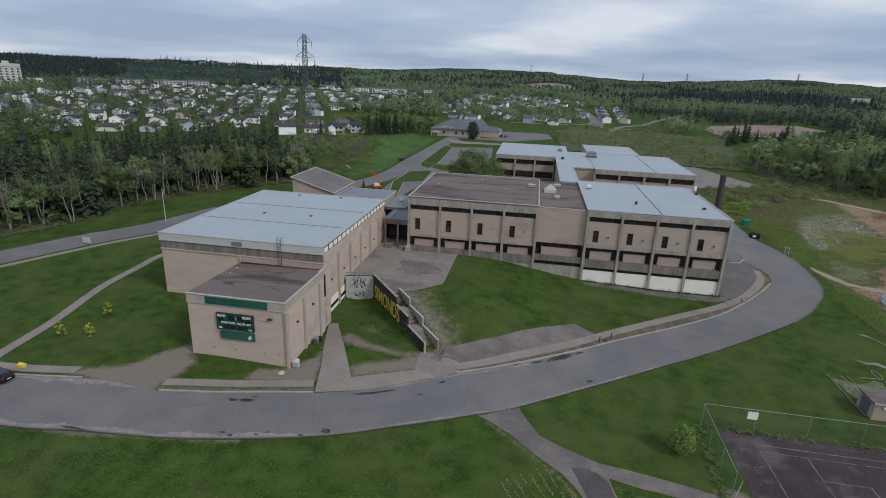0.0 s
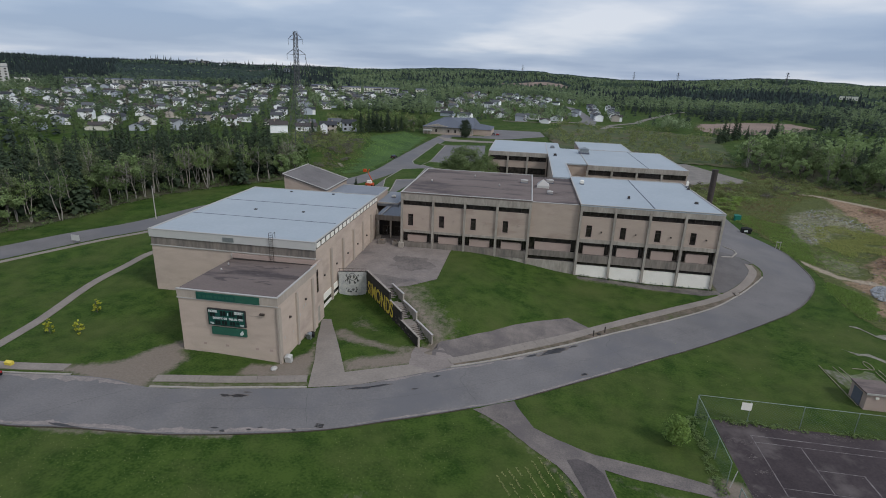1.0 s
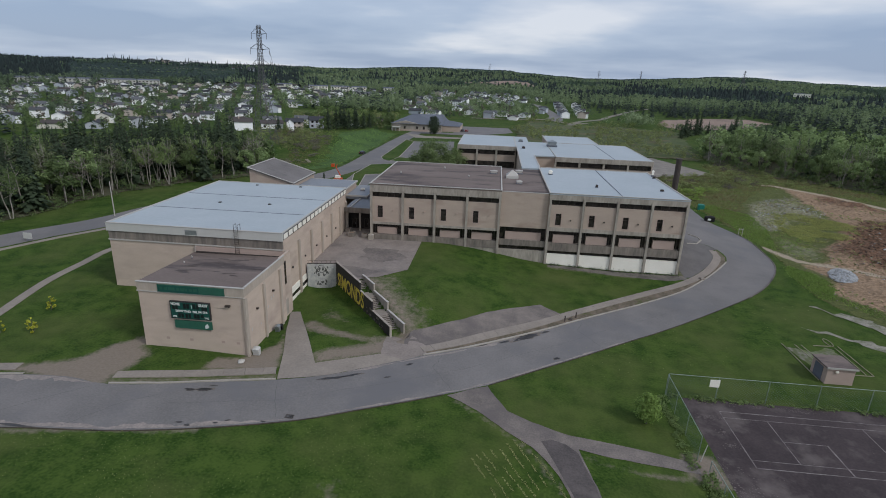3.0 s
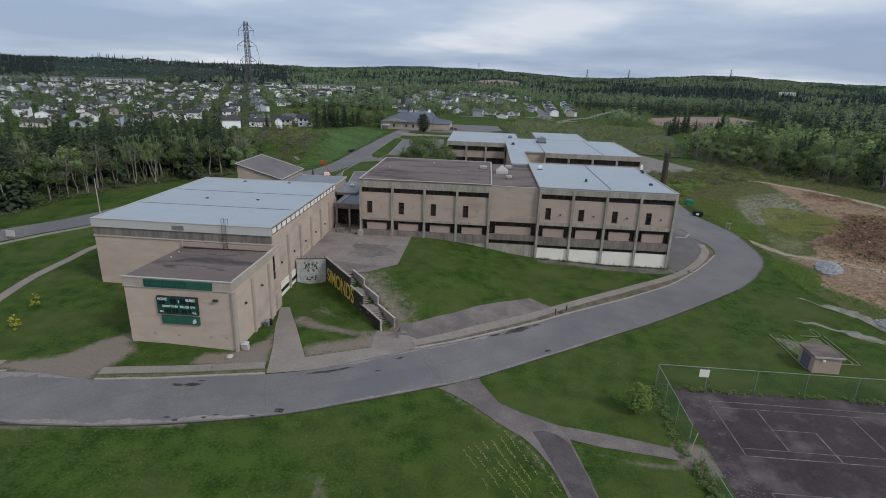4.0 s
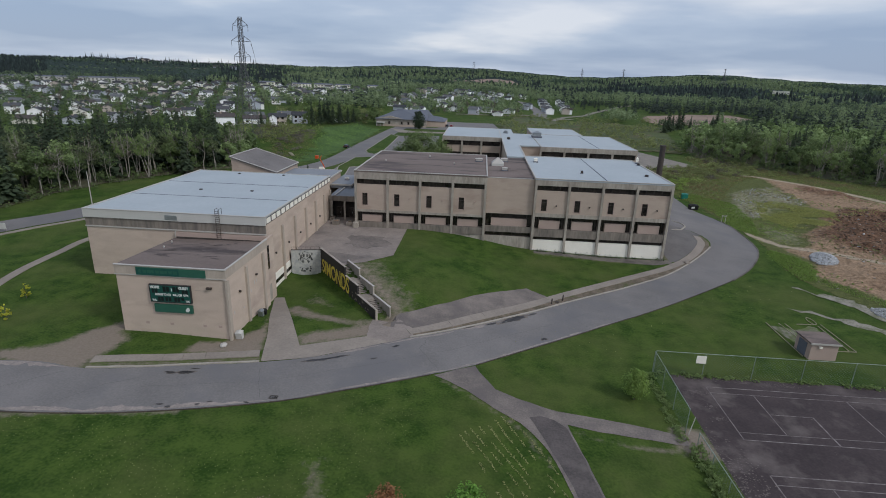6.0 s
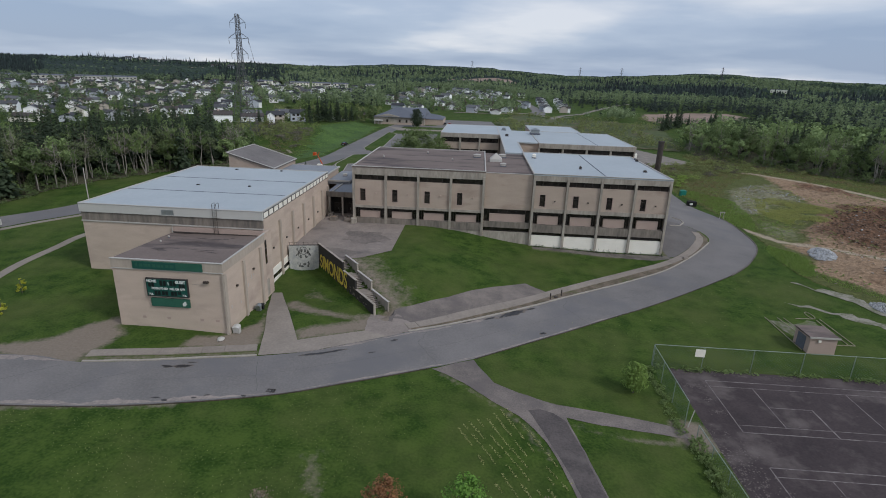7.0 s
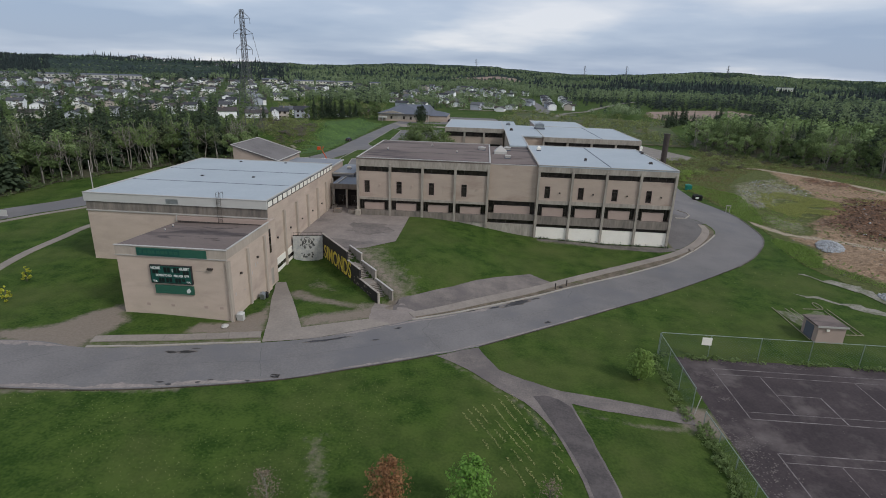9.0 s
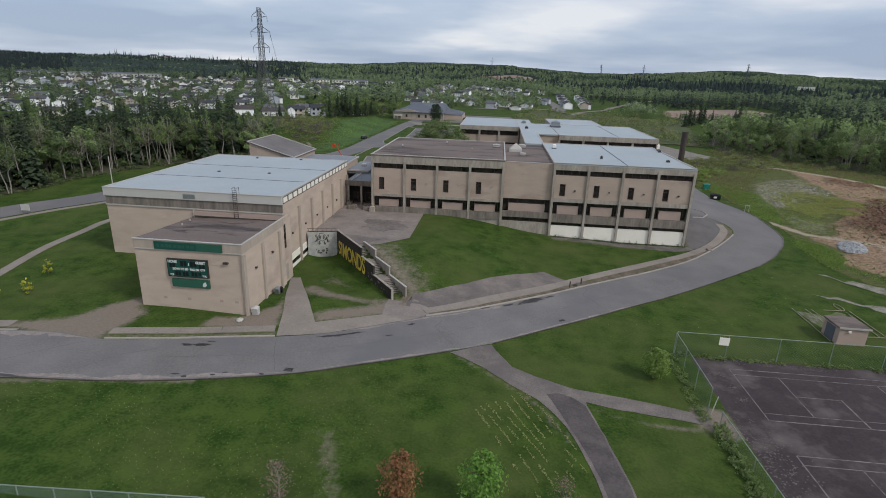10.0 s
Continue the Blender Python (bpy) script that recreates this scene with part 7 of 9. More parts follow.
rows += grow([(102, 60), (104, 62.4), (105.5, 59.7), (107.2, 54), (106.5, 48), (102.1, 41.6), (100.8, 43), (100.6, 50)], 0.42, 42, 0.6, 1.7, 1.0, 0.6)
rows += grow([(110, 36), (106.6, 42.5), (105, 46.2), (103, 43), (108, 32), (116, 14), (124, 4), (128, 4), (120, 16)], 0.7, 48, 0.4, 1.3, 1.0, 0.7)
bulk("verge_weeds", *joined(BLADES, rows, rng1, 0.03, field_level), M["verge_grass"], "fresh green weeds on the bank beside the drive", "weeds")
rows = grow([(124, 113), (137, 121), (143, 107), (139, 94), (130.4, 86), (121, 85), (117, 95.3)], 0.45, 43, 0.6, 1.6, 1.0, 2.0, -0.12)
rows += grow([(138, 106), (152, 115), (162, 107), (140, 98)], 0.8, 44, 0.5, 1.4, 0.8, 2.0, 0.05)
rows += grow([(116, 98), (128, 130), (146, 146), (148, 124), (136, 108), (122, 92)], 0.9, 46, 0.4, 1.1, 0.8, 2.0, 0.1)
rows += grow([(104, 70), (109, 88), (120, 96), (122, 84), (112, 67)], 0.9, 49, 0.4, 1.0, 0.8, 2.0, 0.1)
bulk("weed_mat", *joined(BLADES, rows, rng1, 0.03, field_level), M["mat_weed"], "dense yellow-green mat of weeds on the spoil bank", "weeds")
rows = [(x, y, rng1.randrange(3), rng1.uniform(0.25, 1.0), rng1.uniform(0.6, 1.2)) for x, y, *_ in grow([(103.5, 100), (98, 150), (100, 180), (150, 206), (176, 186), (230, 130), (262, 100), (258, 70), (204, 100), (176, 128), (164, 160), (146, 164), (122, 141), (116, 118)], 2.5, 26, 1, 1, 0.6, 0.4, -0.1)]
rows += weeds([(-90, 248), (-88, 282), (-72, 280), (-56, 240), (-46, 185), (-52, 164), (-64, 170), (-82, 192)], 2.0, 45, 0.5, 1.6, 0.75, -0.2)
bulk("meadow_weeds", *joined(CLUMP, rows, rng1, 0.05, field_level), M["weed"], "low leafy weeds and saplings in rough meadow", "weeds")
rows = []
for poly in (WOODS_W, WOODS_E):
    for x, y in dense(poly, 1.3, 2.5, True):
        rows.append((x, y, rng1.randrange(3), rng1.uniform(0.6, 2.4), rng1.uniform(0.8, 1.6)))
bulk("edge_brush", *joined(CLUMP, rows, rng1), M["leaf"], "olive brush and saplings along the woods' edge", "undergrowth")
rows = []
rows += [(x, y, rng1.randrange(3), rng1.uniform(0.7, 1.3), rng1.uniform(0.9, 1.6)) for x, y in scatter([(46, 330), (60, 254), (92, 258), (124, 258), (150, 232), (150, 300), (172, 370), (215, 472), (120, 460), (60, 430), (44, 380)], 6.5, 8) if rng1.random() < 0.6 and noise.noise((x * 0.02, y * 0.02, 4)) > -0.1]
rows += [(x, y, rng1.randrange(3), rng1.uniform(0.5, 1.1), rng1.uniform(0.8, 1.3)) for x, y in scatter([(-88, 180), (-60, 165), (-56, 200), (-66, 240), (-72, 280), (-95, 286), (-104, 225)], 4.0, 9) if rng1.random() < 0.35]
rows += [(x, y, rng1.randrange(3), rng1.uniform(1.4, 2.3), rng1.uniform(1.2, 1.9)) for x, y in scatter([(-100, 288), (-44, 292), (-42, 370), (-90, 400), (-130, 360)], 9.0, 10) if rng1.random() < 0.8]
rows += [(x, y, rng1.randrange(3), rng1.uniform(0.3, 0.6), rng1.uniform(0.4, 0.7)) for x, y in ((6.5, 100), (2, 112), (9, 118), (14, 126), (10, 135), (5, 143))]
bulk("edge_shrubs", *joined(BIG_BUSH, [(x, y, rng1.randrange(3), rng1.uniform(0.5, 1.5), rng1.uniform(0.8, 1.5)) for x, y in dense(WOODS_E[:7], 3.2, 5.0) + dense([(p[0] + 6, p[1] + 7) for p in WOODS_E[:7]], 3.6, 5.0)], rng1), M["leaf"], "thick young growth along the edge of the east woods", "shrubs")
FINE_BUSH = [broadleaf(121 + k, 3.4, 1.7, 300, 0.17, 0.05, 2, 7)[1] for k in range(3)]
SCRUB = [(96, 140), (98, 178), (140, 200), (142, 228), (152, 236), (166, 206), (182, 182), (172, 172), (152, 176), (128, 158), (112, 142)]
for seed, mat, share, label in ((51, "scrub_leaf", 0.62, "olive scrub between the school and the woods"), (52, "twig", 0.16, "brown leafless scrub between the school and the woods")):
    rows2 = [(x, y, rng1.randrange(3), rng1.uniform(0.25, 0.8), rng1.uniform(0.6, 1.3)) for x, y in scatter(SCRUB, 3.3, seed, 1.0) if rng1.random() < share]
    bulk("scrub_bushes", *joined(FINE_BUSH, rows2, rng1), M[mat], label, "shrubs")
patch("grass_bank", [(-58, 240), (-50, 258), (-44, 279), (-31, 279), (-28.6, 190), (-30.5, 150), (-37, 136), (-40, 160), (-43, 184), (-47, 208)], M["bank_turf"], 0.07, "brighter green bank beside the back road", "grass", 4.0, 2)
BROW = [(-100, 240), (-79, 244), (-65, 230), (-49, 204), (-45, 172), (-43, 138), (-52, 140), (-58, 168), (-78, 190), (-94, 240)]
bulk("bank_scrub", *joined(FINE_BUSH, [(x, y, rng1.randrange(3), rng1.uniform(0.2, 0.6), rng1.uniform(0.6, 1.3)) for x, y in scatter(BROW, 3.6, 54, 1.0) if rng1.random() < 0.45], rng1), M["twig"], "brown leafless scrub on the brow of the bank", "shrubs")
bulk("bank_grass", *joined(BLADES, [(x, y, rng1.randrange(4), rng1.uniform(0.8, 2.0), rng1.uniform(1.0, 1.8)) for x, y in scatter(BROW, 1.5, 55, 1.0)], rng1), M["meadow_grass"], "long dry grass on the brow of the bank", "grass")
bulk("bank_grass", *joined(BLADES, [(x, y, rng1.randrange(4), rng1.uniform(0.5, 1.1), rng1.uniform(1.0, 1.8)) for x, y in scatter([(-62, 238), (-46, 278), (-30, 278), (-28.5, 190), (-30, 152), (-41, 134), (-44, 160), (-47, 200)], 1.3, 57, 1.0)], rng1), M["verge_grass"], "long fresh green grass on the bank", "grass")
bulk("lush_bushes", *joined(FINE_BUSH, [(x + rng1.uniform(-3, 3), y + rng1.uniform(-3, 3), rng1.randrange(3), rng1.uniform(0.4, 0.85), rng1.uniform(0.7, 1.3)) for x, y in scatter([(104, 128), (112, 140), (124, 158), (118, 164), (106, 150), (101, 136)], 4.2, 47)], rng1), M["shrub_leaf"], "lush bright green bushes beyond the drive", "shrubs")
bulk("understory", *joined(BIG_BUSH, [(x - rng1.uniform(0, 9), y + rng1.uniform(-1, 4), rng1.randrange(3), rng1.uniform(0.3, 1.2), rng1.uniform(0.7, 1.4)) for x, y in dense(WOODS_W[:10], 1.7, 2.0)], rng1), M["leaf"], "brushy olive understory at the foot of the west woods", "undergrowth")
bulk("meadow_shrubs", *joined(BIG_BUSH, rows, rng1), M["scrub_leaf"], "scattered olive green shrubs in rough meadow", "shrubs")

# ---- village, far woods ----


def gable_shell(x, y, w, d, e, r, o=0.5, t=0.22):
    """Walls and roof of a gabled volume with its ridge along x."""
    k = (r - e) / (d / 2)
    wall = shape([(x - w / 2, y - d / 2, -1), (x + w / 2, y - d / 2, -1), (x + w / 2, y + d / 2, -1), (x - w / 2, y + d / 2, -1), (x - w / 2, y - d / 2, e), (x + w / 2, y - d / 2, e), (x + w / 2, y + d / 2, e), (x - w / 2, y + d / 2, e),
                  (x - w / 2, y, r - 0.1), (x + w / 2, y, r - 0.1)], [(0, 1, 5, 4), (2, 3, 7, 6), (1, 2, 6, 9, 5), (3, 0, 4, 8, 7), (3, 2, 1, 0)])
    vs = []
    for sx in (-1, 1):
        X = x + sx * (w / 2 + o)
        vs += [(X, y - d / 2 - o, e - k * o), (X, y, r), (X, y + d / 2 + o, e - k * o), (X, y - d / 2 - o, e - k * o + t), (X, y, r + t), (X, y + d / 2 + o, e - k * o + t)]
    roof = shape(vs, [(0, 6, 7, 1), (1, 7, 8, 2), (3, 4, 10, 9), (4, 5, 11, 10), (0, 3, 9, 6), (2, 8, 11, 5), (0, 1, 4, 3), (1, 2, 5, 4), (6, 9, 10, 7), (7, 10, 11, 8)])
    return wall, roof


def quarter_turn(bm, x, y):
    for v in bm.verts:
        dx, dy = v.co.x - x, v.co.y - y
        v.co.x, v.co.y = x + dy, y - dx
    return bm


def house(x, y, w, d, e, r, storeys, cross, near):
    """A gabled family house facing south, with a front cross gable where cross is set; the far kind has fewer parts."""
    th = thing("house", (x, y, 0), "small gabled family house with pale siding in the village", "house", "village houses")
    wall, roof = gable_shell(x, y, w, d, e, r)
    part("wall", wall, M["house_wall"], th)
    rf = part("roof", roof, M["house_roof"], th)
    if cross:
        gx, gy, gw, gd = x - w * 0.24, y - d / 2 - 0.2, d * 0.62, w * 0.4
        wall, roof = gable_shell(gx, gy, gw, gd, e, e + (r - e) * 0.85, 0.4)
        part("front_gable", quarter_turn(wall, gx, gy), M["house_wall"], th)
        part("gable_roof", quarter_turn(roof, gx, gy), M["house_roof"], th)
    front = y - d / 2
    for s in range(storeys):
        for u in ((0.5, 0.8) if cross else ((0.2, 0.5, 0.8) if near and s else (0.18, 0.8))):
            X = x - w / 2 + u * w
            z = 1.0 + 2.7 * s
            part("window", boxes((X - 0.75, X + 0.75, front - 0.06, front + 0.02, z, z + 1.35)), M["glass"], th)
    if near:
        part("chimney", boxes((x + w * 0.2, x + w * 0.2 + 0.7, y + 0.3, y + 1.0, e, r + 0.9)), M["brick"], rf)
        part("door", boxes((x + w * 0.12, x + w * 0.12 + 1.0, front - 0.07, front + 0.02, 0.1, 2.2)), M["frame"], th)
        part("side_window", boxes((x + w / 2 - 0.02, x + w / 2 + 0.06, y - 0.7, y + 0.7, 1.0, 2.3)), M["glass"], th)
    return th


KINDS = [(12.5, 8.5, 3.1, 4.9, 1, True), (9.5, 9, 5.5, 7.5, 2, False), (14, 9, 3.3, 5.1, 1, False), (10.5, 8.5, 5.2, 7.1, 2, True)]
firsts = {}
VILLAGE_W = [(-230, 185), (-205, 180), (-130, 200), (-100, 235), (-95, 262), (-92, 300), (-140, 330), (-165, 420), (-120, 560), (-130, 800), (-260, 930), (-470, 880), (-520, 640), (-500, 470), (-480, 330), (-330, 215), (-262, 160)]
VILLAGE_E = [(-75, 520), (-40, 430), (0, 400), (40, 420), (84, 450), (96, 640), (96, 800), (40, 900), (-75, 900)]
rng2 = random.Random(21)
houses_at = []


def put_house(k, x, y, turn, size):
    near = math.hypot(x - 33, y + 64) < 420
    houses_at.append((x, y))
    m = Matrix.Translation((x, y, ground(x, y))) @ Matrix.Rotation(turn, 4, "Z") @ Matrix.Scale(size, 4)
    if (k, near) not in firsts:
        ob = firsts[(k, near)] = house(0, 0, *KINDS[k], near)
    else:
        ob = copy_thing(firsts[(k, near)], Matrix.Identity(4))
    ob.matrix_basis = m


def village(poly, seed, row, lot, tilt, skip, size=0.88):
    """Houses in pairs of rows along parallel streets."""
    rng = random.Random(seed)
    c, s = math.cos(tilt), math.sin(tilt)
    cx, cy = sum(p[0] for p in poly) / len(poly), sum(p[1] for p in poly) / len(poly)
    for j in range(-30, 31):
        for i in range(-40, 41):
            u, v = i * lot + rng.uniform(-4, 4), (j // 2) * row + (j % 2) * row * 0.46 + rng.uniform(-4, 4)
            v += 14 * noise.noise((u * 0.008, v * 0.008, seed))
            x, y = cx + u * c - v * s, cy + u * s + v * c
            if not inside((x, y), poly) or rng.random() < skip + 0.45 * max(0.0, noise.noise((x * 0.012, y * 0.012, seed + 7))):
                continue
            turn = tilt + (j % 2) * math.pi + rng.choice((0, 0, math.pi / 2, math.pi / 2)) + rng.uniform(-0.1, 0.1)
            put_house(rng.randrange(4), x, y, turn, size * rng.uniform(0.92, 1.08))


village(VILLAGE_W, 5, 62, 23.5, 0.42, 0.24, 0.86)
village(VILLAGE_E, 6, 66, 25, -0.25, 0.36, 0.92)
for x, y, k, t in ((-86, 248, 3, 0.3), (-78, 263, 1, 0.4), (-101, 250, 2, 0.4), (-112, 276, 0, 0.5), (-98, 292, 1, 0.3), (-66, 318, 3, 0.4), (-58, 342, 2, 0.2)):
    put_house(k, x, y, t, 0.9)
for k in range(8):
    for side, (x0, y0, x1, y1) in enumerate(((104, 520, 116, 700), (122, 528, 136, 690))):
        u = k / 7
        put_house((k + side) % 2 * 2 + 1, x0 + (x1 - x0) * u, y0 + (y1 - y0) * u, 1.5 if side else -1.5, 0.95)
for x, y, k, t in ((-975, 1480, 1, 0.5), (-945, 1500, 3, 0.3), (-900, 1520, 0, 0.4), (-700, 1440, 2, 0.2), (-640, 1400, 1, 0.3)):
    put_house(k, x, y, t, 1.7)


blocks_at = []


def long_block(x, y, w, d, h, turn, label, category, rows, mat, pitched=False, tower=False):
    blocks_at.append((x, y, w))
    th = thing("apartment_block", (0, 0, 0), label, category)
    part("wall", boxes((-w / 2, w / 2, -d / 2, d / 2, -2, h)), mat, th)
    if pitched:
        part("roof", shape([(-w / 2 - 0.4, -d / 2 - 0.5, h), (w / 2 + 0.4, -d / 2 - 0.5, h), (w / 2 + 0.4, d / 2 + 0.5, h), (-w / 2 - 0.4, d / 2 + 0.5, h), (-w / 2 - 0.4, 0, h + 1.8), (w / 2 + 0.4, 0, h + 1.8)],
                           [(0, 1, 5, 4), (1, 2, 5), (2, 3, 4, 5), (3, 0, 4), (3, 2, 1, 0)]), M["slate"], th)
    else:
        part("roof", boxes((-w / 2 - 0.3, w / 2 + 0.3, -d / 2 - 0.3, d / 2 + 0.3, h, h + 0.5)), M["slate"], th)
    if tower:
        part("upper_floor", boxes((-10, 19, -8.5, 9, 22.5, 26)), mat, th)
        part("lift_house", boxes((2, 9, -4, 5, 26, 29)), mat, th)
    n = max(3, int(w / 5))
    for j in range(rows):
        for i in range(n):
            X = -w / 2 + (i + 0.5) * w / n
            part("window", boxes((X - 1.1, X + 1.1, -d / 2 - 0.08, -d / 2 + 0.02, 1.2 + 3 * j, 2.7 + 3 * j)), M["glass"], th)
    th.matrix_basis = Matrix.Translation((x, y, ground(x, y))) @ Matrix.Rotation(turn, 4, "Z")
    return th


long_block(-598, 499.5, 38, 18, 22, 0.83, "tall pale apartment tower above the village", "apartment block", 7, M["off_white"], False, True)
long_block(-628, 575, 24, 14, 8, 0.83, "low white commercial building by the village", "building", 2, M["white"])
for x, y, w, t in ((-616, 657, 46, 0.72), (-577, 690, 46, 0.68), (-537, 721, 46, 0.64), (-504, 744, 30, 0.6)):
    long_block(x, y, w, 14, 7, t, "long pale row of apartments", "apartment block", 2, M["off_white"], True)
for x, y, w, t in ((-260, 817, 30, 0.32), (-227, 828, 30, 0.28), (-197, 836, 24, 0.24), (-150, 850, 18, 0.2), (-330, 850, 24, 0.3)):
    long_block(x, y, w, 12, 6.5, t, "white two storey row of townhouses with dark roof", "town house", 2, M["white"], True)
long_block(689, 1207, 32, 16, 7, -0.48, "pale industrial building far off in the woods", "building", 1, M["white"])

# the low building beyond the back road
th = thing("low_school", (-38, 300, 1.5), "low pale building with a slate blue roof of shallow slopes", "building")
part("wall", boxes((-38, 6, 300, 345, 1, 7.0)), M["concrete"], th)
part("base_band", boxes((-38.1, 6.1, 299.9, 300.0, 1, 3.3)), M["brick"], th, "darker brick base")
part("roof", shape([(-39, 299, 7.0), (7, 299, 7.0), (7, 346, 7.0), (-39, 346, 7.0), (-18, 316, 12.6), (4, 330, 12.0), (-26, 336, 11.4)], [(0, 1, 4), (1, 5, 4), (1, 2, 5), (2, 6, 4, 5), (2, 3, 6), (3, 0, 4, 6), (3, 2, 1, 0)]), M["slate"], th)
part("gable", shape([(-38, 299.7, 7.0), (-13, 299.7, 7.0), (-25.5, 299.7, 9.0), (-38, 301, 7.0), (-13, 301, 7.0), (-25.5, 301, 9.0)], [(0, 1, 2), (5, 4, 3), (0, 2, 5, 3), (1, 4, 5, 2)]), M["concrete"], th)
for x in (-27, -16, -10, -3, 2):
    part("window", boxes((x, x + 1.6, 299.84, 299.9, 3.6, 5.4)), M["glass"], th)
part("porch", boxes((-37, -30, 297, 299.8, 4.4, 5.0), (-36.8, -36.4, 297.2, 297.6, 1, 4.4), (-30.6, -30.2, 297.2, 297.6, 1, 4.4), (-33.8, -33.4, 297.2, 297.6, 1, 4.4)), M["off_white"], th)
for x, y in ((-16, 318), (-12, 322)):
    part("roof_vent", boxes((x, x + 1.6, y, y + 1.6, 11.2, 13.2)), M["white"], th)
part("annex", boxes((6.2, 22, 306, 335, 1, 6)), M["brick"], th)
part("annex_roof", shape([(5.8, 305.6, 6.0), (22.4, 305.6, 6.0), (22.4, 335.4, 6.0), (5.8, 335.4, 6.0), (7.2, 320, 9.2), (18, 320, 8.0)], [(0, 1, 5, 4), (1, 2, 5), (2, 3, 4, 5), (3, 0, 4), (3, 2, 1, 0)]), M["slate"], th)
th.scale.x = 0.77

patch("street", offset(curve([(84, 448), (93, 500), (93, 560), (90, 620), (84, 680)], 8), 7) + offset(curve([(84, 448), (93, 500), (93, 560), (90, 620), (84, 680)], 8), -7)[::-1], M["asphalt"], 0.3, "grey village street", "road", 0.3, 6)
patch("street", offset(curve([(10, 520), (0, 580), (-20, 660)], 8), 5) + offset(curve([(10, 520), (0, 580), (-20, 660)], 8), -5)[::-1], M["asphalt"], 0.3, "grey village street", "road", 0.3, 6)
patch("street", offset(curve([(10, 428), (50, 432), (86, 450), (120, 462)], 8), 2.6) + offset(curve([(10, 428), (50, 432), (86, 450), (120, 462)], 8), -2.6)[::-1], M["walk"], 0.3, "pale village lane along the field", "road", 0.2, 6)
patch("track", offset(curve([(74, 330), (84, 350), (107, 464), (141, 513), (152, 543), (207, 660), (242, 719)], 8), 3) + offset(curve([(74, 330), (84, 350), (107, 464), (141, 513), (152, 543), (207, 660), (242, 719)], 8), -3)[::-1], M["gravel"], 0.3, "pale dirt track through the scrub", "track", 1.0, 6)

FAR_ROUND = [leaf_cloud(np.random.default_rng(200 + k), [(0, 0, 5), (2.4, 0, 7), (-2.0, 1.6, 6), (0, -2.2, 8), (0.4, 0.5, 9.5)], [3.4, 2.6, 2.8, 2.6, 2.2], 62, 0.9) for k in range(4)]
MID_ROUND = [leaf_cloud(np.random.default_rng(210 + k), [(0, 0, 4.5), (2.2, 0, 6.5), (-2.0, 1.6, 5.6), (0, -2.2, 7.4), (0.4, 0.5, 9.2), (1.0, 1.8, 5.0)], [2.9, 2.3, 2.4, 2.2, 1.8, 2.0], 150, 0.55) for k in range(4)]
FAR_SPRUCE = [conifer(220 + k, h, w, 7, 5)[1] for k, (h, w) in enumerate(((15, 3.0), (13, 2.7), (17, 3.2), (11, 2.8)))]
far_l, far_n, sunlit_aspens, bare, mid = [], [], [], [], []
fields = [[(204, 540), (266, 582), (320, 590), (326, 530), (286, 478), (246, 444), (188, 426), (184, 480)], [(-75, 1320), (60, 1460), (115, 1490), (135, 1340), (20, 1270)],
          [(610, 1120), (720, 1080), (740, 1180), (660, 1230)], [(-870, 1330), (-800, 1372), (-700, 1425), (-690, 1395), (-780, 1340), (-850, 1300)]]


def conifer_share(az, rr, x, y):
    """How dark the woods are: belts and stands of spruce among broadleaf woods, lowest in bands meant as sunlit."""
    n = noise.noise((x * 0.008, y * 0.006, 1.0)) + 0.6 * noise.noise((x * 0.025, y * 0.02, 5.0))
    s = 0.28 + 0.9 * n
    for a0, a1, r0, r1, v in ((15, 27, 600, 800, 1.4), (4.5, 13, 680, 790, 0.85), (16, 31, 1060, 1300, 0.85), (28, 42, 500, 760, 0.8), (-30, -21, 820, 1300, 0.75), (-60, -30, 900, 1200, 0.4), (9, 23, 800, 1060, 0.06), (-21, 8, 860, 1300, 0.12), (12.5, 15, 640, 800, 0.75)):
        if a0 < az < a1 and r0 < rr < r1:
            s = v + 0.35 * n
    return s


r = 240.0
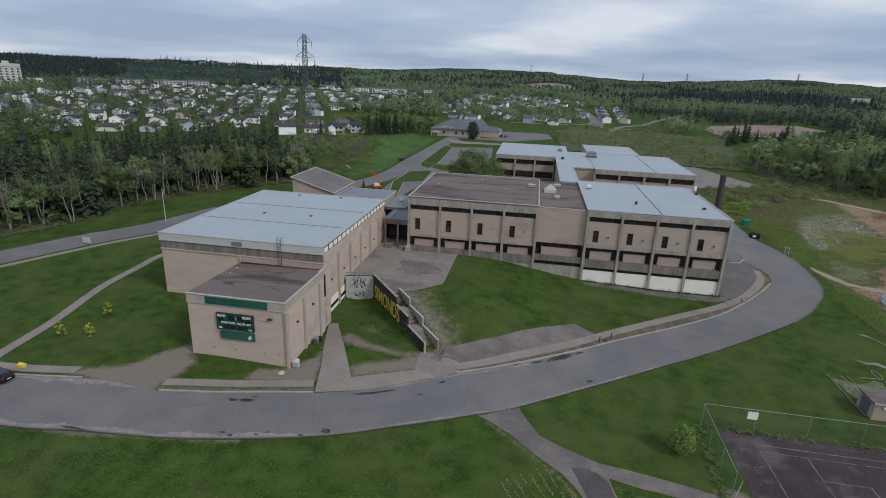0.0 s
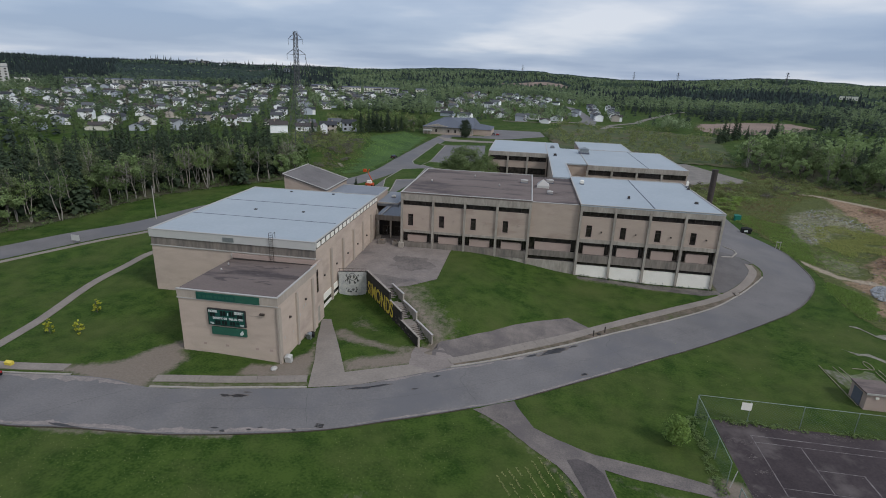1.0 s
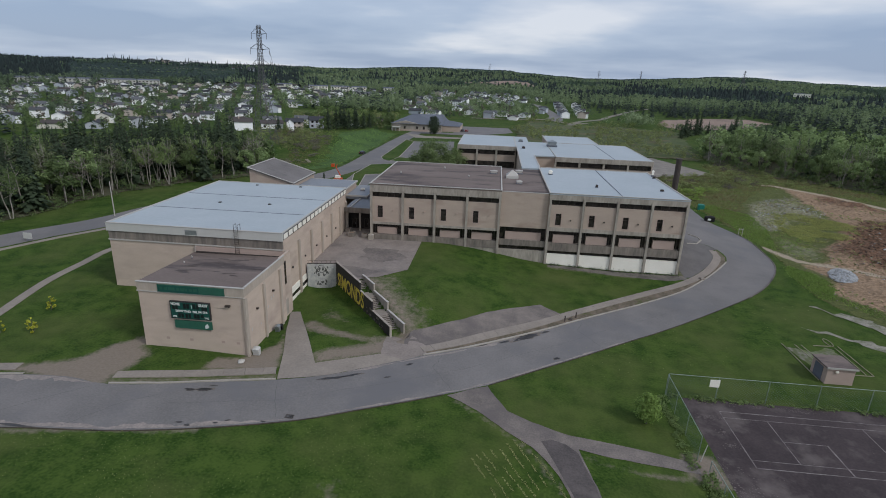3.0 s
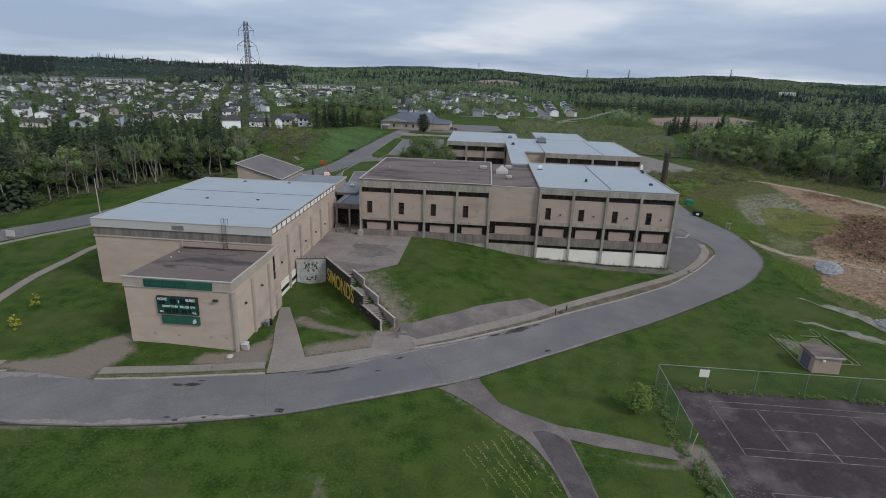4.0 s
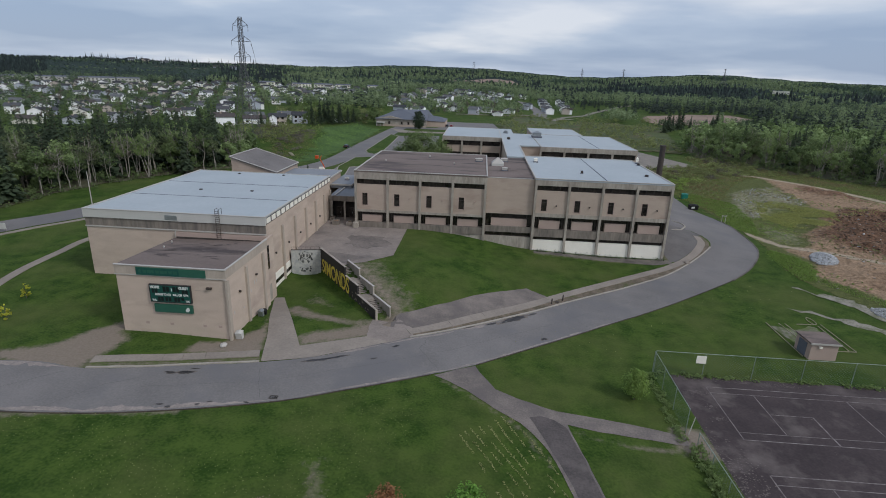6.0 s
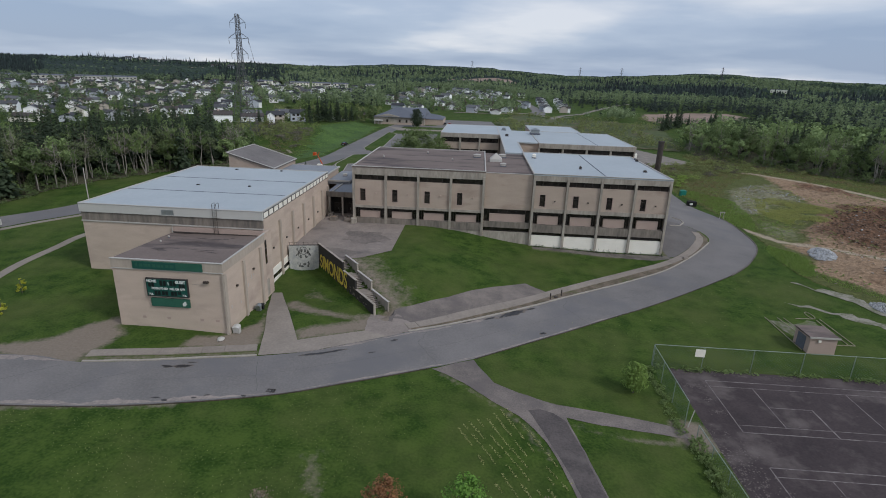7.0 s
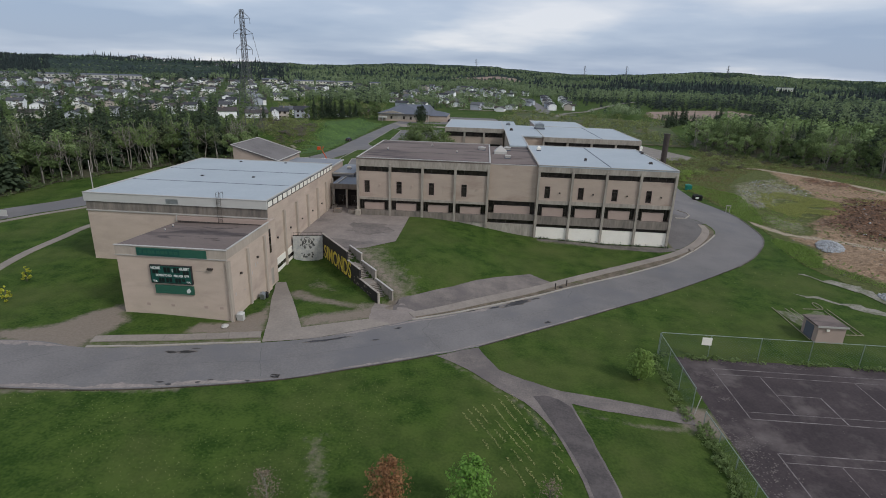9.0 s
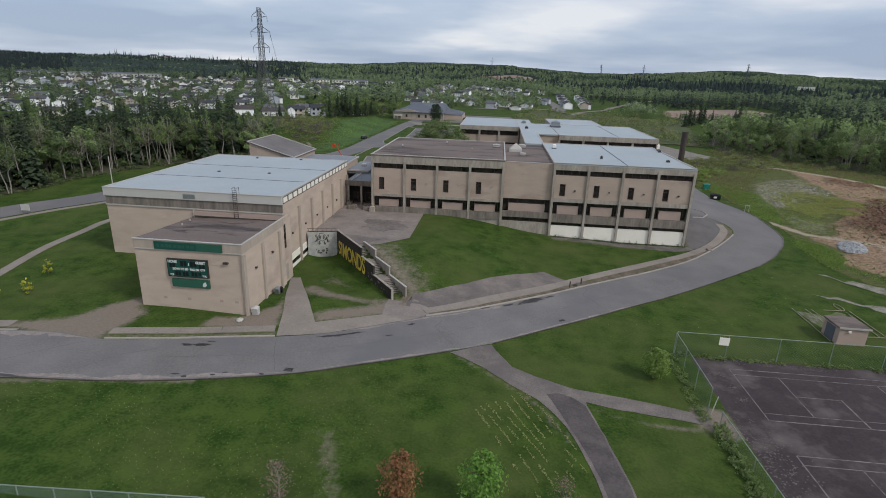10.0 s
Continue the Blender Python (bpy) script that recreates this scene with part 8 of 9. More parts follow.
while r < 1180:
    step = max(7.2, 0.0132 * r)
    a = -56.0
    while a < 42:
        az = radians(a + rng2.uniform(-0.4, 0.4))
        rr = r + rng2.uniform(-0.5, 0.5) * step
        x, y = 33 + rr * math.sin(az), -64 + rr * math.cos(az)
        a += math.degrees(step / r) * 0.9
        in_w, in_e = inside((x, y), VILLAGE_W), inside((x, y), VILLAGE_E)
        if rr < 560 and not (in_w or in_e) and not (x < -200 or x > 230 or (y > 440 and not (-60 < x < 120))):
            continue
        if (175 < x < 345 and 330 < y < 480 and rng2.random() < 0.9) or inside((x, y), WOODS_W) or inside((x, y), WOODS_E) or any(inside((x, y), f) for f in fields):
            continue
        if 138 < x < 226 and 480 < y < 650 and rng2.random() < 0.85:
            continue
        if 92 < x < 152 and 400 < y < 740 and rng2.random() < 0.93:
            continue
        if (in_w or in_e) and (rng2.random() < 0.3 or any(abs(x - q[0]) < 6.5 and -10 < y - q[1] < 7 for q in houses_at)):
            continue
        if line_distance((x, y), [(84, 448), (93, 500), (93, 560), (90, 620), (84, 680)]) < 16:
            continue
        if any(abs(x - q[0]) < 0.55 * q[2] + 4 and -34 < y - q[1] < 14 for q in blocks_at):
            continue
        az0 = math.degrees(az)
        h = rng2.uniform(0.5, 1.15) * (0.68 if in_w or in_e else 1.05)
        share = 0.2 if in_w or in_e else conifer_share(az0, rr, x, y)
        if rng2.random() < share:
            far_n.append((x, y, rng2.randrange(4), h * 1.12, h * 1.1))
        elif (in_w or in_e) and rng2.random() < 0.22:
            bare.append((x, y, rng2.randrange(4), h, h * 0.9))
        elif rr < 430:
            mid.append((x, y, rng2.randrange(4), h, h * 1.05))
        # Trees in the band meant as sunlit take the paler leaf colour.
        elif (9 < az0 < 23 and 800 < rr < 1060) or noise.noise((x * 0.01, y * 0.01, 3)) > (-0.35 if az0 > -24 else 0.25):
            sunlit_aspens.append((x, y, rng2.randrange(4), h, h * 1.05))
        else:
            far_l.append((x, y, rng2.randrange(4), h, h * 1.1))
    r += step * 1.1
for k in range(90):
    u = rng2.random()
    x, y = 186 + 104 * u + rng2.uniform(-6, 6), 424 + 52 * u + rng2.uniform(-14, 4)
    s = rng2.uniform(0.25, 0.6)
    (far_n if rng2.random() < 0.45 else far_l).append((x, y, rng2.randrange(4), s, s))
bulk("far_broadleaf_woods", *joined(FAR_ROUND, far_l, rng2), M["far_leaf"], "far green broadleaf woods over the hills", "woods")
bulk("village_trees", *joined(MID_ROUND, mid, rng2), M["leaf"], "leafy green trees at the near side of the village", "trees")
bulk("aspen_woods", *joined(FAR_ROUND, sunlit_aspens, rng2), M["sunlit_aspen_leaf"], "fresh pale green aspens in the far woods", "woods")
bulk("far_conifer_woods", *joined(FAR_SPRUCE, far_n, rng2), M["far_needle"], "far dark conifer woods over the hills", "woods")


bulk("budding_trees", *joined([leaf_cloud(np.random.default_rng(240 + k), [(0, 0, 5), (1.8, 0, 7), (-1.6, 1.2, 6), (0, -1.6, 8)], [2.6, 2.2, 2.2, 2.0], 34, 0.9) for k in range(4)], bare, rng2), M["twig"], "grey-brown budding trees among the houses", "trees")


def hill_canopy():
    """The closed undergrowth and lower crowns of the far hills."""
    g = np.random.default_rng(9)
    azs, rs = np.arange(-57, 43, 0.25), np.arange(1090, 2300, 18.0)
    vs = []
    for rr in rs:
        for a in azs:
            q = radians(a + g.uniform(-0.06, 0.06))
            r2 = rr + g.uniform(-6, 6)
            x, y = 33 + r2 * math.sin(q), -64 + r2 * math.cos(q)
            bare = any(inside((x, y), f) for f in fields)
            vs.append((x, y, ground(x, y) + (-1.5 if bare else 1.5 + 4 * g.random())))
    i = np.arange(len(vs)).reshape(len(rs), len(azs))
    a, b, c, d = (k.ravel() for k in (i[:-1, :-1], i[:-1, 1:], i[1:, 1:], i[1:, :-1]))
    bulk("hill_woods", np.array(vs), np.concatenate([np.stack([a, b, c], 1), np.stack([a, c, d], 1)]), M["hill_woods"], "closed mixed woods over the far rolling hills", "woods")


hill_canopy()


def spire(seed):
    """A far spruce: two ragged cones, one on the other."""
    g = np.random.default_rng(seed)
    vs, ts = [], []
    for z0, z1, r in ((0.5, 9, 2.7), (5.5, 14, 1.8)):
        b = len(vs)
        vs += [(r * g.uniform(0.7, 1.2) * math.cos(q), r * g.uniform(0.7, 1.2) * math.sin(q), z0 + g.uniform(-0.8, 0.8)) for q in np.arange(5) * 1.2566] + [(0, 0, z1)]
        ts += [(b + k, b + (k + 1) % 5, b + 5) for k in range(5)]
    return np.array(vs), np.array(ts)


SPIRE = [spire(260 + k) for k in range(5)]
CROWN = [leaf_cloud(np.random.default_rng(270 + k), [(0, 0, 5), (1.8, 0.6, 7), (-1.6, 1.2, 6.4), (0.2, -1.4, 8.6)], [2.8, 2.3, 2.3, 1.9], 13, 2.1) for k in range(5)]


def dark_share(az, rr, n):
    """Share of conifers on the far hills, by bearing and distance; kept low where sun and haze pale them."""
    if az < -39:
        return 0.97
    if az < -27:
        return 0.97 if rr > 1840 else 0.4 + 0.5 * n
    if az < -20:
        return 0.85 + n if rr > 1800 else 0.5 + 0.9 * n
    if az < 5:
        return 0.1 + 0.75 * n
    if az < 15:
        return 0.4 + 1.0 * n if rr < 1600 else 0.08 + 0.4 * n
    if az < 29:
        return 0.85 + 0.5 * n if rr < 1440 else 0.05 + 0.5 * n
    return 0.4 + 0.9 * n if rr < 1440 else 0.08 + 0.5 * n


hill_n, hill_l, hill_sunlit = [], [], []
rr = 1080.0
while rr < 2130:
    a = -56.5
    while a < 42:
        a += math.degrees(12.5 / rr) * rng2.uniform(0.75, 1.25)
        r2 = rr + rng2.uniform(-7, 7)
        q = radians(a)
        x, y = 33 + r2 * math.sin(q), -64 + r2 * math.cos(q)
        if any(inside((x, y), f) for f in fields):
            continue
        n = noise.noise((x * 0.006, y * 0.0045, 2.0)) + 0.5 * noise.noise((x * 0.02, y * 0.014, 8.0))
        warp = a + 2.5 * noise.noise((x * 0.004, y * 0.004, 12.0))
        row = (x, y, rng2.randrange(5), rng2.uniform(0.65, 1.3), rng2.uniform(0.85, 1.3))
        far = smooth(1650, 1950, r2)
        row = (x, y, row[2], row[3] * (1 - far * (0.4 + 0.3 * smooth(-22, -8, a))), row[4] * (1 - 0.3 * far))
        if -37 < a < -22 and r2 > 1880 and rng2.random() < 0.06:
            row = (x, y, row[2], row[3] * 2.1, row[4] * 1.2)
        if -39 < warp < -27 and rr < 1700:
            if rng2.random() < 0.12:
                continue
            row = (x, y, row[2], row[3] * 0.5, row[4] * 0.8)
        if rng2.random() < dark_share(warp, r2 + 120 * n, n):
            hill_n.append(row)
        # Paler crowns stand in for sun and haze on these bearings.
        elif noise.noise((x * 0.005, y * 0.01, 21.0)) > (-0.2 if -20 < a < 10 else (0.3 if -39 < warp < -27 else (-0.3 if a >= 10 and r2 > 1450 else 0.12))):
            hill_sunlit.append(row)
        else:
            hill_l.append(row)
    rr += 14.5
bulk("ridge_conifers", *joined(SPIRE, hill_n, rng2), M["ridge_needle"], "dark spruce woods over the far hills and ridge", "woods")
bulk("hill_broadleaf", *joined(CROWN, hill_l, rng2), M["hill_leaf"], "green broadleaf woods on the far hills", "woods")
bulk("hill_aspens", *joined(CROWN, hill_sunlit, rng2), M["sunlit_aspen_leaf"], "pale fresh green woods on the far hills", "woods")

# ---- pylons ----


def pylon(x, y, h, base, label, r=0.13):
    z0 = ground(x, y)
    th = thing("transmission_tower", (x, y, z0), label, "pylon", "transmission towers")

    def half(u):
        return base / 2 * (1 - u / 0.62) + 0.95 * u / 0.62 if u < 0.62 else 0.95 - 0.3 * (u - 0.62) / 0.38
    for sx, sy in ((-1, -1), (1, -1), (1, 1), (-1, 1)):
        bm = bmesh.new()
        for a, b in ((0, 0.62), (0.62, 1.0)):
            tube(bm, (x + sx * half(a), y + sy * half(a), z0 + h * a), (x + sx * half(b), y + sy * half(b), z0 + h * b), r, r * 0.8, 4)
        part("leg", bm, M["lattice"], th)
    bm = bmesh.new()
    levels = [0, 0.14, 0.27, 0.38, 0.47, 0.55, 0.62, 0.68, 0.74, 0.8, 0.86, 0.92, 1.0]
    for a, b in zip(levels, levels[1:]):
        ha, hb = half(a), half(b)
        c = ((-1, -1), (1, -1), (1, 1), (-1, 1))
        for k in range(4):
            p, q = c[k], c[(k + 1) % 4]
            tube(bm, (x + p[0] * ha, y + p[1] * ha, z0 + h * a), (x + q[0] * hb, y + q[1] * hb, z0 + h * b), r * 0.6, r * 0.6, 3)
            tube(bm, (x + q[0] * ha, y + q[1] * ha, z0 + h * a), (x + p[0] * hb, y + p[1] * hb, z0 + h * b), r * 0.6, r * 0.6, 3)
            tube(bm, (x + p[0] * hb, y + p[1] * hb, z0 + h * b), (x + q[0] * hb, y + q[1] * hb, z0 + h * b), r * 0.6, r * 0.6, 3)
    part("bracing", bm, M["lattice"], th)
    for u, ln in ((0.69, 3.6), (0.81, 4.3), (0.93, 3.4)):
        bm = bmesh.new()
        for s in (-1, 1):
            for dy in (-0.7, 0.7):
                tube(bm, (x + s * 0.8, y + dy, z0 + h * u), (x + s * ln, y, z0 + h * u + 0.4), r * 0.7, r * 0.6, 3)
                tube(bm, (x + s * 0.8, y + dy, z0 + h * (u + 0.05)), (x + s * ln, y, z0 + h * u + 0.4), r * 0.6, r * 0.6, 3)
            tube(bm, (x + s * ln, y, z0 + h * u + 0.4), (x + s * ln, y, z0 + h * u - 2.0), r * 0.7, r * 0.7, 4)
        part("crossarm", bm, M["lattice"], th)
    return th


pylon(-72.2, 174.6, 52, 9, "tall steel lattice transmission tower beyond the woods")
for x, y in ((6, 1436), (288, 1414), (389, 1393), (609, 1321)):
    pylon(x, y, 44, 12, "small far lattice transmission tower on the hills", 0.17)
bm = bmesh.new()
prev = None
for k in range(21):
    u = k / 20
    p = (-68 + 9 * u, 175 + 4 * u, 46 - 45 * u - 5 * u * (1 - u))
    if prev:
        tube(bm, prev, p, 0.07, 0.07, 3)
    prev = p
solid("power_cable", bm, M["rust"], "single slack cable running down from the tower", "cable")

# ---- the sports court ----
CZ = -3.12
patch("sports_court", [(58.9, 3.0), (118, 3.0), (118, -62), (58.5, -62), (58.7, -11), (58.8, -10)], M["court"], 0.0, "faded dark tarmac sports court with worn lines", "court", 0.0, 3.0, level=CZ)


def court_line(x0, x1, y0, y1):
    return solid("court_line", boxes((x0, x1, y0, y1, CZ + 0.003, CZ + 0.012)), M["line"], "worn pale painted line on dark tarmac", "court line", "court lines")


for oy in (0.35, -16.4):
    w = 0.065
    court_line(65.0 - w, 65.0 + w, oy - 10.97, oy)
    court_line(88.8 - w, 88.8 + w, oy - 10.97, oy)
    for dy in (0, -1.37, -9.6, -10.97):
        court_line(65.1, 88.7, oy + dy - w * (1.0 if dy in (0, -10.97) else 0.7), oy + dy + w * (1.0 if dy in (0, -10.97) else 0.7))
    court_line(70.5 - w * 0.8, 70.5 + w * 0.8, oy - 9.5, oy - 1.47)
    court_line(82.2 - w * 0.8, 82.2 + w * 0.8, oy - 9.5, oy - 1.47)
    court_line(70.6, 75.6, oy - 5.55 - w * 0.8, oy - 5.55 + w * 0.8)
    court_line(75.6, 75.78, oy - 10.9, oy - 5.5)


def fence(x0, y0, x1, y1, zb, h, label, spacing, wire="fence_mesh", gap=0.42):
    th = thing("chain_link_fence", (x0, y0, zb), label, "fence", "fences")
    d = Vector((x1 - x0, y1 - y0, 0))
    ln = d.length
    d.normalize()
    n = max(1, round(ln / spacing))
    for k in range(n + 1):
        p = Vector((x0, y0, 0)) + d * (ln * k / n)
        part("post", tube(bmesh.new(), (p.x, p.y, zb - 0.4), (p.x, p.y, zb + h + 0.05), 0.05, 0.05, 8), M["fence_post"], th)
    bm = tube(bmesh.new(), (x0, y0, zb + h), (x1, y1, zb + h), 0.045, 0.045, 8)
    part("top_rail", bm, M["fence_post"], th)
    bm = bmesh.new()
    nrm = Vector((-d.y, d.x, 0))
    k = -h
    while k < ln:
        for s in (1, -1):
            a, b = (k, k + h) if s > 0 else (k + h, k)
            za, zt = 0.0, h
            lo, hi = (a, za), (b, zt)
            pts = []
            for t in (0.0, 1.0):
                pts.append([lo[0] + (hi[0] - lo[0]) * t, lo[1] + (hi[1] - lo[1]) * t])
            for q in pts:
                if q[0] < 0:
                    q[1] = lo[1] + (0 - lo[0]) / (hi[0] - lo[0]) * h
                    q[0] = 0.0
                if q[0] > ln:
                    q[1] = lo[1] + (ln - lo[0]) / (hi[0] - lo[0]) * h
                    q[0] = ln
            (s0, z0), (s1, z1) = pts
            if abs(s1 - s0) > 0.05:
                p, q = Vector((x0, y0, zb + z0)) + d * s0, Vector((x0, y0, zb + z1)) + d * s1
                tube(bm, p + nrm * 0.01, q + nrm * 0.01, 0.008, 0.008, 3)
        k += gap
    part("wire_mesh", bm, M[wire], th, "thin woven wire mesh")
    return th


fence(58.9, 3.25, 112, 3.25, CZ, 3.4, "tall galvanised chain link fence by the court", 6.6)
fence(58.75, 3.2, 58.55, -10.2, CZ, 3.3, "tall chain link fence at the court's end", 4.4)
fence(59.2, -12.2, 60.4, -45, CZ, 1.6, "low sagging chain link fence beside the court", 3.5)
fence(-24, -35.2, 12.2, -33.2, -1.0, 1.55, "green tinted chain link fence on the lawn", 3.0, "green_mesh", 0.16)
solid("gate_post", tube(bmesh.new(), (58.7, -10.6, CZ - 0.2), (59.3, -10.3, CZ + 2.3), 0.06, 0.05, 8), M["coping"], "pale leaning gate post at the court entrance", "post")
th = thing("fence_sign", (64.3, 3.1, -1.3), "blank white sign panel hung on the fence", "sign")
part("panel", boxes((64.35, 65.65, 3.08, 3.14, -1.15, -0.02)), M["white"], th)

th = thing("court_shed", (83.7, 10.1, -3.1), "small flat roofed brick shed behind the court", "shed")
part("wall", boxes((83.7, 87.6, 10.2, 14.0, -3.6, -0.6)), M["pale_brick"], th)
part("roof", boxes((83.5, 87.8, 10.0, 14.2, -0.6, -0.38)), M["gravel_roof"], th)
part("fascia", boxes((83.45, 87.85, 9.95, 10.0, -0.62, -0.34)), M["coping"], th)
part("door", boxes((83.62, 83.7, 11.2, 13.2, -3.1, -0.9)), M["slate"], th, "grey steel shed door")
part("wall_lamp", boxes((84.8, 85.2, 10.0, 10.2, -1.2, -0.9)), M["white"], th)
for a, b in (((83.3, 22), (83.4, 11)), ((85.4, 22), (86.2, 14.2)), ((86.4, 22), (87.2, 14.2)), ((88.4, 22.1), (91.4, 22.3)), ((91.7, 21.8), (91.7, 13.6)), ((92.5, 22.4), (92.7, 13.4)), ((88, 13.2), (92.7, 13.4))):
    za, zb = ground(*a), ground(*b)
    solid("border_beam", tube(bmesh.new(), (*a, za + 0.08), (*b, zb + 0.08), 0.07, 0.07, 4), M["pale_timber"], "weathered timber border beam in the grass", "beam", "border beams")
bm = bmesh.new()
ring = [(91.6 + 0.5 * math.cos(q), 23.6 + 1.3 * math.sin(q)) for q in np.linspace(0, 2 * math.pi, 19)]
for a, b in zip(ring, ring[1:]):
    tube(bm, (*a, ground(*a) + 0.1), (*b, ground(*b) + 0.1), 0.07, 0.07, 5)
solid("border_ring", bm, M["pale_timber"], "pale oval border ring lying in the grass", "border")
patch("worn_ground", [(84, 21), (86, 20.5), (91, 21), (91.2, 15), (88.4, 14.6), (84.2, 14.6)], M["stony_bank"], 0.05, "bare gravelly ground beside the shed", "ground", 1.0)

# ---- small things ----


def bin_box(name, x, y, w, d, h, mat, label, panel=None):
    z = ground(x, y) + 0.04
    th = thing(name, (x, y, z), label, "waste bin")
    part("body", shape([(x - w / 2, y - d / 2 + 0.2, z), (x + w / 2, y - d / 2 + 0.2, z), (x + w / 2, y + d / 2, z), (x - w / 2, y + d / 2, z), (x - w / 2, y - d / 2, z + h), (x + w / 2, y - d / 2, z + h), (x + w / 2, y + d / 2, z + h * 1.1), (x - w / 2, y + d / 2, z + h * 1.1)],
                       [(0, 1, 5, 4), (1, 2, 6, 5), (2, 3, 7, 6), (3, 0, 4, 7), (3, 2, 1, 0), (4, 5, 6, 7)]), mat, th)
    part("lid", shape([(x - w / 2 - 0.05, y - d / 2 - 0.05, z + h + 0.003), (x + w / 2 + 0.05, y - d / 2 - 0.05, z + h + 0.003), (x + w / 2 + 0.05, y + d / 2 + 0.05, z + h * 1.1 + 0.003), (x - w / 2 - 0.05, y + d / 2 + 0.05, z + h * 1.1 + 0.003), (x, y - d / 2, z + h + 0.15), (x, y + d / 2, z + h * 1.1 + 0.15)],
                      [(0, 1, 4), (1, 2, 5, 4), (2, 3, 5), (3, 0, 4, 5), (3, 2, 1, 0)]), mat, th)
    if panel:
        part("label_plate", boxes((x - w * 0.3, x + w * 0.05, y - d / 2 - 0.03, y - d / 2 + 0.15, z + h * 0.35, z + h * 0.75)), M["letters"], th)


bin_box("dumpster", 104.0, 120.4, 1.9, 1.4, 1.6, M["teal"], "teal green steel dumpster beside the drive")
bin_box("dumpster", 100.6, 103.2, 2.6, 1.6, 1.4, M["rubber"], "black steel dumpster with a pale plate", True)
bin_box("electrical_box", 0.95, 0.5, 0.9, 0.8, 0.95, M["off_white"], "pale metal utility box at the wing corner")
bin_box("waste_bin", 0.9, 8.2, 0.7, 0.7, 0.9, M["steel"], "small grey bin by the wing wall")
bin_box("waste_bin", 1.0, 9.2, 0.6, 0.6, 0.7, M["rubber"], "small dark bin by the wing wall")


def boulder(x, y, r, mat, label, seed, category="boulder"):
    bm = bmesh.new()
    bmesh.ops.create_icosphere(bm, subdivisions=2, radius=r)
    for v in bm.verts:
        v.co *= 1 + 0.35 * noise.noise(v.co / r * 1.1 + Vector((seed, 0, 0)))
        v.co.z *= 0.6
        v.co += Vector((x, y, ground(x, y) + r * 0.35))
    return solid("boulder", bm, mat, label, category)


boulder(-0.2, -1.9, 0.5, M["coping"], "pale boulder on bare dirt", 1)
rng3 = random.Random(31)
ICO = bmesh.new()
bmesh.ops.create_icosphere(ICO, subdivisions=1, radius=1)
ico_v = np.array([v.co[:] for v in ICO.verts])
ico_t = np.array([[v.index for v in f.verts] for f in ICO.faces])
ICO.free()
STONES = [(ico_v * (1, 1, 0.7) * (1 + 0.3 * np.random.default_rng(k).normal(size=(len(ico_v), 1))), ico_t) for k in range(4)]
rows = []
for _ in range(1500):
    a, q = rng3.random() * 6.283, rng3.random() ** 0.5
    s = rng3.uniform(0.07, 0.2)
    rows.append((113.0 + 3.1 * q * math.cos(a) + 2.2 * q * math.sin(a), 57.0 + 5.2 * q * math.sin(a), rng3.randrange(4), s, s))
v, t = joined(STONES, rows, rng3, 0.0)
d = np.hypot(v[:, 0] - 113.0 - 0.42 * (v[:, 1] - 57), (v[:, 1] - 57.0) * 0.6)
v[:, 2] += np.clip(1.7 - 0.42 * d, 0.1, None) + 0.12 * rng3.random()
bulk("rubble_heap", v, t, M["rock"], "heap of pale grey crushed stone", "rubble")
rows = []
for _ in range(620):
    a, q = rng3.random() * 6.283, rng3.random() ** 0.5
    s = rng3.uniform(0.07, 0.18)
    rows.append((107.6 + 2.4 * q * math.cos(a), 28.4 + 3.0 * q * math.sin(a), rng3.randrange(4), s, s))
v, t = joined(STONES, rows, rng3, 0.0)
v[:, 2] += np.clip(0.9 - 0.3 * np.hypot(v[:, 0] - 107.6, v[:, 1] - 28.4), 0, None)
bulk("rubble_heap", v, t, M["rock"], "smaller heap of pale grey crushed stone", "rubble")
rows = [(x, y, rng3.randrange(4), s, s * rng3.uniform(1, 2.2)) for x, y in scatter([(100, 46), (104, 60), (124, 93), (120, 118), (148, 163), (174, 127), (200, 80), (160, 5), (118, 14)], 2.6, 15) for s in (rng3.uniform(0.04, 0.19),) if rng3.random() < 0.7]
bulk("brush_piles", *joined(CLUMP, [(x, y, rng3.randrange(3), rng3.uniform(0.2, 0.7), rng3.uniform(0.5, 1.4)) for x, y in scatter([(118, 70), (130, 88), (128, 112), (148, 150), (172, 118), (200, 70), (180, 14), (150, 0), (125, 30)], 2.6, 33) if rng3.random() < 0.6 and noise.noise((x * 0.05, y * 0.05, 6)) > -0.1], rng3, 0.05, field_level), M["brush"], "grey brown brush and torn roots on bare soil", "brush")
rows += [(x, y, rng3.randrange(4), s, s * 1.5) for x, y in scatter([(123, 130), (136, 143), (150, 150), (144, 121), (137, 110), (127, 108), (118, 95), (113, 93)], 1.2, 61, 1.0) for s in (rng3.uniform(0.05, 0.2),) if rng3.random() < 0.6]
bulk("field_debris", *joined(STONES, rows, rng3, 0.0, field_level), M["gravel"], "stones and stumps strewn over bare soil", "debris")
rows = [(x, y, rng3.randrange(4), s, s * 1.3) for x, y in scatter([(113, 93), (122, 126), (136, 142), (150, 150), (146, 122), (136, 110), (126, 104), (119, 94)], 1.3, 63, 1.0) for s in (rng3.uniform(0.08, 0.26),) if noise.noise((x * 0.1, y * 0.1, 3)) > 0.0]
rows += [(x, y, rng3.randrange(4), s, s * 1.3) for x, y in scatter([(122, 64), (140, 98), (158, 116), (180, 84), (140, 44), (112, 38)], 3.2, 64, 1.0) for s in (rng3.uniform(0.06, 0.3),) if rng3.random() < 0.5]
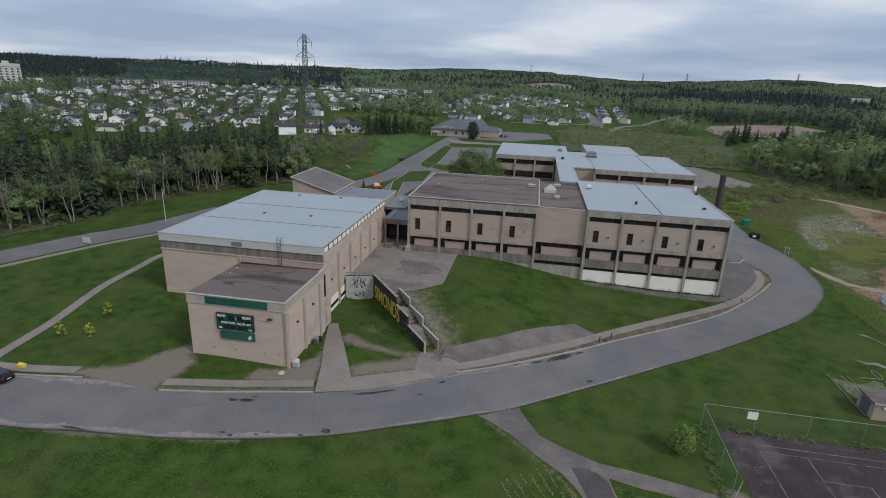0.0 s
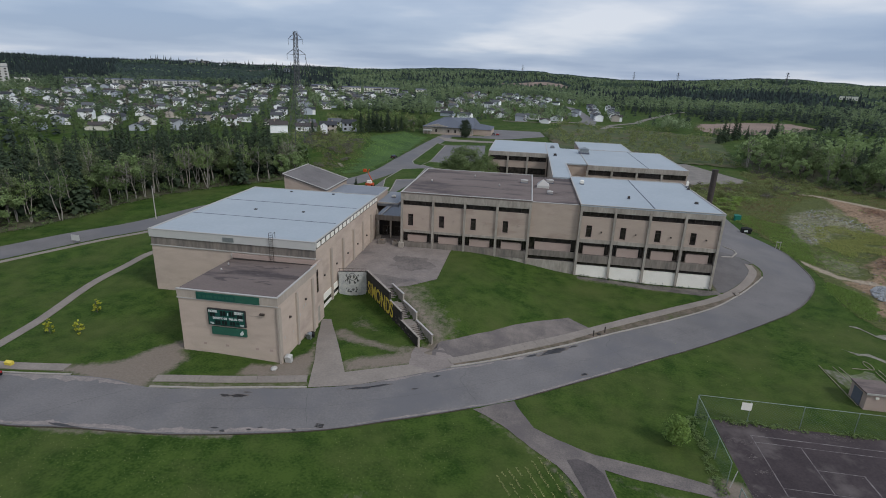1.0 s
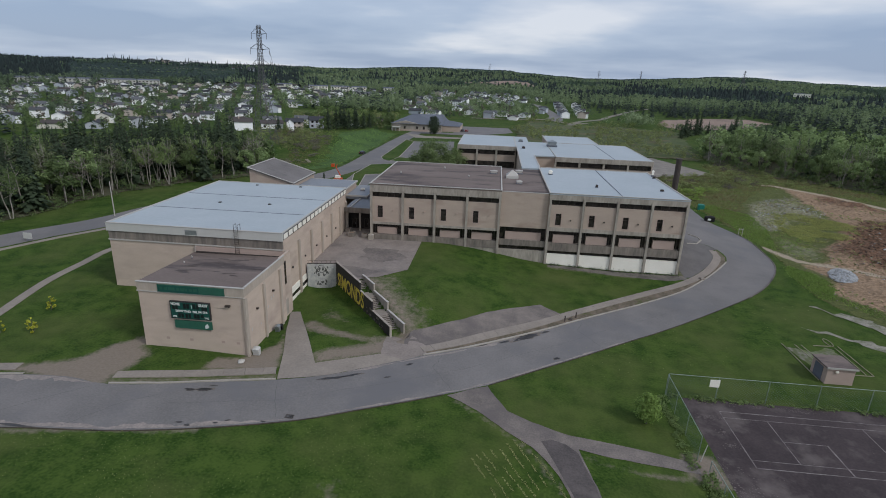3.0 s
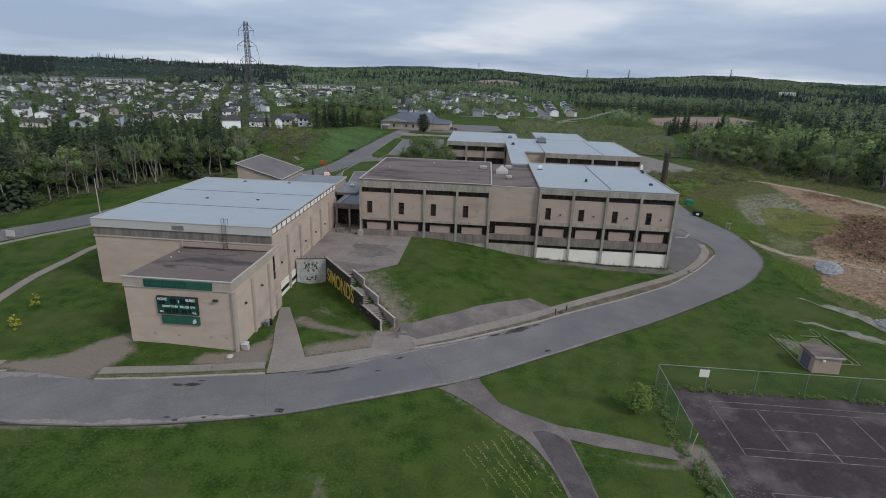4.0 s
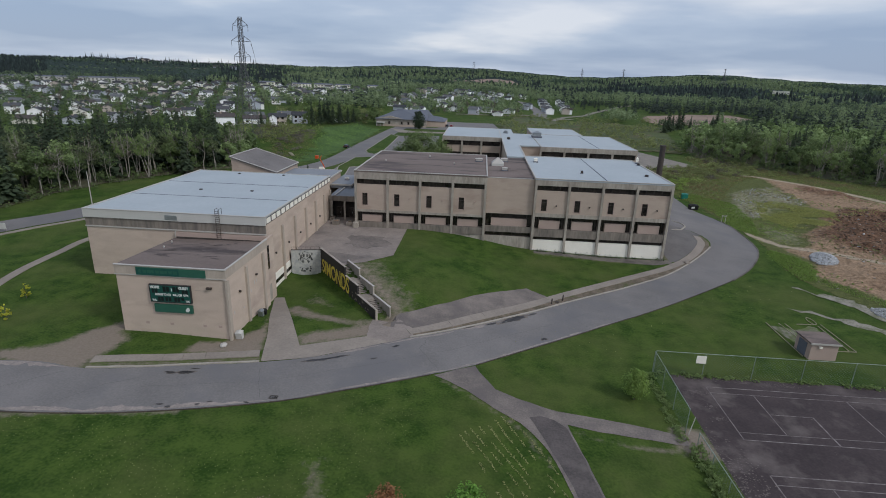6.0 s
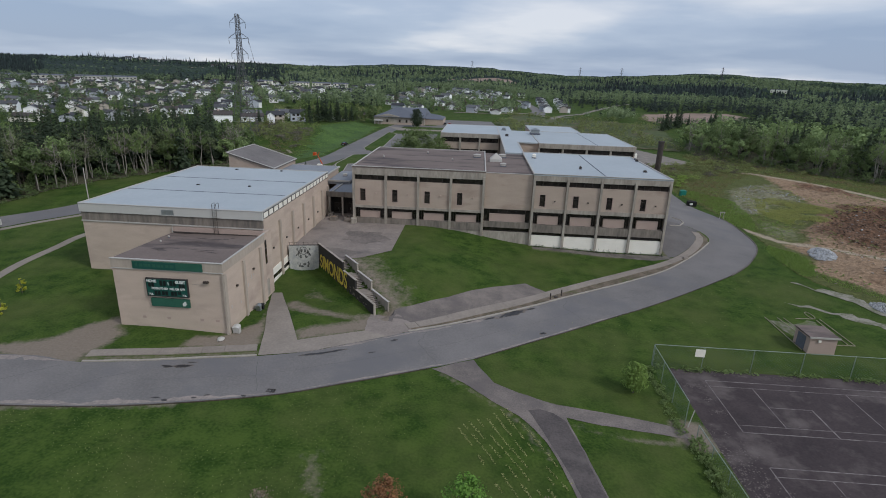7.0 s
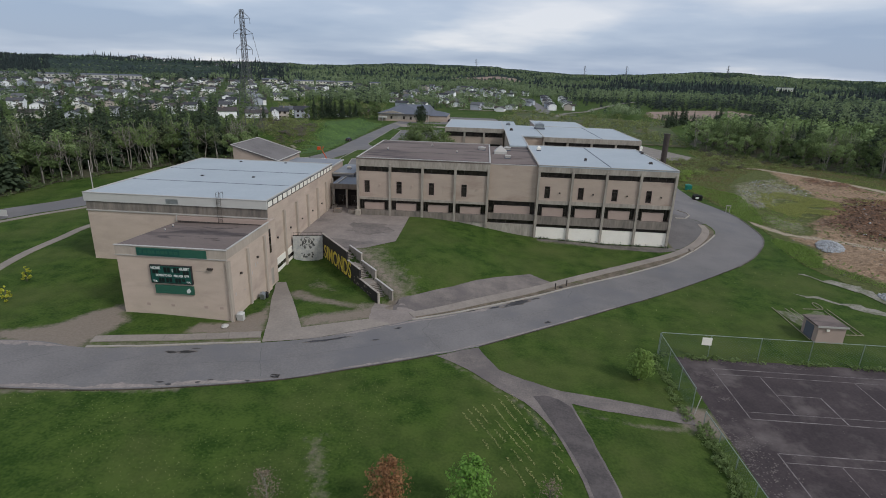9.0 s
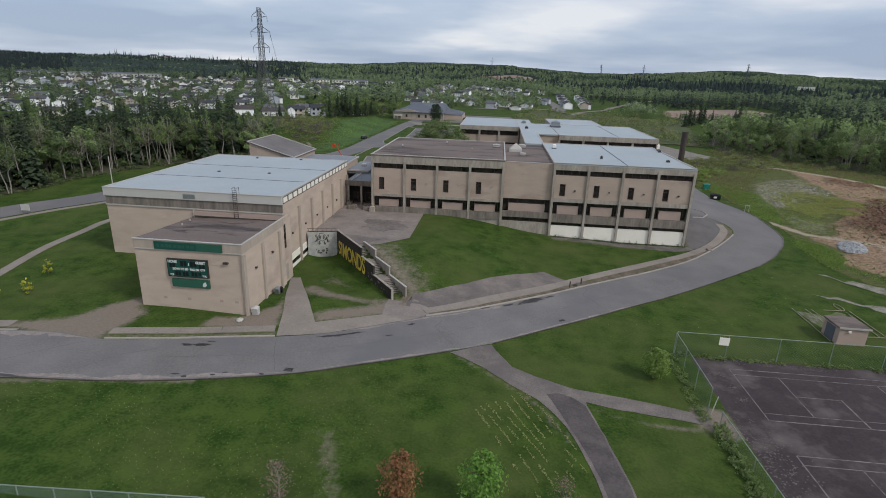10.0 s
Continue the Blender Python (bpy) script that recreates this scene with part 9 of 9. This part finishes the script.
bulk("pale_stones", *joined(STONES, rows, rng3, 0.0, field_level), M["rock"], "pale stones strewn over the spoil bank", "stones")
rows = [(x, y, rng3.randrange(4), s, s * 1.4) for x, y in scatter([(122, 66), (140, 100), (156, 118), (178, 88), (156, 50), (132, 58)], 0.95, 65, 1.0) for s in (rng3.uniform(0.06, 0.3),) if noise.noise((x * 0.15, y * 0.15, 7)) > -0.15]
bulk("soil_clods", *joined(STONES, rows, rng3, 0.02, field_level), M["torn_soil"], "dark clods and torn roots of dug soil", "clods")
TUFT = [leaf_cloud(np.random.default_rng(300 + k), [(0, 0, 0.1), (0.2, 0.1, 0.15)], [0.3, 0.2], 9, 0.16) for k in range(3)]
rows = [(x, y, rng3.randrange(3), rng3.uniform(0.3, 1.3), rng3.uniform(0.4, 1.5)) for x, y in scatter([(100, 46), (104, 60), (124, 93), (120, 118), (148, 163), (174, 127), (200, 80), (160, 5), (118, 14)], 1.4, 16, 1.0) if noise.noise((x * 0.07, y * 0.07, 2)) > 0.16]
bulk("field_weeds", *joined(TUFT, rows, rng3, 0.0, field_level), M["weed"], "clumps of fresh weeds in the bare field", "weeds")
rows = [(46.6 + 0.28 * k + rng3.uniform(-0.2, 0.2), 50.62 + rng3.uniform(-0.2, 0.1), rng3.randrange(3), rng3.uniform(0.3, 1.3), rng3.uniform(0.25, 0.6)) for k in range(104) if noise.noise((k * 0.12, 3, 5)) > -0.25]
bulk("base_weeds", *joined(CLUMP, rows, rng3, 0.0), M["needle"], "dark ragged weeds along the white base panels", "weeds")
lawn = [(-60, -50), (60, -50), (58, -12), (46, 9), (30, -3), (12, -13.5), (0, -17), (-17, -20), (-60, -20)]
rows = [(x, y, rng3.randrange(3), rng3.uniform(0.15, 0.3), rng3.uniform(0.5, 1.1)) for x, y in scatter(lawn, 1.5, 17, 1.0) if x < 27 and noise.noise((x * 0.12, y * 0.12, 4)) > 0.1]
bulk("lawn_tufts", *joined(TUFT, rows, rng3, 0.06), M["grass"], "longer tufts of grass on the mown lawn", "grass")
DOT = [leaf_cloud(np.random.default_rng(310 + k), [(0, 0, 0.1)], [0.05], 3, 0.05) for k in range(2)]
rows = [(x, y, rng3.randrange(2), 1.0, rng3.uniform(0.4, 0.9)) for x, y in scatter(lawn, 0.55, 18, 1.0) if x < 27 and noise.noise((x * 0.09, y * 0.09, 9)) > -0.12 and rng3.random() < 0.6]
rows += [(x, y, rng3.randrange(2), 1.0, 0.9) for x, y in scatter([(36, 6), (58, 22), (80, 38), (92, 44), (96, 36), (80, 20), (60, 6)], 2.2, 19, 1.0) if rng3.random() < 0.5]
bulk("lawn_flowers", *joined(DOT, rows, rng3, 0.0), M["dandelion"], "tiny dandelions dotted over the lawn", "flowers")
rows = []
for k in range(8):
    x0, y0 = 37.8 - 5.4 * k / 7, -10.4 - 4.8 * k / 7
    for j in range(110):
        u = j / 110
        x, y = x0 + 6.3 * u + 0.2 * math.sin(k + 5 * u), y0 - 11.6 * u
        if noise.noise((x * 0.6, y * 0.6, k)) > -0.18:
            rows.append((x + rng3.uniform(-0.08, 0.08), y + rng3.uniform(-0.1, 0.1), rng3.randrange(3), 0.3, rng3.uniform(0.2, 0.42)))
bulk("mown_clippings", *joined(TUFT, rows, rng3, 0.0), M["dry"], "dry pale rows of mown grass clippings", "clippings")


def stain(x, y, rx, ry, turn, seed):
    """A ragged damp patch with a thin dirty rim."""
    for name, f, mat, lift, label in (("dirt_rim", 1.2, "dust_rim", 0.05, "thin brown dirt round a damp patch"), ("wet_stain", 1.0, "tar", 0.054, "dark wet stain on the asphalt")):
        pts = []
        for k in range(40):
            a = 2 * math.pi * k / 40
            q = f * (1 + 0.5 * noise.noise((math.cos(a) * 1.4 + seed, math.sin(a) * 1.4, seed * 0.7 + f)) + 0.4 * noise.noise((math.cos(a) * 4 + seed, math.sin(a) * 4, seed + f)))
            u, v = rx * q * math.cos(a), ry * q * math.sin(a)
            px, py = x + u * math.cos(turn) - v * math.sin(turn), y + u * math.sin(turn) + v * math.cos(turn)
            pts.append((px, py, ground(px, py) + lift))
        solid(name, shape(pts + [(x, y, ground(x, y) + lift)], [(k, (k + 1) % 40, 40) for k in range(40)]), M[mat], label, "stain", "road stains")


for k, (x, y, rx, ry, t) in enumerate(((40.2, 15.5, 2.6, 0.55, 0.66), (43.2, 17.9, 0.8, 0.2, 0.66), (36.4, 12.9, 1.0, 0.2, 0.6), (33.0, 11.2, 1.2, 0.12, 0.6), (-3.4, -9.4, 0.6, 0.2, 0.1), (-1.6, -9.05, 0.85, 0.32, 0.2), (-1.0, -8.0, 0.5, 0.1, 0.2), (12.9, -3.0, 1.5, 0.28, 0.42), (15.4, -1.7, 1.5, 0.2, 0.5), (44.4, 9.8, 0.6, 0.3, 0.6), (22.6, 2.9, 0.5, 0.2, 0.6), (20.2, -1.1, 0.45, 0.16, 0.5), (-1.0, -15.6, 0.4, 0.15, 0.2), (4.0, -14.2, 0.3, 0.12, 0.4), (-18, -19.2, 1.6, 0.2, 0), (0.1, -15.9, 0.32, 0.2, 0.4), (2.9, -14.9, 0.25, 0.14, 0.4), (8, -13.6, 0.25, 0.15, 0))):
    stain(x, y, rx, ry, t, k + 1)


def dust_flecks(spots, seed):
    """Fine pale grit strewn thickly in the middle of each spot and thinning out round it."""
    g = np.random.default_rng(seed)
    vs, ts = [], []
    for x, y, sx, sy, n in spots:
        for k in range(n):
            px, py = x + g.normal() * sx, y + g.normal() * sy
            if not (58.9 < px < 117 and -61 < py < 2.9):
                continue
            b, r, z = len(vs), g.uniform(0.03, 0.12), CZ + 0.004 + 0.012 * g.random()
            vs += [(px + r * g.uniform(0.5, 1.4) * math.cos(a), py + r * g.uniform(0.4, 1.1) * math.sin(a), z) for a in np.arange(6) * 1.0472]
            ts += [(b, b + m, b + m + 1) for m in range(1, 5)]
    bulk("court_grit", np.array(vs), np.array(ts), M["dust"], "pale dust and grit strewn over the dark court", "grit")


dust_flecks(((62.6, -1.2, 1.6, 0.35, 130), (63.8, -6.9, 0.5, 0.25, 40), (63.5, -4.2, 0.5, 0.2, 30), (76.5, 1.9, 1.2, 0.3, 60), (62, -17, 1.4, 3.2, 520), (60.4, -10.5, 0.6, 1.2, 120), (70, 2.2, 5, 0.3, 160), (90, -20, 14, 14, 260), (68, -30, 5, 9, 260)), 5)


def grit_band(line, width, seed, lift=0.047):
    """Pale dust and grit gathered along a road edge, ragged and broken."""
    pts = dense(curve(line, 1.0), 0.4)
    n = len(pts)
    vs = []
    for side in (0, 1):
        for k, (p, q) in enumerate(zip(pts, offset(pts, 1.0))):
            r = noise.noise((k * 0.13, seed, side)) + 0.6 * noise.noise((k * 0.55, seed, side + 3))
            w = (0.05 + 0.15 * r) if side == 0 else width * max(0.12, 0.62 + 0.75 * r) * min(1.0, 6 * k / n + 0.1, 6 * (n - 1 - k) / n + 0.1)
            x, y = p[0] + (q[0] - p[0]) * w, p[1] + (q[1] - p[1]) * w
            vs.append((x, y, ground(x, y) + lift))
    return solid("road_grit", shape(vs, [(k, k + 1, n + k + 1, n + k) for k in range(n - 1)]), M["road_dust"], "pale pinkish grit along the edge of the road", "grit", "road grit")


SOUTH = [(p[0] + 0.1, p[1] + 0.25) for p in ROAD_S]
grit_band(SOUTH[1:7], 1.1, 1)
grit_band(SOUTH[6:13], 0.5, 2)
grit_band([(-15.5, -10.2), (-20, -9.6), (-25.5, -9.9), (-36, -11.3), (-46, -11)], 1.5, 3)
grit_band([(12.3, -2.4), (17.7, 1.2), (24.3, 5.6), (30, 9.1), (38.9, 14.9)][::-1], 0.6, 4)
# Low dark strips added in place of the kerb's shadow beside the lawn.
for stretch in (ROAD_S[1:10], ROAD_S[10:20]):
    kerb("soil_edge", curve(stretch), -0.16, 0.07, "dark strip standing in for shadow where lawn meets the road", "edge_shade")


def crack(points, width, seed):
    line = [(x + 0.25 * noise.noise((x, y, seed)), y + 0.25 * noise.noise((y, x, seed + 4))) for x, y in dense(points, 0.5)]
    a, b = offset(line, width / 2), offset(line, -width / 2)
    n = len(line)
    vs = [(x, y, ground(x, y) + 0.05) for x, y in a + b]
    return solid("road_crack", shape(vs, [(k, k + 1, n + k + 1, n + k) for k in range(n - 1)]), M["seam"], "tarred crack across the worn road", "crack", "road cracks")


for k, pts in enumerate(([(-13, -18.5), (-9, -13), (-6, -11)], [(-24, -19.5), (-20, -15), (-15.5, -11)], [(9, -12.5), (6.5, -6.2)], [(29, -2), (26, 3), (27, 6.5)], [(52, 15.5), (49, 20), (50, 23)], [(66, 26), (63, 31)], [(-5, -12.8), (8, -9.2), (20, -2.8), (30, 3.2)], [(30, 3.2), (44, 13.5), (58, 24.5), (70, 33)], [(84, 45), (80, 49)], [(95, 62), (90.5, 64)], [(34, 0.4), (31.5, -1.6), (28.4, -3.3)])):
    crack(pts, 0.06 if k not in (6, 7) else 0.04, k)
for x, y in ((10.6, -12.1),):
    th = thing("storm_drain", (x, y, ground(x, y)), "dark iron storm drain grate in the road", "drain")
    z = ground(x, y) + 0.045
    part("frame", boxes((x - 0.5, x + 0.5, y - 0.35, y - 0.27, z, z + 0.03), (x - 0.5, x + 0.5, y + 0.27, y + 0.35, z, z + 0.03), (x - 0.5, x - 0.42, y - 0.27, y + 0.27, z, z + 0.03), (x + 0.42, x + 0.5, y - 0.27, y + 0.27, z, z + 0.03)), M["rust"], th)
    for k in range(7):
        part("bar", boxes((x - 0.38 + 0.12 * k, x - 0.32 + 0.12 * k, y - 0.27, y + 0.27, z, z + 0.02)), M["rubber"], th)
for x, y, h in ((47.1, 22.9, 1.1), (49.3, 24.9, 1.1)):
    z = ground(x, y)
    th = thing("bollard", (x, y, z), "dark short steel bollard by the kerb", "bollard", "bollards")
    part("post", tube(bmesh.new(), (x, y, z - 0.2), (x, y, z + h), 0.11, 0.11, 10), M["rust"], th)
    part("cap", tube(bmesh.new(), (x, y, z + h + 0.002), (x, y, z + h + 0.08), 0.12, 0.06, 10), M["rust"], th)
boulder(48.2, 23.9, 0.35, M["rust"], "dark low lump between the bollards", 4, "stone")
boulder(79.8, 49.6, 0.6, M["walk"], "pale broken concrete lump by the block corner", 6, "stone")
th = thing("sign_post", (103.6, 88.5, ground(103.6, 88.5)), "small pale wooden sign frame in the verge", "sign")
z = ground(103.6, 88.5)
part("post", tube(bmesh.new(), (103.2, 88.5, z - 0.2), (103.2, 88.5, z + 2.2), 0.07), M["coping"], th)
part("post", tube(bmesh.new(), (104.2, 88.5, z - 0.2), (104.2, 88.5, z + 2.2), 0.07), M["coping"], th)
part("rail", boxes((103.0, 104.4, 88.45, 88.55, z + 1.9, z + 2.1)), M["coping"], th)
x, y = -62.5, 58.5
z = ground(x, y)
th = thing("lamp_post", (x, y, z), "thin pale street pole beside the back road", "pole")
part("pole", tube(bmesh.new(), (x, y, z - 0.3), (x, y, z + 8.8), 0.14, 0.09, 8), M["coping"], th)
part("cap", tube(bmesh.new(), (x, y, z + 8.8), (x, y, z + 9.0), 0.12, 0.05, 8), M["steel"], th)
x, y = -66.5, 36.6
z = ground(x, y)
th = thing("notice_board", (x, y, z), "blank pale notice board beside the back road", "sign")
part("board", boxes((x - 1.0, x + 1.0, y - 0.05, y + 0.05, z + 0.7, z + 2.0)), M["off_white"], th)
for dx in (-0.8, 0.8):
    part("post", tube(bmesh.new(), (x + dx, y + 0.1, z - 0.2), (x + dx, y + 0.1, z + 2.0), 0.06), M["wood"], th)
x, y = -35.5, -9.3
z = ground(x, y) + 0.12
th = thing("grit_box", (x, y, z), "yellow plastic grit box on the sidewalk", "box")
part("body", boxes((x - 0.5, x + 0.5, y - 0.28, y + 0.28, z, z + 0.4)), M["yellow"], th)
part("lid", shape([(x - 0.54, y - 0.32, z + 0.403), (x + 0.54, y - 0.32, z + 0.403), (x + 0.54, y + 0.32, z + 0.403), (x - 0.54, y + 0.32, z + 0.403), (x - 0.5, y + 0.14, z + 0.58), (x + 0.5, y + 0.14, z + 0.58)], [(0, 1, 5, 4), (1, 2, 5), (2, 3, 4, 5), (3, 0, 4), (3, 2, 1, 0)]), M["yellow"], th)


def car(x, y, turn, paint, label):
    """A small hatchback, length along x at the origin."""
    th = thing("car", (0, 0, 0), label, "car")
    prof = [(-2.1, 0.35), (-2.15, 0.85), (-1.95, 1.0), (-1.75, 1.42), (0.35, 1.48), (1.05, 1.02), (2.0, 0.85), (2.15, 0.55), (2.1, 0.35)]
    n = len(prof)

    def wide(z):
        return 0.86 if z < 1.05 else 0.68
    vs = [(a, s * wide(b), b) for s in (-1, 1) for a, b in prof]
    part("body", shape(vs, [tuple(range(n))[::-1], tuple(range(n, 2 * n))] + [(k, (k + 1) % n, n + (k + 1) % n, n + k) for k in range(n)]), paint, th)
    part("rear_window", shape([(-1.97, -0.6, 1.06), (-1.97, 0.6, 1.06), (-1.8, 0.55, 1.38), (-1.8, -0.55, 1.38)], [(0, 1, 2, 3)]), M["glass"], th)
    part("windscreen", shape([(0.99, -0.6, 1.09), (0.99, 0.6, 1.09), (0.43, 0.55, 1.44), (0.43, -0.55, 1.44)], [(0, 1, 2, 3)]), M["glass"], th)
    for s in (-1, 1):
        part("side_window", boxes((-1.5, 0.3, s * 0.78 - 0.06, s * 0.78 + 0.06, 1.05, 1.36)), M["glass"], th)
        part("tail_lamp", boxes((-2.18, -2.0, s * 0.7 - 0.12, s * 0.7 + 0.12, 0.72, 0.95)), M["tail"], th)
        part("headlight", boxes((2.0, 2.16, s * 0.65 - 0.15, s * 0.65 + 0.15, 0.62, 0.78)), M["letters"], th)
        for a in (-1.35, 1.3):
            w = part("wheel", tube(bmesh.new(), (a, s * 0.7, 0.32), (a, s * 0.9, 0.32), 0.32, 0.32, 16), M["rubber"], th)
            part("rim", tube(bmesh.new(), (a, s * 0.9, 0.32), (a, s * 0.915, 0.32), 0.19, 0.17, 12), M["steel"], w)
    part("number_plate", boxes((-2.2, -2.14, -0.25, 0.25, 0.55, 0.67)), M["letters"], th)
    th.matrix_basis = Matrix.Translation((x, y, ground(x, y) + 0.05)) @ Matrix.Rotation(turn, 4, "Z")


car(-35.8, -12.6, math.pi - 0.12, M["car_black"], "black hatchback car parked at the kerb")
for x, y, p, l in ((6.5, 352, "car_black", "dark car parked by the low building"), (9.5, 353, "car_black", "dark car parked by the low building"), (12.5, 352.5, "car_red", "red car parked by the low building")):
    car(x, y - 40, 1.5, M[p], l)

car(-29.2, 183.5, 1.45, M["car_black"], "dark car parked at the edge of the back road")
bm = bmesh.new()
p, q = Vector((-46.6, 157.0, ground(-46.6, 157.0) + 0.3)), Vector((-43.2, 151.6, ground(-43.2, 151.6) + 0.15))
d = (q - p).normalized().cross(Vector((0, 0, 1)))
for k in range(4):
    o = d * (0.34 * k)
    tube(bm, p + o, q + o, 0.16, 0.16, 4)
solid("timber_panel", bm, M["pale_timber"], "pale timber panel lying on the grassy bank", "panel")

# orange boom lift on the back road
x, y = -20.6, 114.5
z = ground(x, y) + 0.06
th = thing("boom_lift", (x, y, z), "orange boom lift with a raised jointed arm", "machine")
part("chassis", boxes((x - 1.3, x + 1.3, y - 1.0, y + 1.0, z + 0.5, z + 1.4)), M["orange"], th)
part("turret", boxes((x - 0.9, x + 0.7, y - 0.7, y + 0.7, z + 1.4, z + 2.3)), M["white"], th, "cream painted turret")
for dx in (-1.0, 1.0):
    for dy in (-1.05, 1.05):
        part("wheel", tube(bmesh.new(), (x + dx, y + dy - 0.15, z + 0.45), (x + dx, y + dy + 0.15, z + 0.45), 0.45, 0.45, 14), M["rubber"], th)
part("lower_boom", tube(bmesh.new(), (x + 0.9, y, z + 2.2), (x - 0.7, y, z + 5.2), 0.2, 0.16, 6), M["orange"], th)
part("upper_boom", tube(bmesh.new(), (x - 0.7, y, z + 5.2), (x - 0.1, y, z + 6.2), 0.16, 0.13, 6), M["orange"], th)
part("basket", boxes((x - 2.2, x - 1.2, y - 0.5, y + 0.5, z + 5.2, z + 6.2)), M["orange"], th)
